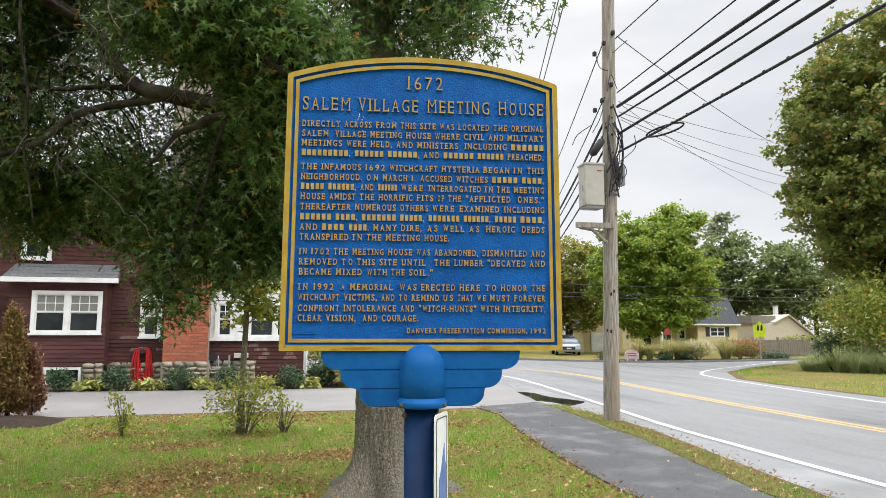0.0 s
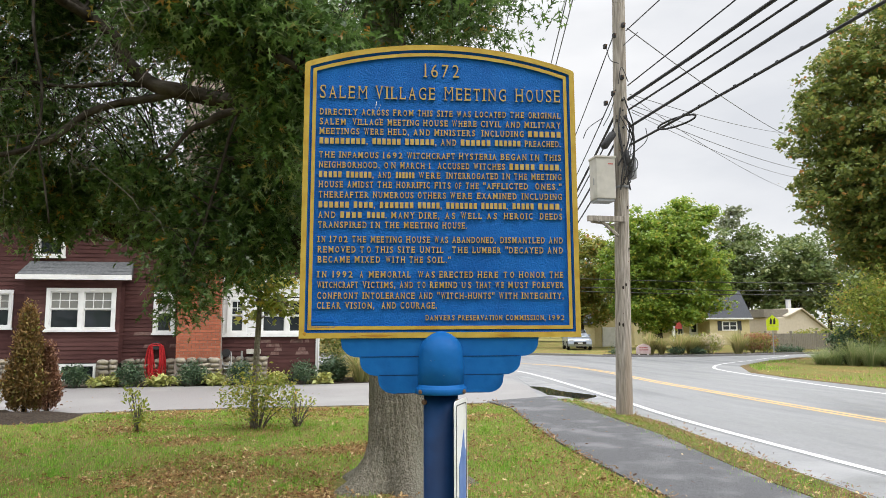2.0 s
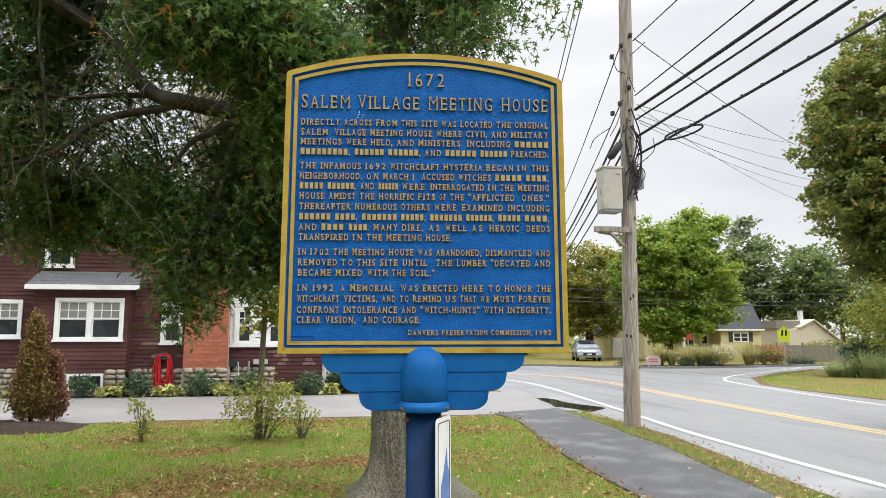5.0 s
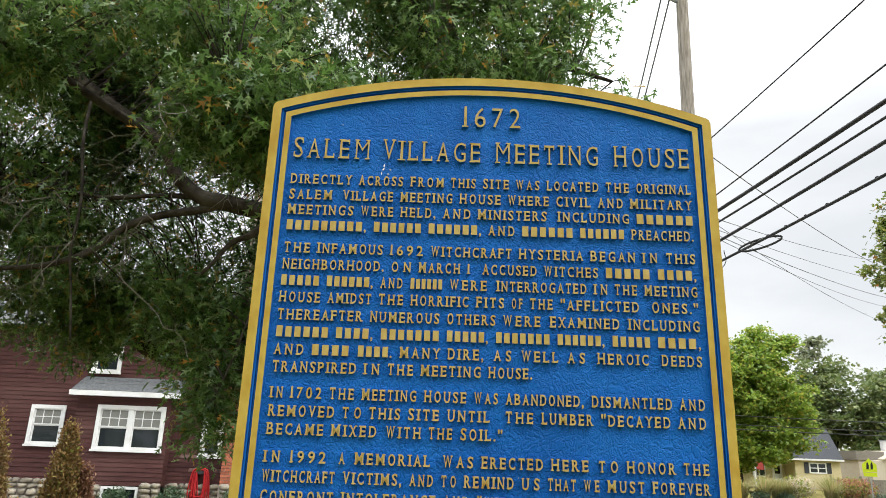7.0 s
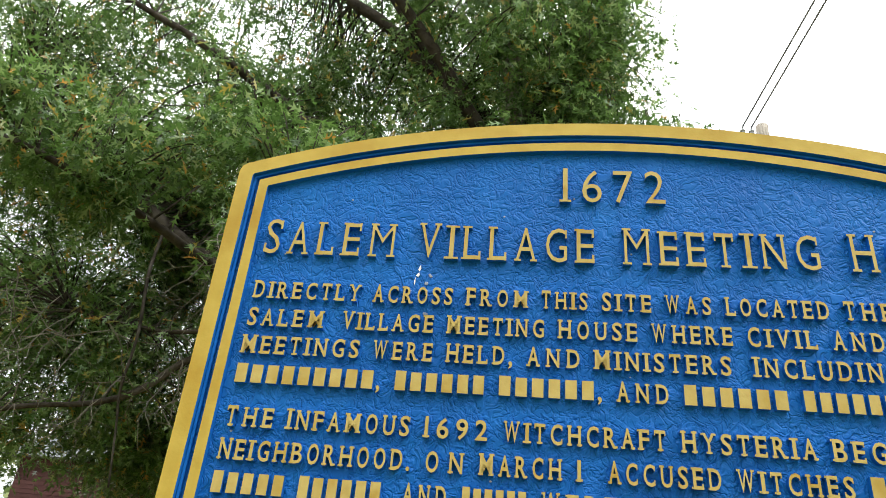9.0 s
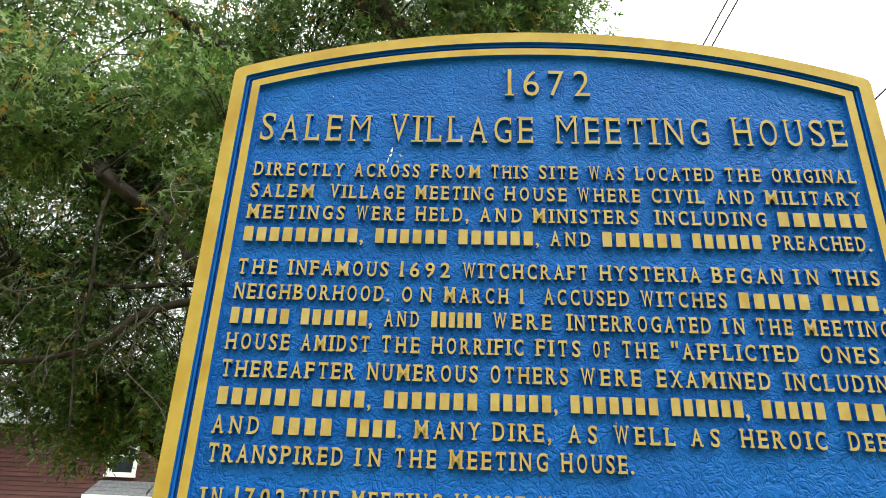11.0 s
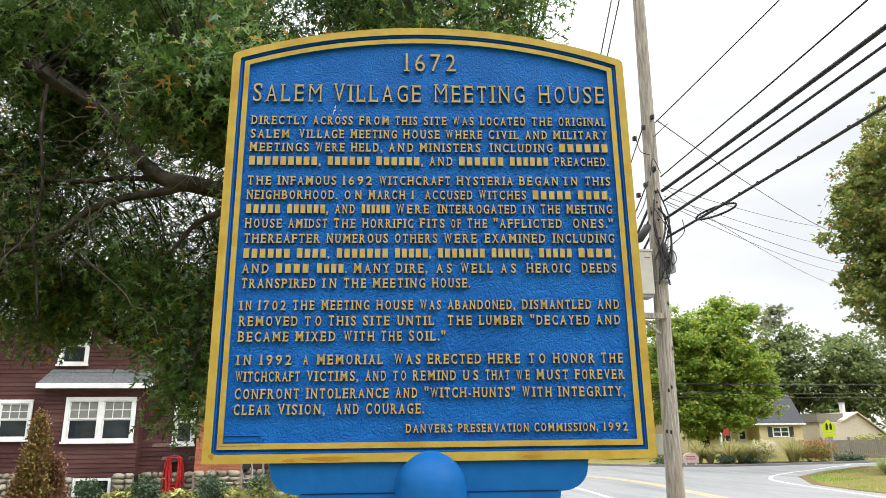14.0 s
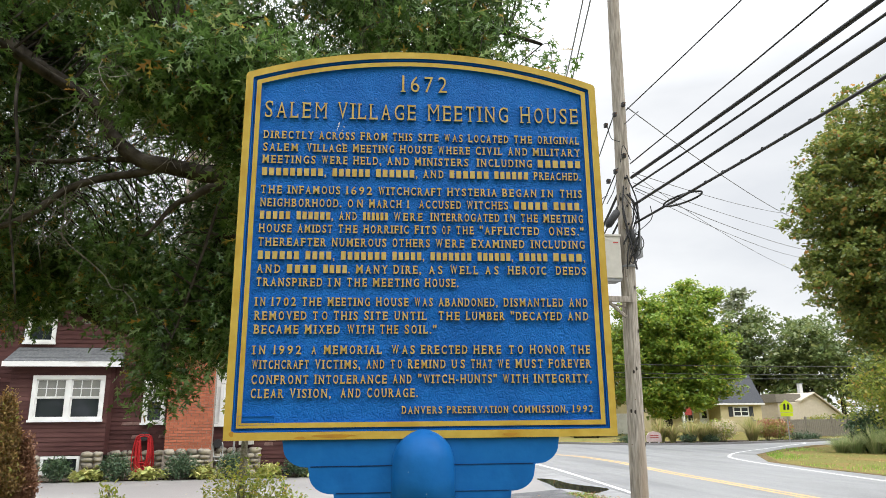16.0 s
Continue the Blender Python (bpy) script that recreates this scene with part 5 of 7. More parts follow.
BAY_Y, WALL_Y = 21.0, 21.42
bay_holes = [(-7.43, -5.615, 1.53, 2.74), (-7.02, -6.06, 0.17, 0.64)]
wall_holes = [(-4.70, -4.10, 1.43, 2.66), (-2.63, -2.08, 1.42, 2.52), (-1.72, -0.12, 1.42, 2.5), (-9.35, -8.43, 1.60, 2.70), (-7.95, -7.15, 3.62, 4.7), (-3.6, -2.9, 3.6, 4.7)]
part("wall_core", at_house(joined([box_mesh(-12, -9.35, WALL_Y, WALL_Y + 0.2, 0, 4.9), box_mesh(-8.43, -4.70, WALL_Y, WALL_Y + 0.2, 0, 3.6), box_mesh(-4.10, -2.63, WALL_Y, WALL_Y + 0.2, 0, 3.6), box_mesh(-2.08, -1.72, WALL_Y, WALL_Y + 0.2, 0, 3.6),
      box_mesh(-12, -0.02, WALL_Y, WALL_Y + 0.2, 4.7, 4.9), box_mesh(-9.35, -8.43, WALL_Y, WALL_Y + 0.2, 2.7, 4.9), box_mesh(-4.7, -4.1, WALL_Y, WALL_Y + 0.2, 2.66, 3.6), box_mesh(-2.63, -0.02, WALL_Y, WALL_Y + 0.2, 2.52, 3.6),
      box_mesh(-7.15, -3.6, WALL_Y, WALL_Y + 0.2, 3.6, 4.7), box_mesh(-2.9, -0.02, WALL_Y, WALL_Y + 0.2, 3.6, 4.7), box_mesh(-8.43, -7.95, WALL_Y, WALL_Y + 0.2, 3.6, 4.7), box_mesh(-4.7, -4.1, WALL_Y, WALL_Y + 0.2, 0, 1.43),
      box_mesh(-2.63, -2.08, WALL_Y, WALL_Y + 0.2, 0, 1.42), box_mesh(-1.72, -0.02, WALL_Y, WALL_Y + 0.2, 0, 1.42), box_mesh(-9.35, -8.43, WALL_Y, WALL_Y + 0.2, 0, 1.6)])), M_INNER, house)
part("side_wall", at_house(joined([box_mesh(-0.2, -0.02, WALL_Y + 0.2, 30, 0, 4.9), box_mesh(-12, -11.8, WALL_Y + 0.2, 30, 0, 4.9), box_mesh(-12, -0.02, 30, 30.2, 0, 4.9), box_mesh(-11.8, -0.2, WALL_Y + 0.2, 30, 2.9, 3.0)])), M_SIDING, house)
part("siding", at_house(lapped(-12, -0.02, 0.70, 4.9, WALL_Y, wall_holes + [(-2.77, -0.02, 1.36, 3.2)], jitter=0.002)), M_SIDING, house, "dark brown lapped shingle siding")
part("white_siding", at_house(lapped(-2.76, -0.02, 1.44, 3.2, WALL_Y - 0.002, wall_holes, 0.10, 0.012)), M_CLAP_WHITE, house, "white painted clapboard above a sill")
part("porch_sill", at_house(box_mesh(-2.76, 0.0, WALL_Y - 0.09, WALL_Y, 1.355, 1.435)), M_WHITE, house, "white painted sill board")
part("bay_siding", at_house(lapped(-8.0, -5.50, 0.66, 2.97, BAY_Y, bay_holes, jitter=0.002)), M_SIDING, house, "dark brown lapped shingles of the bay")
part("bay_core", at_house(joined([box_mesh(-8.0, -7.43, BAY_Y, WALL_Y, 0, 2.97), box_mesh(-5.615, -5.50, BAY_Y, WALL_Y - 0.003, 0, 2.97), box_mesh(-7.43, -5.615, BAY_Y, WALL_Y, 2.74, 2.97), box_mesh(-7.43, -5.615, BAY_Y, WALL_Y, 0.66, 1.53), box_mesh(-7.43, -7.02, BAY_Y, WALL_Y, 0, 0.66), box_mesh(-6.06, -5.615, BAY_Y, WALL_Y, 0, 0.66)])), M_SIDING, house)
bay_roof = part("bay_roof", at_house(([(-8.15, 20.78, 3.10), (-5.2, 20.78, 3.10), (-5.3, WALL_Y, 3.52), (-8.05, WALL_Y, 3.52), (-8.15, 20.78, 3.05), (-5.2, 20.78, 3.05), (-5.3, WALL_Y, 3.05), (-8.05, WALL_Y, 3.05)], [(0, 1, 2, 3), (4, 7, 6, 5), (0, 4, 5, 1), (1, 5, 6, 2), (3, 7, 4, 0)])), M_ROOF, house, "small grey shingled bay roof")
part("fascia", at_house(box_mesh(-8.17, -5.18, 20.74, 20.779, 2.965, 3.10)), M_WHITE, bay_roof, "white painted fascia board")
part("soffit", at_house(box_mesh(-8.12, -5.22, 20.78, 21.0, 2.97, 3.0)), M_WHITE, bay_roof)
for k in range(4):
    t0, t1 = k / 4, (k + 1) / 4
    part("shingle_course", at_house(([(-8.15 + 0.1 * t0, 20.77 + 0.64 * t0, 3.112 + 0.42 * t0), (-5.2 - 0.1 * t0, 20.77 + 0.64 * t0, 3.112 + 0.42 * t0), (-5.2 - 0.1 * t1, 20.77 + 0.64 * t1, 3.104 + 0.42 * t1), (-8.15 + 0.1 * t1, 20.77 + 0.64 * t1, 3.104 + 0.42 * t1)], [(0, 1, 2, 3)])), M_ROOF, bay_roof)
part("main_roof", at_house(([(-12.4, 21.0, 4.85), (0.4, 21.0, 4.85), (0.4, 25.8, 7.0), (-12.4, 25.8, 7.0), (0.4, 30.6, 4.85), (-12.4, 30.6, 4.85)], [(0, 1, 2, 3), (3, 2, 4, 5), (0, 3, 5), (1, 4, 2), (0, 5, 4, 1)])), M_ROOF, house, "grey asphalt shingle main roof")


def window(x0, x1, z0, z1, y, parent, lights=1, muntins=2, blind=True, trim=0.10):
    """A white double-hung window: casing, sashes, panes, glazing bars, blind."""
    win = part("window", at_house(joined([box_mesh(x0, x1, y - 0.05, y + 0.02, z1 - trim, z1), box_mesh(x0, x1, y - 0.06, y + 0.02, z0, z0 + trim * 0.9), box_mesh(x0, x0 + trim, y - 0.05, y + 0.02, z0 + trim * 0.9, z1 - trim), box_mesh(x1 - trim, x1, y - 0.05, y + 0.02, z0 + trim * 0.9, z1 - trim)])), M_WHITE, parent, "white painted double-hung window")
    part("sill", at_house(box_mesh(x0 - 0.03, x1 + 0.03, y - 0.085, y - 0.051, z0 - 0.012, z0 + 0.045)), M_WHITE, win)
    w = (x1 - x0 - 2 * trim - (lights - 1) * trim * 1.3) / lights
    for i in range(lights):
        a = x0 + trim + i * (w + trim * 1.3)
        b = a + w
        if i:
            part("mullion", at_house(box_mesh(a - trim * 1.3, a, y - 0.045, y + 0.02, z0 + trim * 0.9, z1 - trim)), M_WHITE, win)
        zm = (z0 + z1) / 2 + 0.02
        for c, d, yy in ((zm, z1 - trim, y + 0.005), (z0 + trim * 0.9, zm, y + 0.03)):
            s = 0.032
            part("sash", at_house(joined([box_mesh(a, b, yy - 0.015, yy + 0.015, c, c + s), box_mesh(a, b, yy - 0.015, yy + 0.015, d - s, d), box_mesh(a, a + s, yy - 0.015, yy + 0.015, c + s, d - s), box_mesh(b - s, b, yy - 0.015, yy + 0.015, c + s, d - s)])), M_WHITE, win)
            part("pane", at_house(box_mesh(a + s, b - s, yy - 0.003, yy + 0.003, c + s, d - s)), M_GLASS, win)
            if c == zm:
                for k in range(1, muntins + 1):
                    u = a + (b - a) * k / (muntins + 1)
                    part("muntin", at_house(box_mesh(u - 0.011, u + 0.011, yy - 0.014, yy - 0.004, c + s, d - s)), M_WHITE, win)
                part("muntin", at_house(box_mesh(a + s, b - s, yy - 0.0135, yy - 0.0045, (c + d) / 2 - 0.011, (c + d) / 2 + 0.011)), M_WHITE, win)
                if blind:
                    part("blind", at_house(box_mesh(a + s, b - s, yy - 0.0036, yy - 0.0031, c + s, d - s)), M_BLIND, win, "pale drawn blind behind the upper sash")
    return win


window(-7.43, -5.615, 1.53, 2.74, BAY_Y, house, 2)
window(-4.70, -4.10, 1.43, 2.66, WALL_Y, house, 1)
window(-2.63, -2.08, 1.42, 2.52, WALL_Y, house, 1, 1, False)
window(-9.35, -8.43, 1.60, 2.70, WALL_Y, house, 1)
window(-7.95, -7.15, 3.62, 4.70, WALL_Y, house, 1, 2, False)
window(-3.6, -2.9, 3.6, 4.7, WALL_Y, house, 1, 2, False)
window(-1.72, -0.12, 1.42, 2.5, WALL_Y, house, 2, 0, False, 0.09)
base_window = part("basement_window", at_house(joined([box_mesh(-7.02, -6.06, BAY_Y - 0.04, BAY_Y + 0.05, 0.57, 0.64), box_mesh(-7.02, -6.06, BAY_Y - 0.04, BAY_Y + 0.05, 0.17, 0.23), box_mesh(-7.02, -6.95, BAY_Y - 0.04, BAY_Y + 0.05, 0.23, 0.57), box_mesh(-6.13, -6.06, BAY_Y - 0.04, BAY_Y + 0.05, 0.23, 0.57)])), M_WHITE, house, "white framed basement window")
part("pane", at_house(box_mesh(-6.95, -6.13, BAY_Y + 0.01, BAY_Y + 0.016, 0.23, 0.57)), M_GLASS, base_window)
part("corner_board", at_house(box_mesh(-0.06, 0.0, WALL_Y - 0.03, WALL_Y + 0.05, 0.1, 1.35)), M_WHITE, house)
part("downspout", at_house(tube([(0.02, WALL_Y - 0.05, 5.4), (0.02, WALL_Y - 0.05, 0.25), (0.06, WALL_Y - 0.12, 0.12), (0.22, WALL_Y - 0.3, 0.08)], 0.035, 8)), M_WHITE, house, "white downspout")
for k in range(16):          # faded and bare patches on the shingles
    x = rng.uniform(-1.7, -0.1) if k < 9 else rng.uniform(-5.2, -2.1)
    z = 0.70 + 0.118 * (int(rng.integers(0, 5)) if k < 9 else int(rng.choice([1, 3, 6, 7])))
    if -4.1 < x < -2.6:
        x -= 1.2
    w = rng.uniform(0.12, 0.5)
    part("worn_patch", at_house(([(x, WALL_Y - 0.021, z + 0.006), (x + w, WALL_Y - 0.021, z + 0.006), (x + w * 0.92, WALL_Y - 0.010, z + 0.098), (x + 0.03, WALL_Y - 0.010, z + 0.098)], [(0, 1, 2, 3)])), M_SIDING_WORN, house, "faded patch of bare shingle")

# chimney of single bricks on a stone foot
chimney = part("chimney", at_house(box_mesh(-3.955, -2.765, 21.015, WALL_Y, 0.72, 9.4)), M_MORTAR, house, "red brick chimney")
bricks = []
for row in range(64):
    z = 0.725 + row * 0.0765
    x = -3.97 - (0.11 if row % 2 else 0.0)
    while x < -2.75:
        a, b = max(x, -3.97), min(x + 0.208, -2.75)
        if b - a > 0.03:
            o = 0.003 * rng.random()
            bricks.append(box_mesh(a + 0.004, b - 0.004, 21.0 - o, 21.06, z + 0.004, z + 0.0705))
        x += 0.2165
part("brickwork", at_house(joined(bricks)), M_BRICK, chimney, "red bricks with grey mortar joints", kind="stuff")


def stone_mesh(w, h, d, seed):
    bm = bmesh.new()
    bmesh.ops.create_icosphere(bm, subdivisions=2, radius=1)
    for v in bm.verts:
        c = v.co
        k = (abs(c.x) ** 4.5 + abs(c.y) ** 4.5 + abs(c.z) ** 4.5) ** (-1 / 4.5)
        c *= k * (1 + 0.30 * noise.noise(c * 1.3 + Vector((seed * 7.1, 0, 0))))
        v.co = Vector((c.x * w / 2, c.y * d / 2, c.z * h / 2))
    me = bpy.data.meshes.new("stone")
    bm.to_mesh(me)
    bm.free()
    me.materials.append(M_STONE)
    me.polygons.foreach_set("use_smooth", [True] * len(me.polygons))
    return me


foundation = part("foundation", at_house(joined([box_mesh(-12, -8.0, WALL_Y - 0.02, WALL_Y + 0.3, -0.1, 0.70), box_mesh(-8.0, -7.02, BAY_Y - 0.002, WALL_Y, -0.1, 0.66), box_mesh(-6.06, -5.5, BAY_Y - 0.002, WALL_Y, -0.1, 0.66), box_mesh(-7.02, -6.06, BAY_Y + 0.0, WALL_Y, -0.1, 0.17), box_mesh(-5.5, -1.45, WALL_Y - 0.02, WALL_Y + 0.3, -0.1, 0.70), box_mesh(-4.0, -2.72, 21.02, WALL_Y, -0.1, 0.72)])), M_MORTAR, house, "rubble fieldstone foundation")
part("skirt_siding", at_house(lapped(-1.45, -0.02, 0.12, 0.70, WALL_Y)), M_SIDING, house)
stones = [stone_mesh(0.34, 0.2, 0.16, k) for k in range(9)]
for x0, x1, y in ((-8.0, -7.02, BAY_Y), (-6.06, -5.5, BAY_Y), (-5.5, -3.98, WALL_Y), (-3.98, -2.74, 21.03), (-2.74, -1.45, WALL_Y), (-10.2, -8.0, WALL_Y)):
    z = 0.05
    while z < 0.66:
        h = rng.uniform(0.11, 0.18)
        x = x0 + 0.02 + 0.06 * rng.random()
        while x < x1 - 0.06:
            w = min(rng.uniform(0.15, 0.36), x1 - x)
            ob = new("stone", stones[int(rng.integers(0, 9))])
            ob.parent = foundation
            ob.matrix_local = Matrix.Translation((x + w / 2 + HX, y - 0.03 - HY, z + h / 2)) @ pose(0, 0, 0, 0, rng.normal() * 5, 0) @ Matrix.Diagonal((w * 0.96 / 0.34, 1.0, h * 0.98 / 0.2, 1))
            x += w
        z += h


def hose(x, y, z0, z1, width, mat, turns, label, r=0.014):
    """Loops of hose hung on a round holder on the wall."""
    t = thing("garden_hose", Matrix.Translation((x, y, 0)), label, "garden hose")
    part("holder", lathe([(0.11, 0), (0.11, 0.02), (0.05, 0.03), (0.05, 0.12), (0.12, 0.13), (0.12, 0.15)], 16), M_CABLE, t, "dark round hose holder", at=Matrix.Translation((0, 0.02, z1 - 0.10)) @ pose(0, 0, 0, 90, 0, 0))
    for k in range(turns):
        w, low = width * (0.20 + 0.30 * rng.random()), z0 + 0.35 * rng.random() ** 2
        lean, fall = 0.10 * rng.normal() * width, z1 - 0.05 * rng.random()
        pts = []
        for i in range(29):
            a = 2 * math.pi * i / 28
            side = math.copysign(abs(math.sin(a)) ** 0.45, math.sin(a))
            pts.append((w * side + lean * (1 - math.cos(a)) / 2, -0.05 - 0.012 * k * 0.6 - 0.03 * (1 - math.cos(a)) / 2, (fall + low) / 2 + (fall - low) / 2 * math.cos(a) - (0.0 if math.cos(a) < 0.8 else 0.05)))
        part("loop", tube(smooth_line(pts, 2), r, 6), mat, t, smooth=True)
    return t


hose(-4.56, WALL_Y - 0.02, 0.10, 1.22, 0.56, M_RED_HOSE, 12, "coiled red rubber hose hung on the house wall", 0.017)
hose(-2.62, WALL_Y - 0.02, 0.22, 1.0, 0.44, M_GREY_HOSE, 5, "pale grey hose coiled on the house wall", 0.014)
meter = tagged(part("utility_box", box(-2.05, -1.65, 21.25, 21.40, 0.86, 1.0, 0.01), M_BOX), "small pale utility box on the house wall", "utility box")
tagged(part("vent_pipe", tube([(-2.18, 21.28, 0.02), (-2.18, 21.28, 0.95)], 0.03, 8), M_GALV), "grey metal pipe beside the house wall", "pipe")


# ---- planting ----
def bush(name, x, y, r, h, mat, leaf, size, n, label, category, flat=0.3, stems=True, group="", spread=0.16, stem_mat=None):
    """A shrub: stems from the ground, leaves about their tips."""
    t = thing(name, Matrix.Translation((x, y, 0)), label, category, group=group)
    tips = in_ellipsoids([((0, 0, h * 0.55), (r, r, h * 0.45), n)])
    tips[:, 2] = np.maximum(tips[:, 2], 0.06)
    if stems:
        tubes = []
        for q in tips[:: max(1, n // 14)]:
            tubes.append(tube(smooth_line([(q[0] * 0.12, q[1] * 0.12, -0.03), (q[0] * 0.5, q[1] * 0.5, q[2] * 0.55), tuple(q)], 3), [0.012, 0.010, 0.009, 0.007, 0.006, 0.005, 0.004], 5, False))
        part("stem_work", joined(tubes), stem_mat or M_TWIG, t, kind="stuff")
    per = 14
    c = np.repeat(tips, per, axis=0) + rng.normal(size=(n * per, 3)) * spread * min(r, h)
    c[:, 2] = np.maximum(c[:, 2], 0.02)
    scatter("foliage", leaf, c, random_turns(len(c), flat), size * (0.6 + 0.8 * rng.random(len(c))), mat, t, kind="stuff")
    return t


for x, r, h in ((-6.45, 0.34, 0.62), (-5.02, 0.36, 0.66), (-3.42, 0.42, 0.68), (-2.12, 0.36, 0.64), (-0.42, 0.40, 0.62)):
    bush("foundation_shrub", x, 20.55, r, h, M_BLUEGREEN, OVAL_LEAF, 0.07, 110, "small dense bluish-green shrub by the foundation", "shrub", group="shrubs by the house")
for x, r in ((-7.3, 0.36), (-5.72, 0.40), (-4.22, 0.38), (-2.85, 0.36), (-1.2, 0.36), (0.05, 0.34)):
    bush("hosta", x, 20.66, r, 0.30, M_HOSTA, OVAL_LEAF, 0.16, 26, "low variegated yellow-green leafy plant in mulch", "plant", 0.9, False, "hostas by the house")
for x, y, r, h, m in ((1.0, 22.0, 0.55, 1.1, M_STRAWGRASS), (0.7, 22.4, 0.8, 1.9, M_MAPLE_DARK), (1.9, 22.6, 0.9, 1.8, M_MAPLE_DARK), (0.5, 21.3, 0.4, 0.7, M_BLUEGREEN)):
    if m is not M_STRAWGRASS:
        bush("corner_shrub", x, y, r, h, m, OVAL_LEAF, 0.10, 170, "dark green shrub at the house corner", "shrub")


def tuft(name, x, y, r, h, mat, n, label, category, group="", width=0.012, plume=None):
    """A tuft of arching blades."""
    t = thing(name, Matrix.Translation((x, y, 0)), label, category, group=group)
    vs, fs = [], []
    for k in range(n):
        a, lean = rng.uniform(0, 2 * math.pi), rng.random() ** 0.7
        d, w = Vector((math.cos(a), math.sin(a), 0)), width * (0.6 + 0.8 * rng.random())
        side = Vector((-d.y, d.x, 0)) * w
        hh = h * (0.6 + 0.5 * rng.random())
        foot = d * r * 0.25 * rng.random()
        i = len(vs)
        for s, q in ((1.0, 0.0), (0.9, 0.5), (0.5, 0.85)):
            c = foot + d * r * lean * q * q * 1.1 + Vector((0, 0, hh * q * (1 - 0.18 * lean * q)))
            vs += [c - side * s, c + side * s]
        vs.append(foot + d * r * lean * 1.35 + Vector((0, 0, hh * (1.0 - 0.35 * lean))))
        fs += [(i, i + 1, i + 3, i + 2), (i + 2, i + 3, i + 5, i + 4), (i + 4, i + 5, i + 6)]
    part("blades", (vs, fs), mat, t, kind="stuff")
    return t


tuft("ornamental_grass", 1.30, 21.1, 0.85, 1.25, M_STRAWGRASS, 320, "arching tuft of straw and green ornamental grass", "ornamental grass", width=0.014)


def conifer(x, y, h, r, label, mat, n=520):
    t = thing("conifer", Matrix.Translation((x, y, 0)), label, "conifer")
    part("trunk", tube([(0, 0, -0.05), (0.02, 0, h * 0.5), (0, 0, h * 0.95)], [0.045, 0.03, 0.008], 8), M_LIMB, t)
    u = 1 - np.sqrt(rng.random(n))
    a = rng.uniform(0, 2 * math.pi, n)
    zz = 0.16 + (h - 0.2) * u
    lobe = 1 + 0.18 * np.sin(3 * a + 5 * zz) * (1 - u)
    rad = r * lobe * np.minimum(1.0, 0.55 + u * 3.0) * (1 - u) ** 0.75 * (0.5 + 0.5 * rng.random(n) ** 0.5)
    tips = np.stack([rad * np.cos(a), rad * np.sin(a), zz], 1)
    c = np.repeat(tips, 22, axis=0) + rng.normal(size=(n * 22, 3)) * np.array((0.04, 0.04, 0.07))
    scatter("foliage", OVAL_LEAF, c, random_turns(len(c), 0.0, (0, 0, 1.2)), 0.06 * (0.6 + 0.8 * rng.random(len(c))), mat, t, kind="stuff")
    return t


conifer(-5.44, 14.6, 2.16, 0.39, "half-browned upright conifer standing in dark mulch", M_BROWNCONIFER, 760)
conifer(-6.62, 14.3, 2.3, 0.46, "half-browned upright conifer standing in dark mulch", M_BROWNCONIFER)
conifer(-5.10, 14.75, 1.35, 0.22, "small reddish-brown dying conifer in dark mulch", M_RUSTYCONIFER, 300)
bush("low_shrub", -6.15, 13.9, 0.45, 0.85, M_SHRUBLEAF, OVAL_LEAF, 0.07, 70, "sparse yellow-green shrub beside the conifers", "shrub")
bush("young_shrub", -2.72, 11.7, 0.27, 0.72, M_YELLOWLEAF, OVAL_LEAF, 0.075, 16, "sparse young shrub with yellow-green leaves on the lawn", "shrub", 0.3, True, "", 0.2)
bush("sapling_undergrowth", -0.90, 11.65, 0.52, 0.90, M_YELLOWLEAF, OVAL_LEAF, 0.058, 150, "loose green undergrowth round the sapling's foot", "shrub", 0.3, True, "", 0.22)
bush("sapling_undergrowth", -0.30, 11.8, 0.30, 0.66, M_SHRUBLEAF, OVAL_LEAF, 0.055, 24, "loose green undergrowth round the sapling's foot", "shrub", 0.3, True, "", 0.22)

sapling = thing("maple_sapling", Matrix.Translation((-0.98, 11.75, 0)), "slim maple sapling with yellow-green leaves", "tree")
part("trunk", tube(smooth_line([(0.0, 0, -0.05), (0.01, 0, 1.0), (0.04, 0, 2.0), (0.02, 0, 3.2)], 5), np.linspace(0.062, 0.03, 16), 10), M_BARK, sapling, smooth=True)
grow_crown(in_ellipsoids([((0.25, 0, 2.25), (0.62, 0.5, 0.55), 44), ((-0.15, 0.1, 2.75), (0.6, 0.5, 0.5), 34)]), [Vector((0.03, 0, z)) for z in (1.7, 2.0, 2.4, 2.8, 3.1)], CLUMP_LEAF, 0.13, 13, 0.12, sapling, M_YELLOWLEAF, M_TWIG, 0.006, 0.2, 0.6)


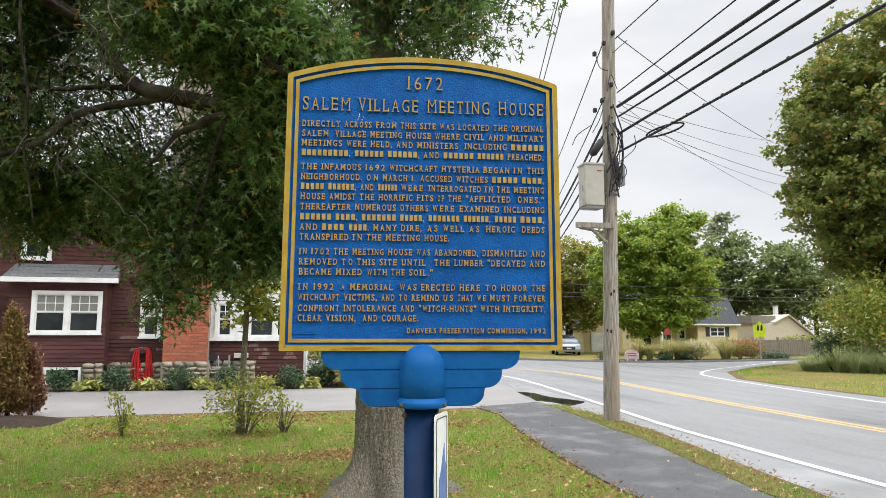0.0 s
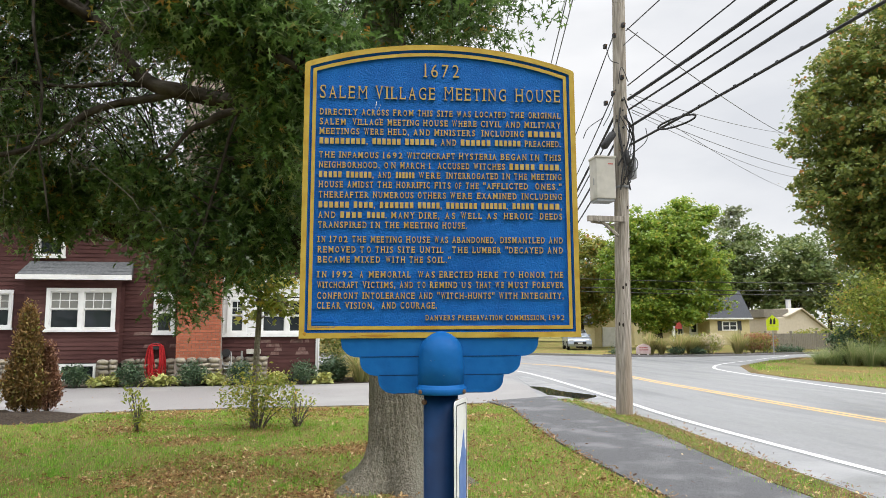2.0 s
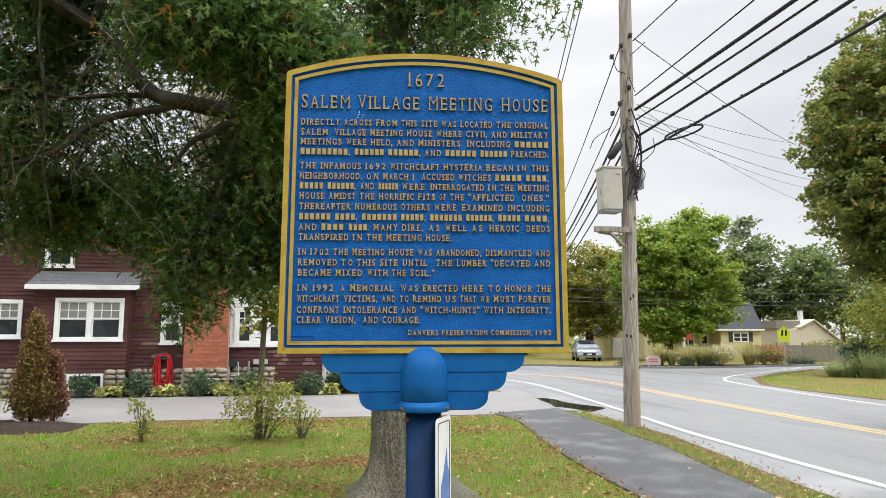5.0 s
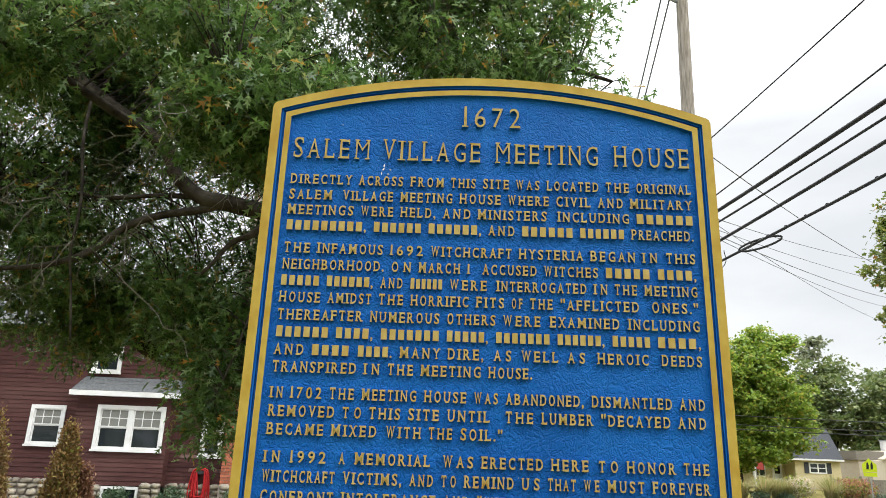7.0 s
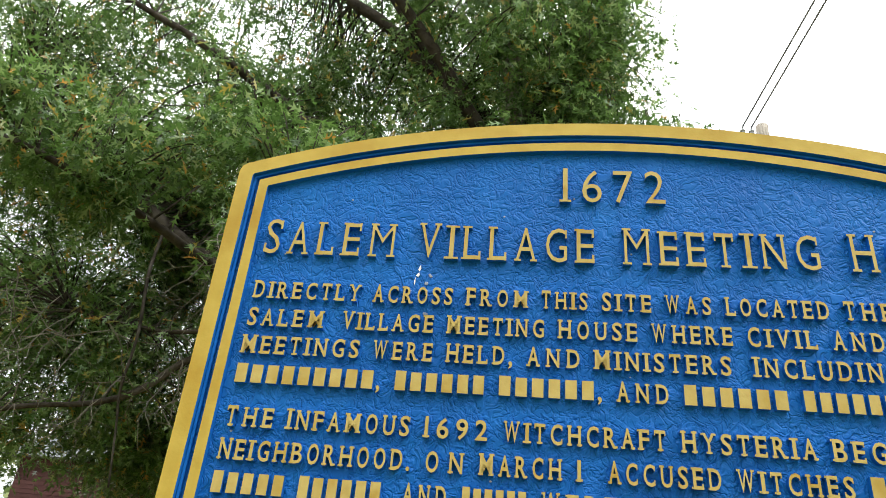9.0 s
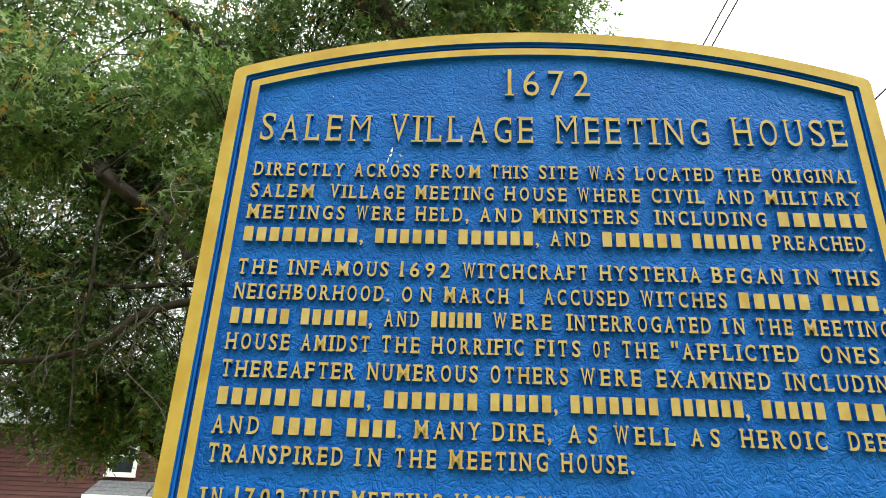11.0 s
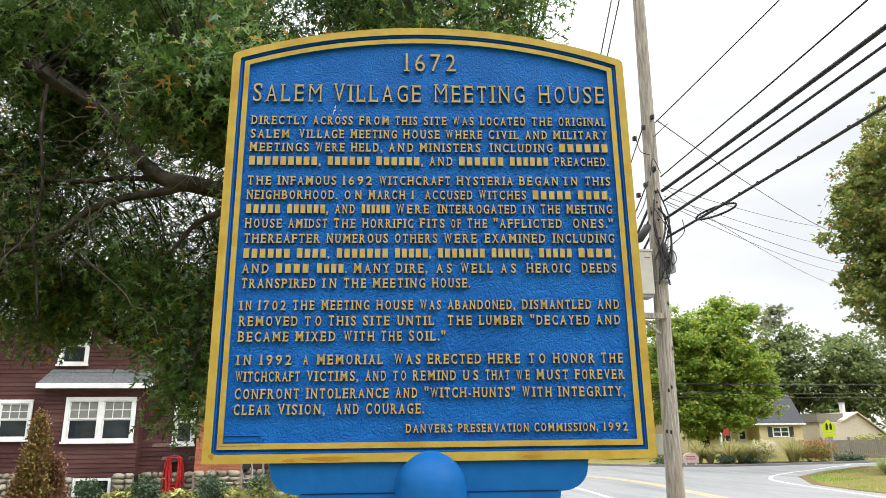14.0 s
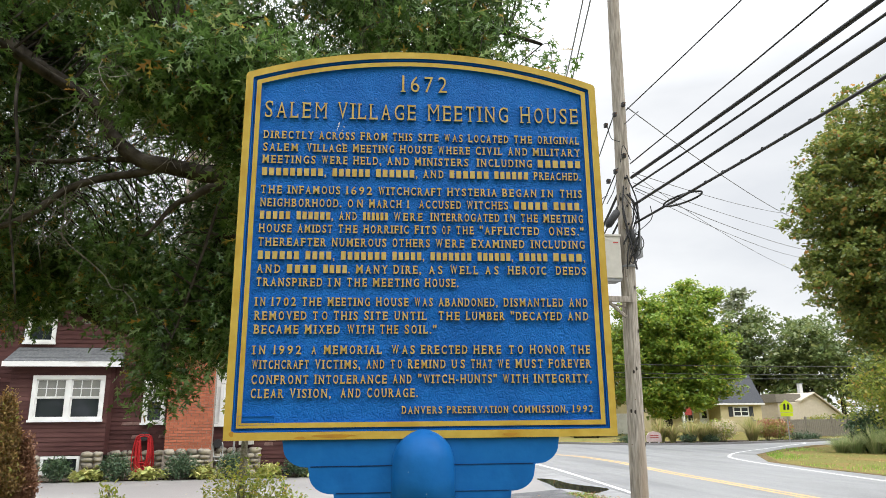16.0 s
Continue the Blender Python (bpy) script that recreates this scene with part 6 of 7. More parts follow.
def broad_tree(name, x, y, trunk_h, trunk_r, blobs, mat, leaf, per, spray, label, flat=0.5, group=""):
    """A broad-leaved tree: trunk, limbs into each mass of the crown, leaves in clumps."""
    t = thing(name, Matrix.Translation((x, y, 0)), label, "tree", group=group)
    part("trunk", tube(smooth_line([(0, 0, -0.1), (0.05, 0, trunk_h * 0.5), (0, 0.05, trunk_h)], 4), np.linspace(trunk_r * 1.25, trunk_r * 0.8, 9), 12), M_LIMB, t, smooth=True)
    nodes = [Vector((0, 0, trunk_h))]
    for c, r, n in blobs:
        p, mesh = limb([(0, 0, trunk_h * 0.85), (c[0] * 0.4, c[1] * 0.4, trunk_h * 0.5 + c[2] * 0.5), c], trunk_r * 0.5, trunk_r * 0.1, 4, 6, 0.15)
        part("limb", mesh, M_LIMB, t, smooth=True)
        nodes += p
    lobes = []
    for c, r, n in blobs:            # each mass breaks up into layered boughs
        k = max(5, n // 14)
        for q in in_ellipsoids([(c, np.array(r) * 0.84, k)], 0.45):
            size = (0.30 + 0.16 * rng.random()) * (r[0] + r[1]) / 2
            lobes.append((q, (size, size, size * 0.62), max(3, int(n * 1.15 / k))))
    tips = np.concatenate([in_ellipsoids(lobes, 0.45), in_ellipsoids([(c, np.array(r) * 0.93, n // 2) for c, r, n in blobs], 0.2)])
    n = len(tips)
    c = np.repeat(tips, per, axis=0) + rng.normal(size=(n * per, 3)) * spray * np.array((0.8, 0.8, 0.42))
    scatter("crown", CLUMP_LEAF, c, random_turns(len(c), flat), leaf * (0.6 + 0.8 * rng.random(len(c))), mat, t, kind="stuff")
    return t


broad_tree("maple_tree", 25.6, 50.0, 2.2, 0.33, [((1.2, 0, 6.8), (4.3, 3.4, 3.8), 430), ((3.9, 0, 6.0), (2.3, 2.3, 2.4), 170), ((-1.2, 0, 8.0), (2.8, 2.4, 2.9), 170), ((1.0, -0.5, 3.6), (4.3, 2.6, 1.6), 230), ((2.9, 0, 9.8), (2.2, 2, 2.2), 140), ((-2.4, 0, 6.2), (2.3, 2.2, 2.6), 150), ((-0.4, -0.8, 2.9), (3.6, 2.2, 1.1), 170)], M_MAPLE, 0.22, 34, 0.30, "broad green maple in the front yard across the road")
broad_tree("maple_tree", 21.3, 55.0, 2.8, 0.3, [((0, 0, 6.4), (3.2, 2.8, 4.0), 240), ((-2.0, 0, 5.2), (1.8, 1.6, 2.6), 90), ((0.5, -0.5, 3.2), (2.8, 2.0, 1.5), 110)], M_TURNING, 0.24, 30, 0.32, "maple turning yellow and russet beside the garage")
broad_tree("maple_tree", 26.7, 27.6, 3.0, 0.42, [((0.2, 0, 10.0), (5.4, 4.4, 6.2), 560), ((-2.6, -0.4, 7.4), (2.6, 2.5, 3.0), 240), ((-2.2, 0, 11.6), (2.9, 2.8, 3.6), 240), ((1.0, 0, 5.8), (4.6, 3.4, 2.2), 220), ((-0.2, 0, 15.2), (3.4, 3, 2.8), 200)], M_MAPLE_DARK, 0.19, 40, 0.24, "tall dark green maple on the far road corner")


# ---- across the road ----
for x, y, r, h, m, n in ((23.6, 26.0, 1.9, 4.0, M_SHRUBLEAF, 300), (26.2, 25.0, 2.0, 4.4, M_YELLOWLEAF, 260), (22.4, 26.6, 0.8, 1.5, M_BLUEGREEN, 90), (24.6, 22.8, 1.4, 1.8, M_BLUEGREEN, 170), (27.6, 24.0, 2.0, 3.6, M_SHRUBLEAF, 180)):
    bush("corner_thicket", x, y, r, h, m, OVAL_LEAF, 0.15, n * 2, "tangled green and yellowing bushes on the corner", "bush", 0.4, True, "bushes on the corner", 0.2)
for x, y, r, h in ((21.6, 26.5, 1.1, 0.9), (22.4, 25.4, 1.3, 1.15), (23.2, 24.4, 1.1, 1.0), (22.0, 25.9, 1.0, 1.3), (23.0, 25.9, 1.3, 1.5), (22.9, 24.9, 1.1, 0.9), (23.8, 25.0, 1.2, 1.3), (21.3, 26.9, 0.9, 0.7)):
    tuft("tall_grass", x, y, r, h, M_WILDGRASS, 430, "tall pale green wild grass at the bushes' foot", "grass", "tall grass on the corner", 0.008)
# garden strip with grasses and hydrangeas
GARDEN_Y = 38.6
for x, r, h in ((19.3, 0.75, 1.45), (21.0, 0.95, 1.45), (21.9, 0.9, 1.35), (22.5, 0.7, 1.2), (24.7, 0.9, 1.55), (19.9, 0.6, 1.1)):
    tuft("ornamental_grass", x, GARDEN_Y + 0.3 * rng.normal(), r, h, M_STRAWGRASS, 330, "arching tuft of straw and green ornamental grass", "ornamental grass", "garden grasses", 0.018)
for x, m, lab in ((23.2, M_BLOSSOM, "hydrangea bush with creamy white flower heads"), (26.1, M_RUSTFLOWER, "hydrangea bush with fading rusty flower heads"), (26.8, M_RUSTFLOWER, "hydrangea bush with fading rusty flower heads")):
    h = bush("hydrangea", x, GARDEN_Y + 0.2, 0.75, 1.2, M_SHRUBLEAF, OVAL_LEAF, 0.13, 60, lab, "hydrangea")
    c = in_ellipsoids([((0, -0.1, 0.75), (0.75, 0.7, 0.45), 60)], 0.85)
    c = np.repeat(c, 22, axis=0) + rng.normal(size=(60 * 22, 3)) * 0.07
    scatter("blossom_mass", OVAL_LEAF, c, random_turns(len(c)), 0.10 * np.ones(len(c)), m, h, kind="stuff")
for x, r, h in ((20.5, 0.5, 0.45), (22.0, 0.45, 0.4), (27.6, 0.6, 0.5), (28.3, 0.5, 0.4), (17.0, 0.55, 0.45)):
    bush("garden_shrub", x, GARDEN_Y - 0.6, r, h, M_BLUEGREEN, OVAL_LEAF, 0.10, 50, "low clipped green shrub in the garden strip", "shrub", group="low garden shrubs")
board = thing("yard_sign", Matrix.Translation((18.35, 37.6, 0)), "small pale pink rounded yard sign by the road", "sign")
part("board", prism([(x, z) for x, z in [(-0.42, 0.12), (0.42, 0.12), (0.44, 0.45), (0.3, 0.62), (0.0, 0.68), (-0.3, 0.60), (-0.44, 0.42)]], -0.04, 0.04), M_PINKSTONE, board)
for z in (0.32, 0.44):
    part("writing_bar", box(-0.26, 0.26, -0.046, -0.041, z, z + 0.045), M_REDTHING, board, "unreadable red writing as a bar")
part("leg", box(-0.3, -0.24, -0.03, 0.03, -0.05, 0.13), M_WHITE, board)
part("leg", box(0.24, 0.3, -0.03, 0.03, -0.05, 0.13), M_WHITE, board)

# crossing sign on the grassy corner
cross = thing("crossing_sign", Matrix.Translation((26.0, 36.7, 0)) @ pose(0, 0, 0, 0, 0, -30), "fluorescent yellow pentagonal road sign on a steel post", "road sign")
pent = [(-0.33, 1.64), (0.33, 1.64), (0.33, 2.02), (0.0, 2.33), (-0.33, 2.02)]
face = part("sign_face", prism(pent, -0.012, 0.0), M_YELLOWSIGN, cross, "fluorescent yellow-green pentagon")
for dx in (-0.09, 0.10):
    part("plain_mark", prism([(dx - 0.06, 1.78), (dx + 0.05, 1.78), (dx + 0.07, 2.0), (dx + 0.02, 2.16), (dx - 0.04, 2.05)], -0.018, -0.013), M_BLACK_PRINT, face, "plain dark shape")
part("plaque", prism([(-0.31, 1.42), (0.31, 1.42), (0.31, 1.62), (-0.31, 1.62)], -0.012, 0.0), M_YELLOWSIGN, cross, "small yellow plaque")
part("post", box(-0.03, 0.03, 0.001, 0.04, -0.1, 2.3, 0.004), M_GALV, cross)


def far_window(x0, x1, z0, z1, y, ox, oy, parent, shutters=False):
    w = part("window", ([(x - ox, yy - oy, z) for x, yy, z in joined([box_mesh(x0, x1, y - 0.05, y, z1 - 0.1, z1), box_mesh(x0, x1, y - 0.05, y, z0, z0 + 0.1), box_mesh(x0, x0 + 0.1, y - 0.05, y, z0 + 0.1, z1 - 0.1), box_mesh(x1 - 0.1, x1, y - 0.05, y, z0 + 0.1, z1 - 0.1), box_mesh((x0 + x1) / 2 - 0.05, (x0 + x1) / 2 + 0.05, y - 0.05, y, z0 + 0.1, z1 - 0.1), box_mesh(x0 + 0.1, x1 - 0.1, y - 0.045, y, (z0 + z1) / 2 - 0.03, (z0 + z1) / 2 + 0.03)])[0]],
             joined([box_mesh(0, 1, 0, 1, 0, 1)] * 6)[1]), M_WHITE, parent, "white framed window")
    part("pane", ([(x - ox, yy - oy, z) for x, yy, z in box_mesh(x0 + 0.1, x1 - 0.1, y - 0.02, y - 0.005, z0 + 0.1, z1 - 0.1)[0]], box_mesh(0, 1, 0, 1, 0, 1)[1]), M_GLASS, w)
    if shutters:
        for a in (x0 - 0.45, x1 + 0.05):
            part("shutter", ([(x - ox, yy - oy, z) for x, yy, z in box_mesh(a, a + 0.4, y - 0.04, y, z0, z1)[0]], box_mesh(0, 1, 0, 1, 0, 1)[1]), M_SHUTTER, w, "dark shutter")
    return w


def shifted(mesh, ox, oy):
    return [(x - ox, y - oy, z) for x, y, z in mesh[0]], mesh[1]


CX, CY = 35.0, 62.0
cottage = thing("cream_cottage", Matrix.Translation((CX, CY, 0)), "small cream-sided cottage with a dark shingled roof", "house")
part("wall", shifted(joined([box_mesh(36.0, 40.1, 60.0, 66.0, 0, 2.52), box_mesh(30.0, 36.0, 61.6, 66.0, 0, 2.52)]), CX, CY), M_CREAM, cottage)
part("siding", shifted(lapped(36.0, 40.1, 0.1, 2.5, 60.0, [(37.2, 38.85, 1.3, 2.3)], 0.13, 0.014), CX, CY), M_CREAM, cottage, "cream lapped siding")
part("roof", shifted(([(30.0, 59.7, 2.45), (40.3, 59.7, 2.45), (41.2, 63.0, 5.2), (30.2, 63.0, 5.2), (40.3, 66.3, 2.45), (30.0, 66.3, 2.45)], [(0, 1, 2, 3), (3, 2, 4, 5), (0, 3, 5), (1, 4, 2), (0, 5, 4, 1)]), CX, CY), M_ROOF_DARK, cottage, "dark asphalt shingle roof")
part("eave_board", shifted(box_mesh(30.0, 40.3, 59.66, 59.70, 2.38, 2.52), CX, CY), M_WHITE, cottage)
part("gable", shifted(([(40.1, 60, 2.5), (40.1, 66, 2.5), (40.9, 63, 5.0)], [(0, 1, 2)]), CX, CY), M_CREAM, cottage)
far_window(37.25, 38.8, 1.33, 2.22, 60.0, CX, CY, cottage, True)
far_window(33.0, 34.2, 0.9, 2.2, 61.6, CX, CY, cottage)
porch_door = part("door", shifted(box_mesh(34.8, 35.7, 61.54, 61.6, 0.2, 2.25), CX, CY), M_WHITE, cottage, "white entrance door")
part("pane", shifted(box_mesh(35.0, 35.5, 61.53, 61.539, 1.2, 2.0), CX, CY), M_GLASS, porch_door)
part("porch_post", shifted(box_mesh(32.2, 32.35, 59.8, 59.95, 0.0, 2.42), CX, CY), M_WHITE, cottage)
tagged(part("flag_banner", box(30.9, 31.5, 57.0, 57.06, 1.5, 2.4, 0.01), M_REDTHING), "dull red banner on a pole in the yard", "banner")
tagged(part("banner_pole", tube([(30.88, 57.03, -0.05), (30.88, 57.03, 2.45)], 0.03, 6), M_GALV), "thin banner pole in the yard", "pole")
part("chimney_stack", shifted(box_mesh(34.0, 34.6, 63.2, 63.8, 4.6, 5.9), CX, CY), M_BRICK, cottage)

GX, GY = 24.6, 58.0
garage = thing("garage", Matrix.Translation((GX, GY, 0)), "small cream garage with a white overhead door", "garage")
part("wall", shifted(([(23.2, 56.5, 0), (26.8, 56.5, 0), (26.8, 56.5, 2.1), (25.0, 56.5, 3.1), (23.2, 56.5, 2.1), (23.2, 61, 0), (26.8, 61, 0), (26.8, 61, 2.1), (25.0, 61, 3.1), (23.2, 61, 2.1)], [(0, 1, 2, 3, 4), (9, 8, 7, 6, 5), (0, 4, 9, 5), (1, 6, 7, 2)]), GX, GY), M_CREAM, garage)
part("roof", shifted(joined([([(23.0, 56.46, 1.98), (25.0, 56.46, 3.16), (25.0, 61.2, 3.16), (23.0, 61.2, 1.98), (23.0, 56.46, 1.9), (25.0, 56.46, 3.08), (25.0, 61.2, 3.08), (23.0, 61.2, 1.9)], [(0, 1, 2, 3), (4, 7, 6, 5), (0, 4, 5, 1), (0, 3, 7, 4)]), ([(27.0, 56.46, 1.98), (25.0, 56.46, 3.16), (25.0, 61.2, 3.16), (27.0, 61.2, 1.98), (27.0, 56.46, 1.9), (25.0, 56.46, 3.08), (25.0, 61.2, 3.08), (27.0, 61.2, 1.9)], [(3, 2, 1, 0), (5, 6, 7, 4), (1, 5, 4, 0), (4, 7, 3, 0)])]), GX, GY), M_ROOF_DARK, garage)
gdoor = part("garage_door", shifted(box_mesh(23.86, 25.9, 56.44, 56.5, 0.02, 1.68), GX, GY), M_WHITE, garage, "white panelled overhead door")
for k in range(4):
    part("door_panel", shifted(box_mesh(23.92, 25.84, 56.415, 56.439, 0.06 + k * 0.405, 0.42 + k * 0.405), GX, GY), M_WHITE, gdoor)

TX, TY = 46.0, 64.0
tan = thing("tan_house", Matrix.Translation((TX, TY, 0)), "low tan house behind a grey wooden fence", "house")
outline = [(44.4, 0.0), (51.6, 0.0), (51.6, 0.3), (50.3, 1.0), (47.1, 3.34), (45.6, 2.66), (44.4, 2.55)]
part("wall", ([(x - TX, y - TY, z) for y in (62, 70) for x, z in outline], [tuple(range(7)), tuple(range(13, 6, -1))] + [(i, i + 7, (i + 1) % 7 + 7, (i + 1) % 7) for i in range(7)]), M_TAN, tan, "plain tan gable wall")
for a, b in (((45.5, 2.64), (47.12, 3.40)), ((47.12, 3.40), (51.7, 0.06))):          # thin roof slabs on the slopes
    part("roof", ([(x - TX, y - TY, z + dz) for dz in (0.02, 0.14) for (x, z), y in ((a, 61.75), (b, 61.75), (b, 70.2), (a, 70.2))], [(0, 3, 2, 1), (4, 5, 6, 7), (0, 1, 5, 4), (1, 2, 6, 5), (2, 3, 7, 6), (3, 0, 4, 7)]), M_TAN, tan, "pale roof edge")
part("chimney_stack", shifted(box_mesh(47.25, 47.58, 64.0, 64.4, 3.0, 4.4), TX, TY), M_PLATE, tan, "short pale chimney")
part("chimney_cap", shifted(box_mesh(47.2, 47.63, 63.95, 64.45, 4.4, 4.5), TX, TY), M_GREYBOX, tan)
part("side_roof", shifted(box_mesh(43.5, 46.2, 62.6, 66.0, 2.62, 3.42), TX, TY), M_FENCE, tan, "low brown-grey roof storey")
part("side_wall", shifted(box_mesh(43.7, 44.38, 62.7, 66.0, 0.0, 2.6), TX, TY), M_TAN, tan)

fence = thing("fence", Matrix.Translation((33.0, 44.6, 0)), "weathered grey wooden board fence", "fence")
for k in range(8):
    part("post", box(-4.0 + 2.0 * k - 0.06, -4.0 + 2.0 * k + 0.06, -0.06, 0.06, -0.1, 1.35, 0.008), M_FENCE, fence)
for k in range(7):
    x = -4.0 + 2.0 * k
    for z in (0.2, 0.6, 1.05):
        part("rail", box(x + 0.06, x + 1.94, -0.025, 0.025, z, z + 0.09, 0.004), M_FENCE, fence)
    for j in range(13):
        part("board", box(x + 0.09 + j * 0.143, x + 0.21 + j * 0.143, -0.052, -0.027, 0.06, 1.16 + 0.02 * rng.random()), M_FENCE, fence)

for x, h in ((34.6, 1.35), (35.7, 1.5), (36.9, 1.45)):
    bush("garden_hedge", x, 46.0, 0.75, h, M_YELLOWLEAF, OVAL_LEAF, 0.13, 90, "bright green hedge bush behind the wooden fence", "hedge", 0.4, True, "hedge behind the fence")

# the parked car
car = thing("parked_car", Matrix.Translation((19.3, 50.6, 0.0)) @ pose(0, 0, 0, 0, 0, -104), "parked silver-blue hatchback on a driveway", "car")
profile = [(-2.1, 0.32), (-2.14, 0.62), (-2.05, 0.90), (-1.85, 1.02), (-1.55, 1.36), (-1.0, 1.50), (0.1, 1.50), (0.75, 1.22), (1.15, 0.98), (1.85, 0.84), (2.1, 0.68), (2.16, 0.45), (2.12, 0.28)]


def car_body():
    vs, fs = [], []
    n = len(profile)
    rows = [(-0.86, 0.94), (-0.80, 1.0), (0.80, 1.0), (0.86, 0.94)]
    for y, s in rows:
        for x, z in profile:
            tuck = 0.80 if z > 1.05 else 1.0
            vs.append((x * (0.985 if s < 1 else 1.0), y * tuck, 0.28 + (z - 0.28) * s))
    for r in range(3):
        fs += [(r * n + i, r * n + i + 1, (r + 1) * n + i + 1, (r + 1) * n + i) for i in range(n - 1)]
        fs.append((r * n + n - 1, r * n, (r + 1) * n, (r + 1) * n + n - 1))
    fs += [tuple(range(n))[::-1], tuple(3 * n + i for i in range(n))]
    return vs, fs


body = part("body", car_body(), M_CARPAINT, car, "silver-blue painted body")
part("windscreen", ([(0.72, -0.60, 1.25), (0.72, 0.60, 1.25), (0.16, 0.56, 1.485), (0.16, -0.56, 1.485)], [(0, 1, 2, 3)]), M_CARGLASS, body, at=Matrix.Translation((0.035, 0, 0.03)))
for s in (-1, 1):
    part("side_window", ([(0.55, s * 0.700, 1.10), (-1.5, s * 0.705, 1.12), (-1.15, s * 0.695, 1.42), (0.0, s * 0.695, 1.43)], [(0, 1, 2, 3)]), M_CARGLASS, body)
    part("headlight", box(1.86, 2.10, s * 0.62 - 0.16, s * 0.62 + 0.16, 0.62, 0.78, 0.03), M_LAMPGLASS, body, "clear headlight")
    part("mirror", box(0.45, 0.62, s * 0.86 - 0.1, s * 0.86 + 0.1, 1.0, 1.13, 0.03), M_CARPAINT, body)
part("grille", box(2.05, 2.165, -0.45, 0.45, 0.42, 0.62, 0.02), M_BLACK_PRINT, body, "dark front grille")
part("plain_plate", box(2.16, 2.18, -0.17, 0.17, 0.46, 0.56, 0.004), M_PLATE, body, "plain licence plate")
for x in (-1.32, 1.33):
    for s in (-1, 1):
        wheel = part("wheel", lathe([(0.20, -0.09), (0.30, -0.10), (0.325, -0.06), (0.325, 0.06), (0.30, 0.10), (0.20, 0.09)], 24), M_TYRE, car, "black tyre", at=Matrix.Translation((x, s * 0.80, 0.325)) @ pose(0, 0, 0, 90, 0, 0))
        part("rim", lathe([(0.20, -0.095), (0.17, -0.10), (0.05, -0.102), (0.05, 0.102), (0.17, 0.10), (0.20, 0.095)], 12), M_RIM, wheel)

# kerb along the far garden
kerb_p = smooth_line([(-14, 48.1, 0), (4, 43.6, 0), (12.9, 40.1, 0), (15.7, 36.7, 0), (20.5, 35.5, 0), (28, 37.3, 0), (60, 46.1, 0)], 6)
kv, kf = [], []
for i, q in enumerate(kerb_p):
    d = (kerb_p[min(i + 1, len(kerb_p) - 1)] - kerb_p[max(i - 1, 0)]).normalized()
    s = Vector((-d.y, d.x, 0)) * 0.18
    kv += [q + Vector((0, 0, -0.05)), q + Vector((0, 0, 0.12)), q + s + Vector((0, 0, 0.12)), q + s + Vector((0, 0, -0.05))]
    if i:
        b, a = 4 * i, 4 * i - 4
        kf += [(a, b, b + 1, a + 1), (a + 1, b + 1, b + 2, a + 2), (a + 2, b + 2, b + 3, a + 3)]
tagged(part("kerb", (kv, kf), M_DRIVE), "grey kerb along the far garden", "kerb", kind="structure")
sheet("mulch_bed", [(15.9, 36.95), (20.5, 35.75), (28, 37.55), (33, 39), (33, 41), (24, 40.6), (17, 40.2)], 0.03, M_MULCH, "dark garden bed across the road", "mulch bed")

# ---- distant woods ----
far_spots = [(40.0, 76, 16.0, 3.6, 0), (51.0, 79, 15.0, 2.9, 2), (50.5, 76, 14.0, 4.2, 1), (54.0, 72, 11.5, 4.6, 1), (60.0, 74, 13, 5, 1), (66, 70, 14, 5, 1), (32.0, 80, 11, 5, 0), (25.5, 84, 12, 5, 0), (18.0, 78, 11.5, 5.5, 0), (12.0, 74, 11, 5, 1), (60.0, 66, 9, 3.4, 1), (62, 56, 11, 4.5, 1), (58, 48, 9, 4.0, 1), (40, 34, 11, 4, 1), (38, 24, 14, 5, 1), (40, 12, 13, 5, 0),
             (4, 70, 12, 6, 0), (-6, 66, 13, 6, 1), (-16, 60, 14, 6, 0), (-24, 52, 13, 6, 1), (-30, 40, 14, 6, 0), (-32, 26, 13, 6, 1), (16, 66, 9, 3.0, 0), (13.5, 60, 7, 2.6, 0), (19.5, 68, 10.5, 3.2, 1), (-26, 8, 12, 6, 0), (-20, -14, 13, 6, 1), (0, -30, 13, 7, 0), (24, -26, 13, 7, 1), (38, -6, 13, 6, 0)]
for x, y, h, r, k in far_spots:
    m = (M_FARLEAF, M_FARLEAF, M_GREYLEAF)[k]
    h *= 1.18 if x > 48 and y > 60 else 1.0
    if k == 2:
        blobs = [((0, 0, h * 0.45), (r, r, h * 0.3), 90), ((0, 0, h * 0.75), (r * 0.65, r * 0.65, h * 0.25), 70)]
    else:
        blobs = [((0, 0, h * 0.58), (r, r * 0.8, h * 0.38), 130), ((r * 0.5, 0, h * 0.4), (r * 0.7, r * 0.6, h * 0.3), 60), ((-r * 0.5, 0, h * 0.45), (r * 0.7, r * 0.6, h * 0.3), 60)]
    broad_tree("distant_tree", x, y, h * 0.25, 0.25, blobs, m, 0.42, 18, 0.5, "distant leafy tree behind the houses", 0.5, "distant trees")

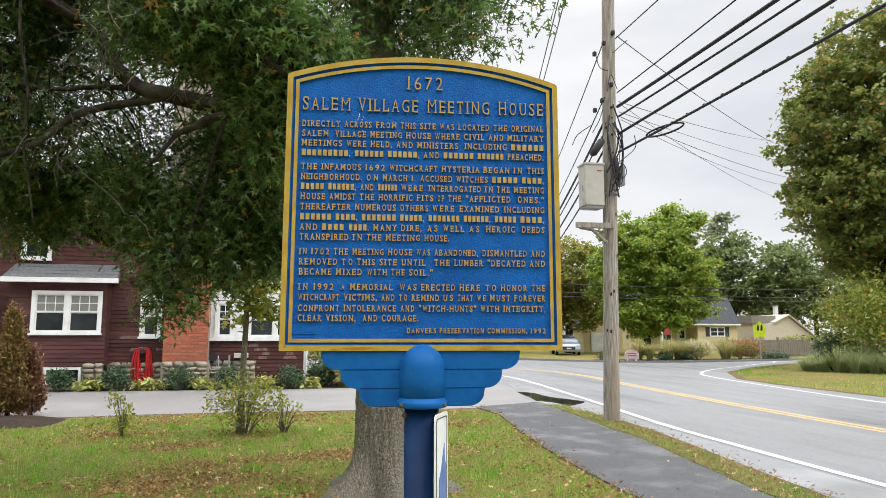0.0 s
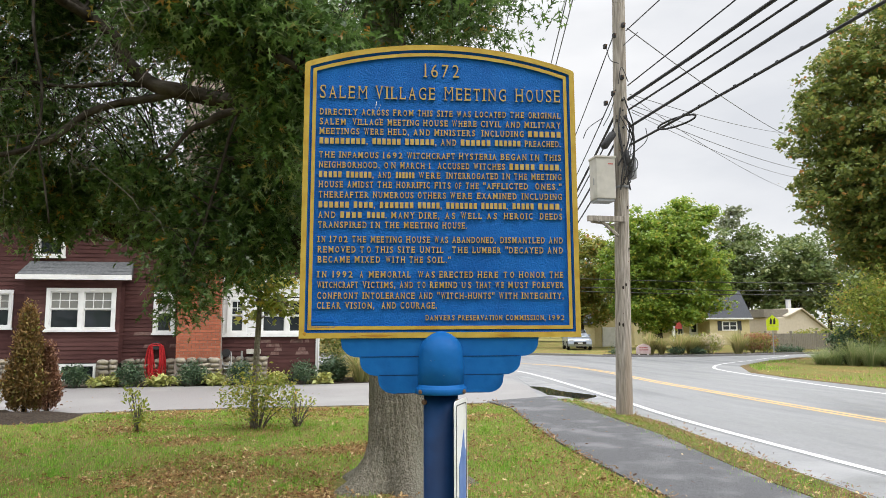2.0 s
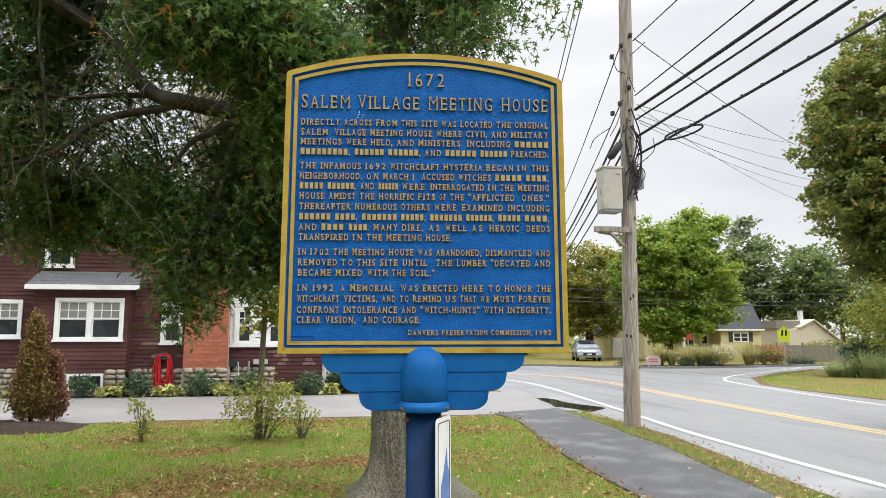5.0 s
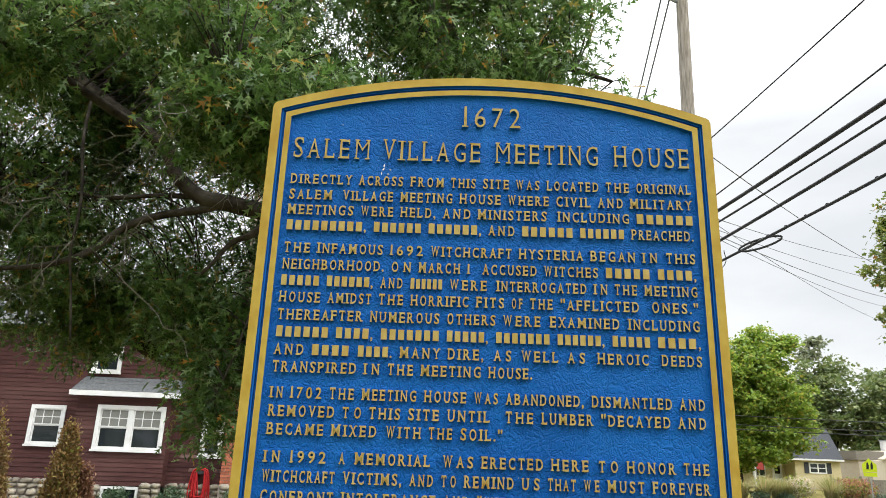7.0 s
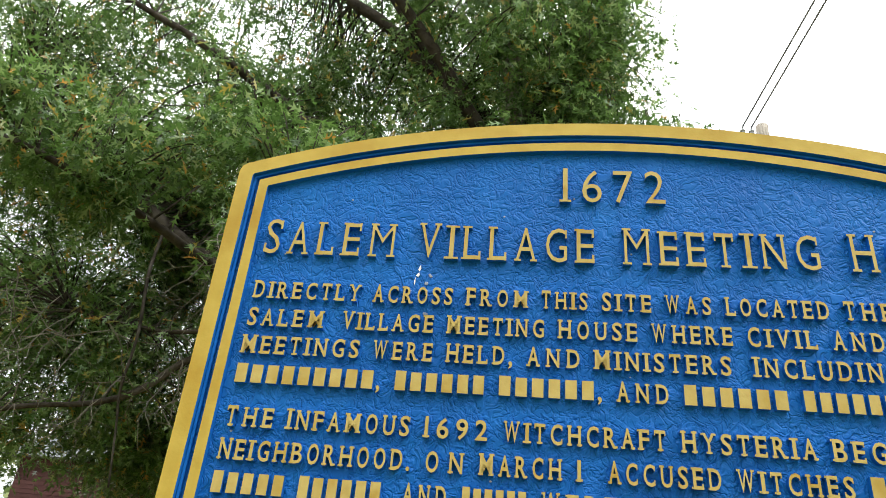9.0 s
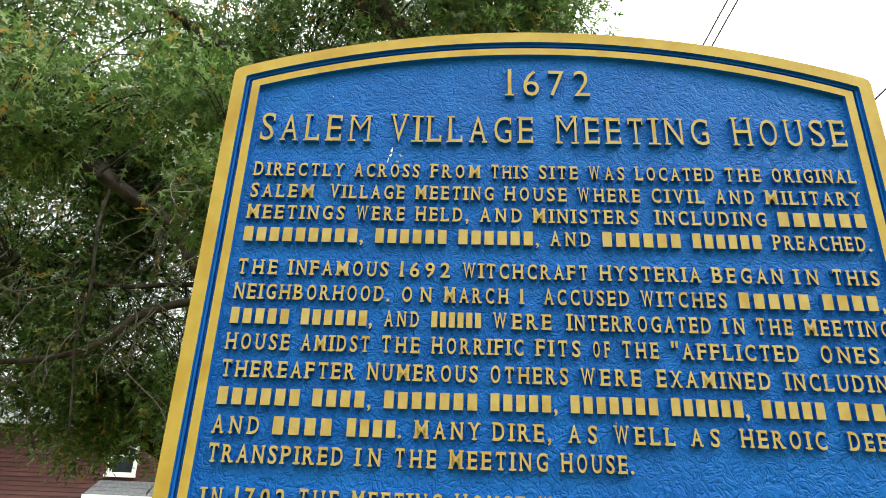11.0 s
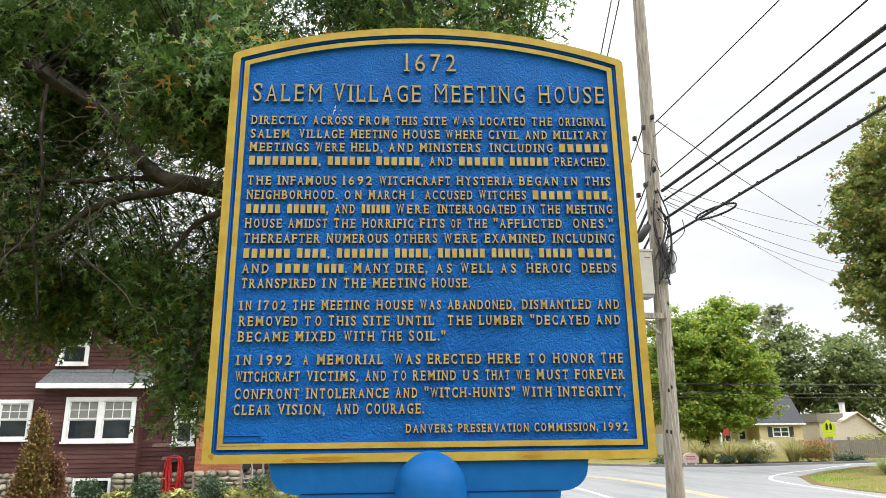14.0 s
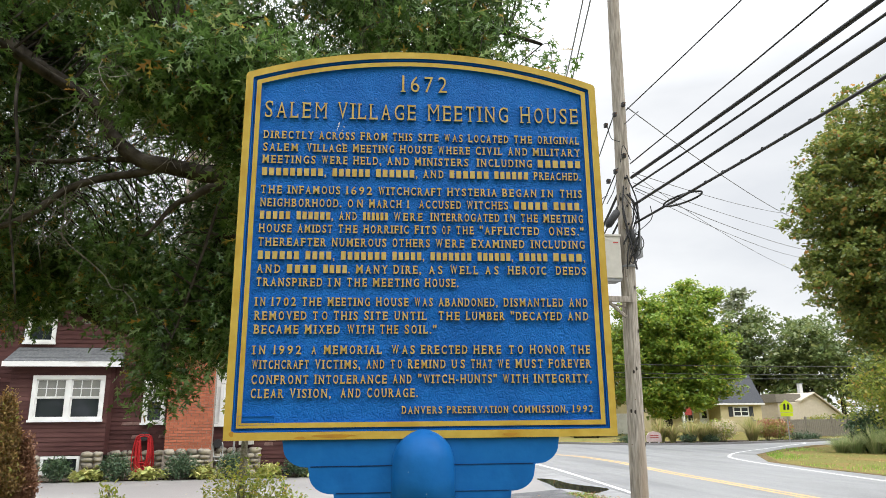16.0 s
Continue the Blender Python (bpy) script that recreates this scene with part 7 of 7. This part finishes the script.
# undergrowth that closes the horizon between the trees
c = []
for k in range(420):
    a = rng.uniform(0, 2 * math.pi)
    d = rng.uniform(88, 130)
    c.append((10 + d * math.sin(a), 20 + d * math.cos(a), rng.uniform(0, 1) ** 1.3 * 9))
c = np.repeat(np.array(c), 26, axis=0) + rng.normal(size=(420 * 26, 3)) * np.array((3.2, 3.2, 2.0))
c[:, 2] = np.abs(c[:, 2])
tagged(scatter("far_woods", CLUMP_LEAF, c, random_turns(len(c), 0.3), 1.3 * (0.6 + 0.8 * rng.random(len(c))), M_FARLEAF), "belt of distant green woods", "woods", kind="stuff")

# ---- lawn: blades, thatch and fallen leaves ----


def on_lawn(x, y):
    if y > 14.25 or (x < -4.1 and y > 12.8):
        return False
    return x < np.interp(y, [4.8, 6.8, 7.9, 9.3, 11.3, 13.4, 14.2], [3.24, 3.18, 3.2, 3.27, 3.47, 3.75, 3.7]) + 0.04 and (x - 0.78) ** 2 + (y - 7.25) ** 2 > 0.36


def litter(x, y):
    """Where leaf litter has thinned the grass: most under the crown's near side."""
    near = math.exp(-((y - 6.7) / 0.75) ** 2) * (0.75 if x < 0.2 else 0.0) + 0.55 * math.exp(-((y - 14.15) / 0.25) ** 2)
    return noise.noise(Vector((x * 0.6, y * 1.1, 3.3))) * (1.1 if x < 1.2 else 0.7) + near - 0.32


pts, hts = [], []
while len(pts) < 170000:
    x, y = rng.uniform(-9.5, 3.8), 4.8 + 9.5 * rng.random() ** 1.25
    if on_lawn(x, y):
        bare = litter(x, y) + 0.6 * noise.noise(Vector((x * 2.1, y * 2.1, 9.1)))
        if bare < -0.05 + 0.45 * rng.random():
            pts.append((x, y, 0.0))
            hts.append((0.016 + 0.024 * rng.random()) * (0.75 + 1.5 * max(0.0, noise.noise(Vector((x * 4.5, y * 4.5, 2.2))))))
for _ in range(60000):      # the lawn round the marker and behind the camera
    x, y = rng.uniform(-6.0, 3.2), rng.uniform(-4.0, 4.8)
    if noise.noise(Vector((x * 0.6, y * 1.1, 3.3))) < 0.1 + 0.3 * rng.random():
        pts.append((x, y, 0.0))
        hts.append(0.018 + 0.024 * rng.random())
for _ in range(7000):
    t = rng.random()
    y = 5.6 + 9.2 * t
    x = np.interp(y, [5.6, 8.0, 9.8, 11.5, 13.2, 14.8], [4.60, 4.90, 5.13, 5.26, 5.34, 5.36]) + rng.normal() * 0.15
    pts.append((x, y, 0.034))
    hts.append(0.010 + 0.022 * rng.random())
for _ in range(9000):       # the grassy corner across the road
    y = rng.uniform(15, 33)
    x = np.interp(y, [15, 16, 20, 22.5, 26.6, 29.9, 33.4], [14.6, 14.6, 14.9, 15.5, 17.6, 21.0, 25.4]) + 9 * rng.random() ** 1.4
    if noise.noise(Vector((x * 0.5, y * 0.5, 5.5))) < -0.08 + 0.35 * rng.random():
        pts.append((x, y, 0.0))
        hts.append(0.04 + 0.05 * rng.random())
pts, hts = np.array(pts), np.array(hts)
n = len(pts)
a, tilt = rng.uniform(0, 2 * math.pi, n), rng.normal(size=n) * 0.45
ca, sa, ct, st = np.cos(a), np.sin(a), np.cos(tilt), np.sin(tilt)
turns = np.stack([np.stack([ca, -sa * ct, sa * st], 1), np.stack([sa, ca * ct, -ca * st], 1), np.stack([0 * ca, st, ct], 1)], 1)
tagged(scatter("grass", BLADE, pts, turns, hts * 1.4, M_GREENGRASS), "short lawn grass, green with straw patches", "grass", kind="stuff")
pts = []
while len(pts) < 34000:
    x, y = rng.uniform(-9.0, 3.8), 4.8 + 9.5 * rng.random() ** 1.25
    if on_lawn(x, y) and litter(x, y) + 0.35 * rng.normal() > 0.05:
        pts.append((x, y, 0.0))
pts = np.array(pts)
n = len(pts)
tagged(scatter("dry_grass", BLADE, pts, random_turns(n, 0.6), 0.03 + 0.03 * rng.random(n), M_DRYGRASS), "flattened dry brown grass among the litter", "grass", kind="stuff")
pts = []
while len(pts) < 42000:
    x, y = rng.uniform(-8, 3.4), 5.0 + 9.4 * rng.random() ** 1.3
    if on_lawn(x, y) and litter(x, y) + 0.30 * rng.normal() > 0.12:
        pts.append((x, y, 0.012 + 0.03 * rng.random()))
for _ in range(5000):
    x, y = rng.uniform(-6.0, 3.2), rng.uniform(-4.0, 5.0)
    if noise.noise(Vector((x * 0.6, y * 1.1, 3.3))) + 0.3 * rng.normal() > 0.1:
        pts.append((x, y, 0.02 + 0.02 * rng.random()))
for _ in range(2300):       # litter gathered on the verge and along the footpath's edges
    y = 5.2 + 9.6 * rng.random()
    x = np.interp(y, [5.2, 6.5, 8.0, 9.8, 11.5, 13.2, 14.9], [4.66, 4.78, 5.0, 5.2, 5.32, 5.4, 5.42]) + 0.17 * rng.normal()
    if rng.random() < 0.22:
        x = np.interp(y, [4.8, 6.8, 7.9, 9.3, 11.3, 13.4, 14.9], [3.24, 3.18, 3.2, 3.27, 3.47, 3.75, 3.7]) - 0.03 + 0.06 * rng.normal()
    pts.append((x, y, 0.036 + 0.02 * rng.random()))
strewn = len(pts) + 4200
while len(pts) < strewn:     # single leaves strewn over the green
    x, y = rng.uniform(-8, 3.7), 5.0 + 9.2 * rng.random()
    if on_lawn(x, y):
        pts.append((x, y, 0.035 + 0.01 * rng.random()))
for _ in range(2600):       # litter on the far corner
    y = rng.uniform(17, 33)
    pts.append((np.interp(y, [15, 16, 20, 22.5, 26.6, 29.9, 33.4], [14.6, 14.6, 14.9, 15.5, 17.6, 21.0, 25.4]) + 8 * rng.random(), y, 0.02))
pts += [(rng.uniform(3.3, 5.2), rng.uniform(6, 15), 0.036) for _ in range(70)] + [(rng.uniform(-7, 4.5), rng.uniform(15, 20), 0.026) for _ in range(60)]
pts += [(0.78 + 0.75 * math.cos(q) * u, 7.25 + 0.75 * math.sin(q) * u, 0.02 + 0.03 * rng.random()) for q, u in zip(rng.uniform(0, 6.28, 160), rng.uniform(0.75, 1.5, 160))]
n = len(pts)
tagged(scatter("fallen_leaves", OAK_LEAF, np.array(pts), random_turns(n, 1.0), 0.062 * (0.4 + 0.9 * rng.random(n)), M_DEADLEAF), "dry brown fallen oak leaves on the lawn", "fallen leaves", kind="stuff")
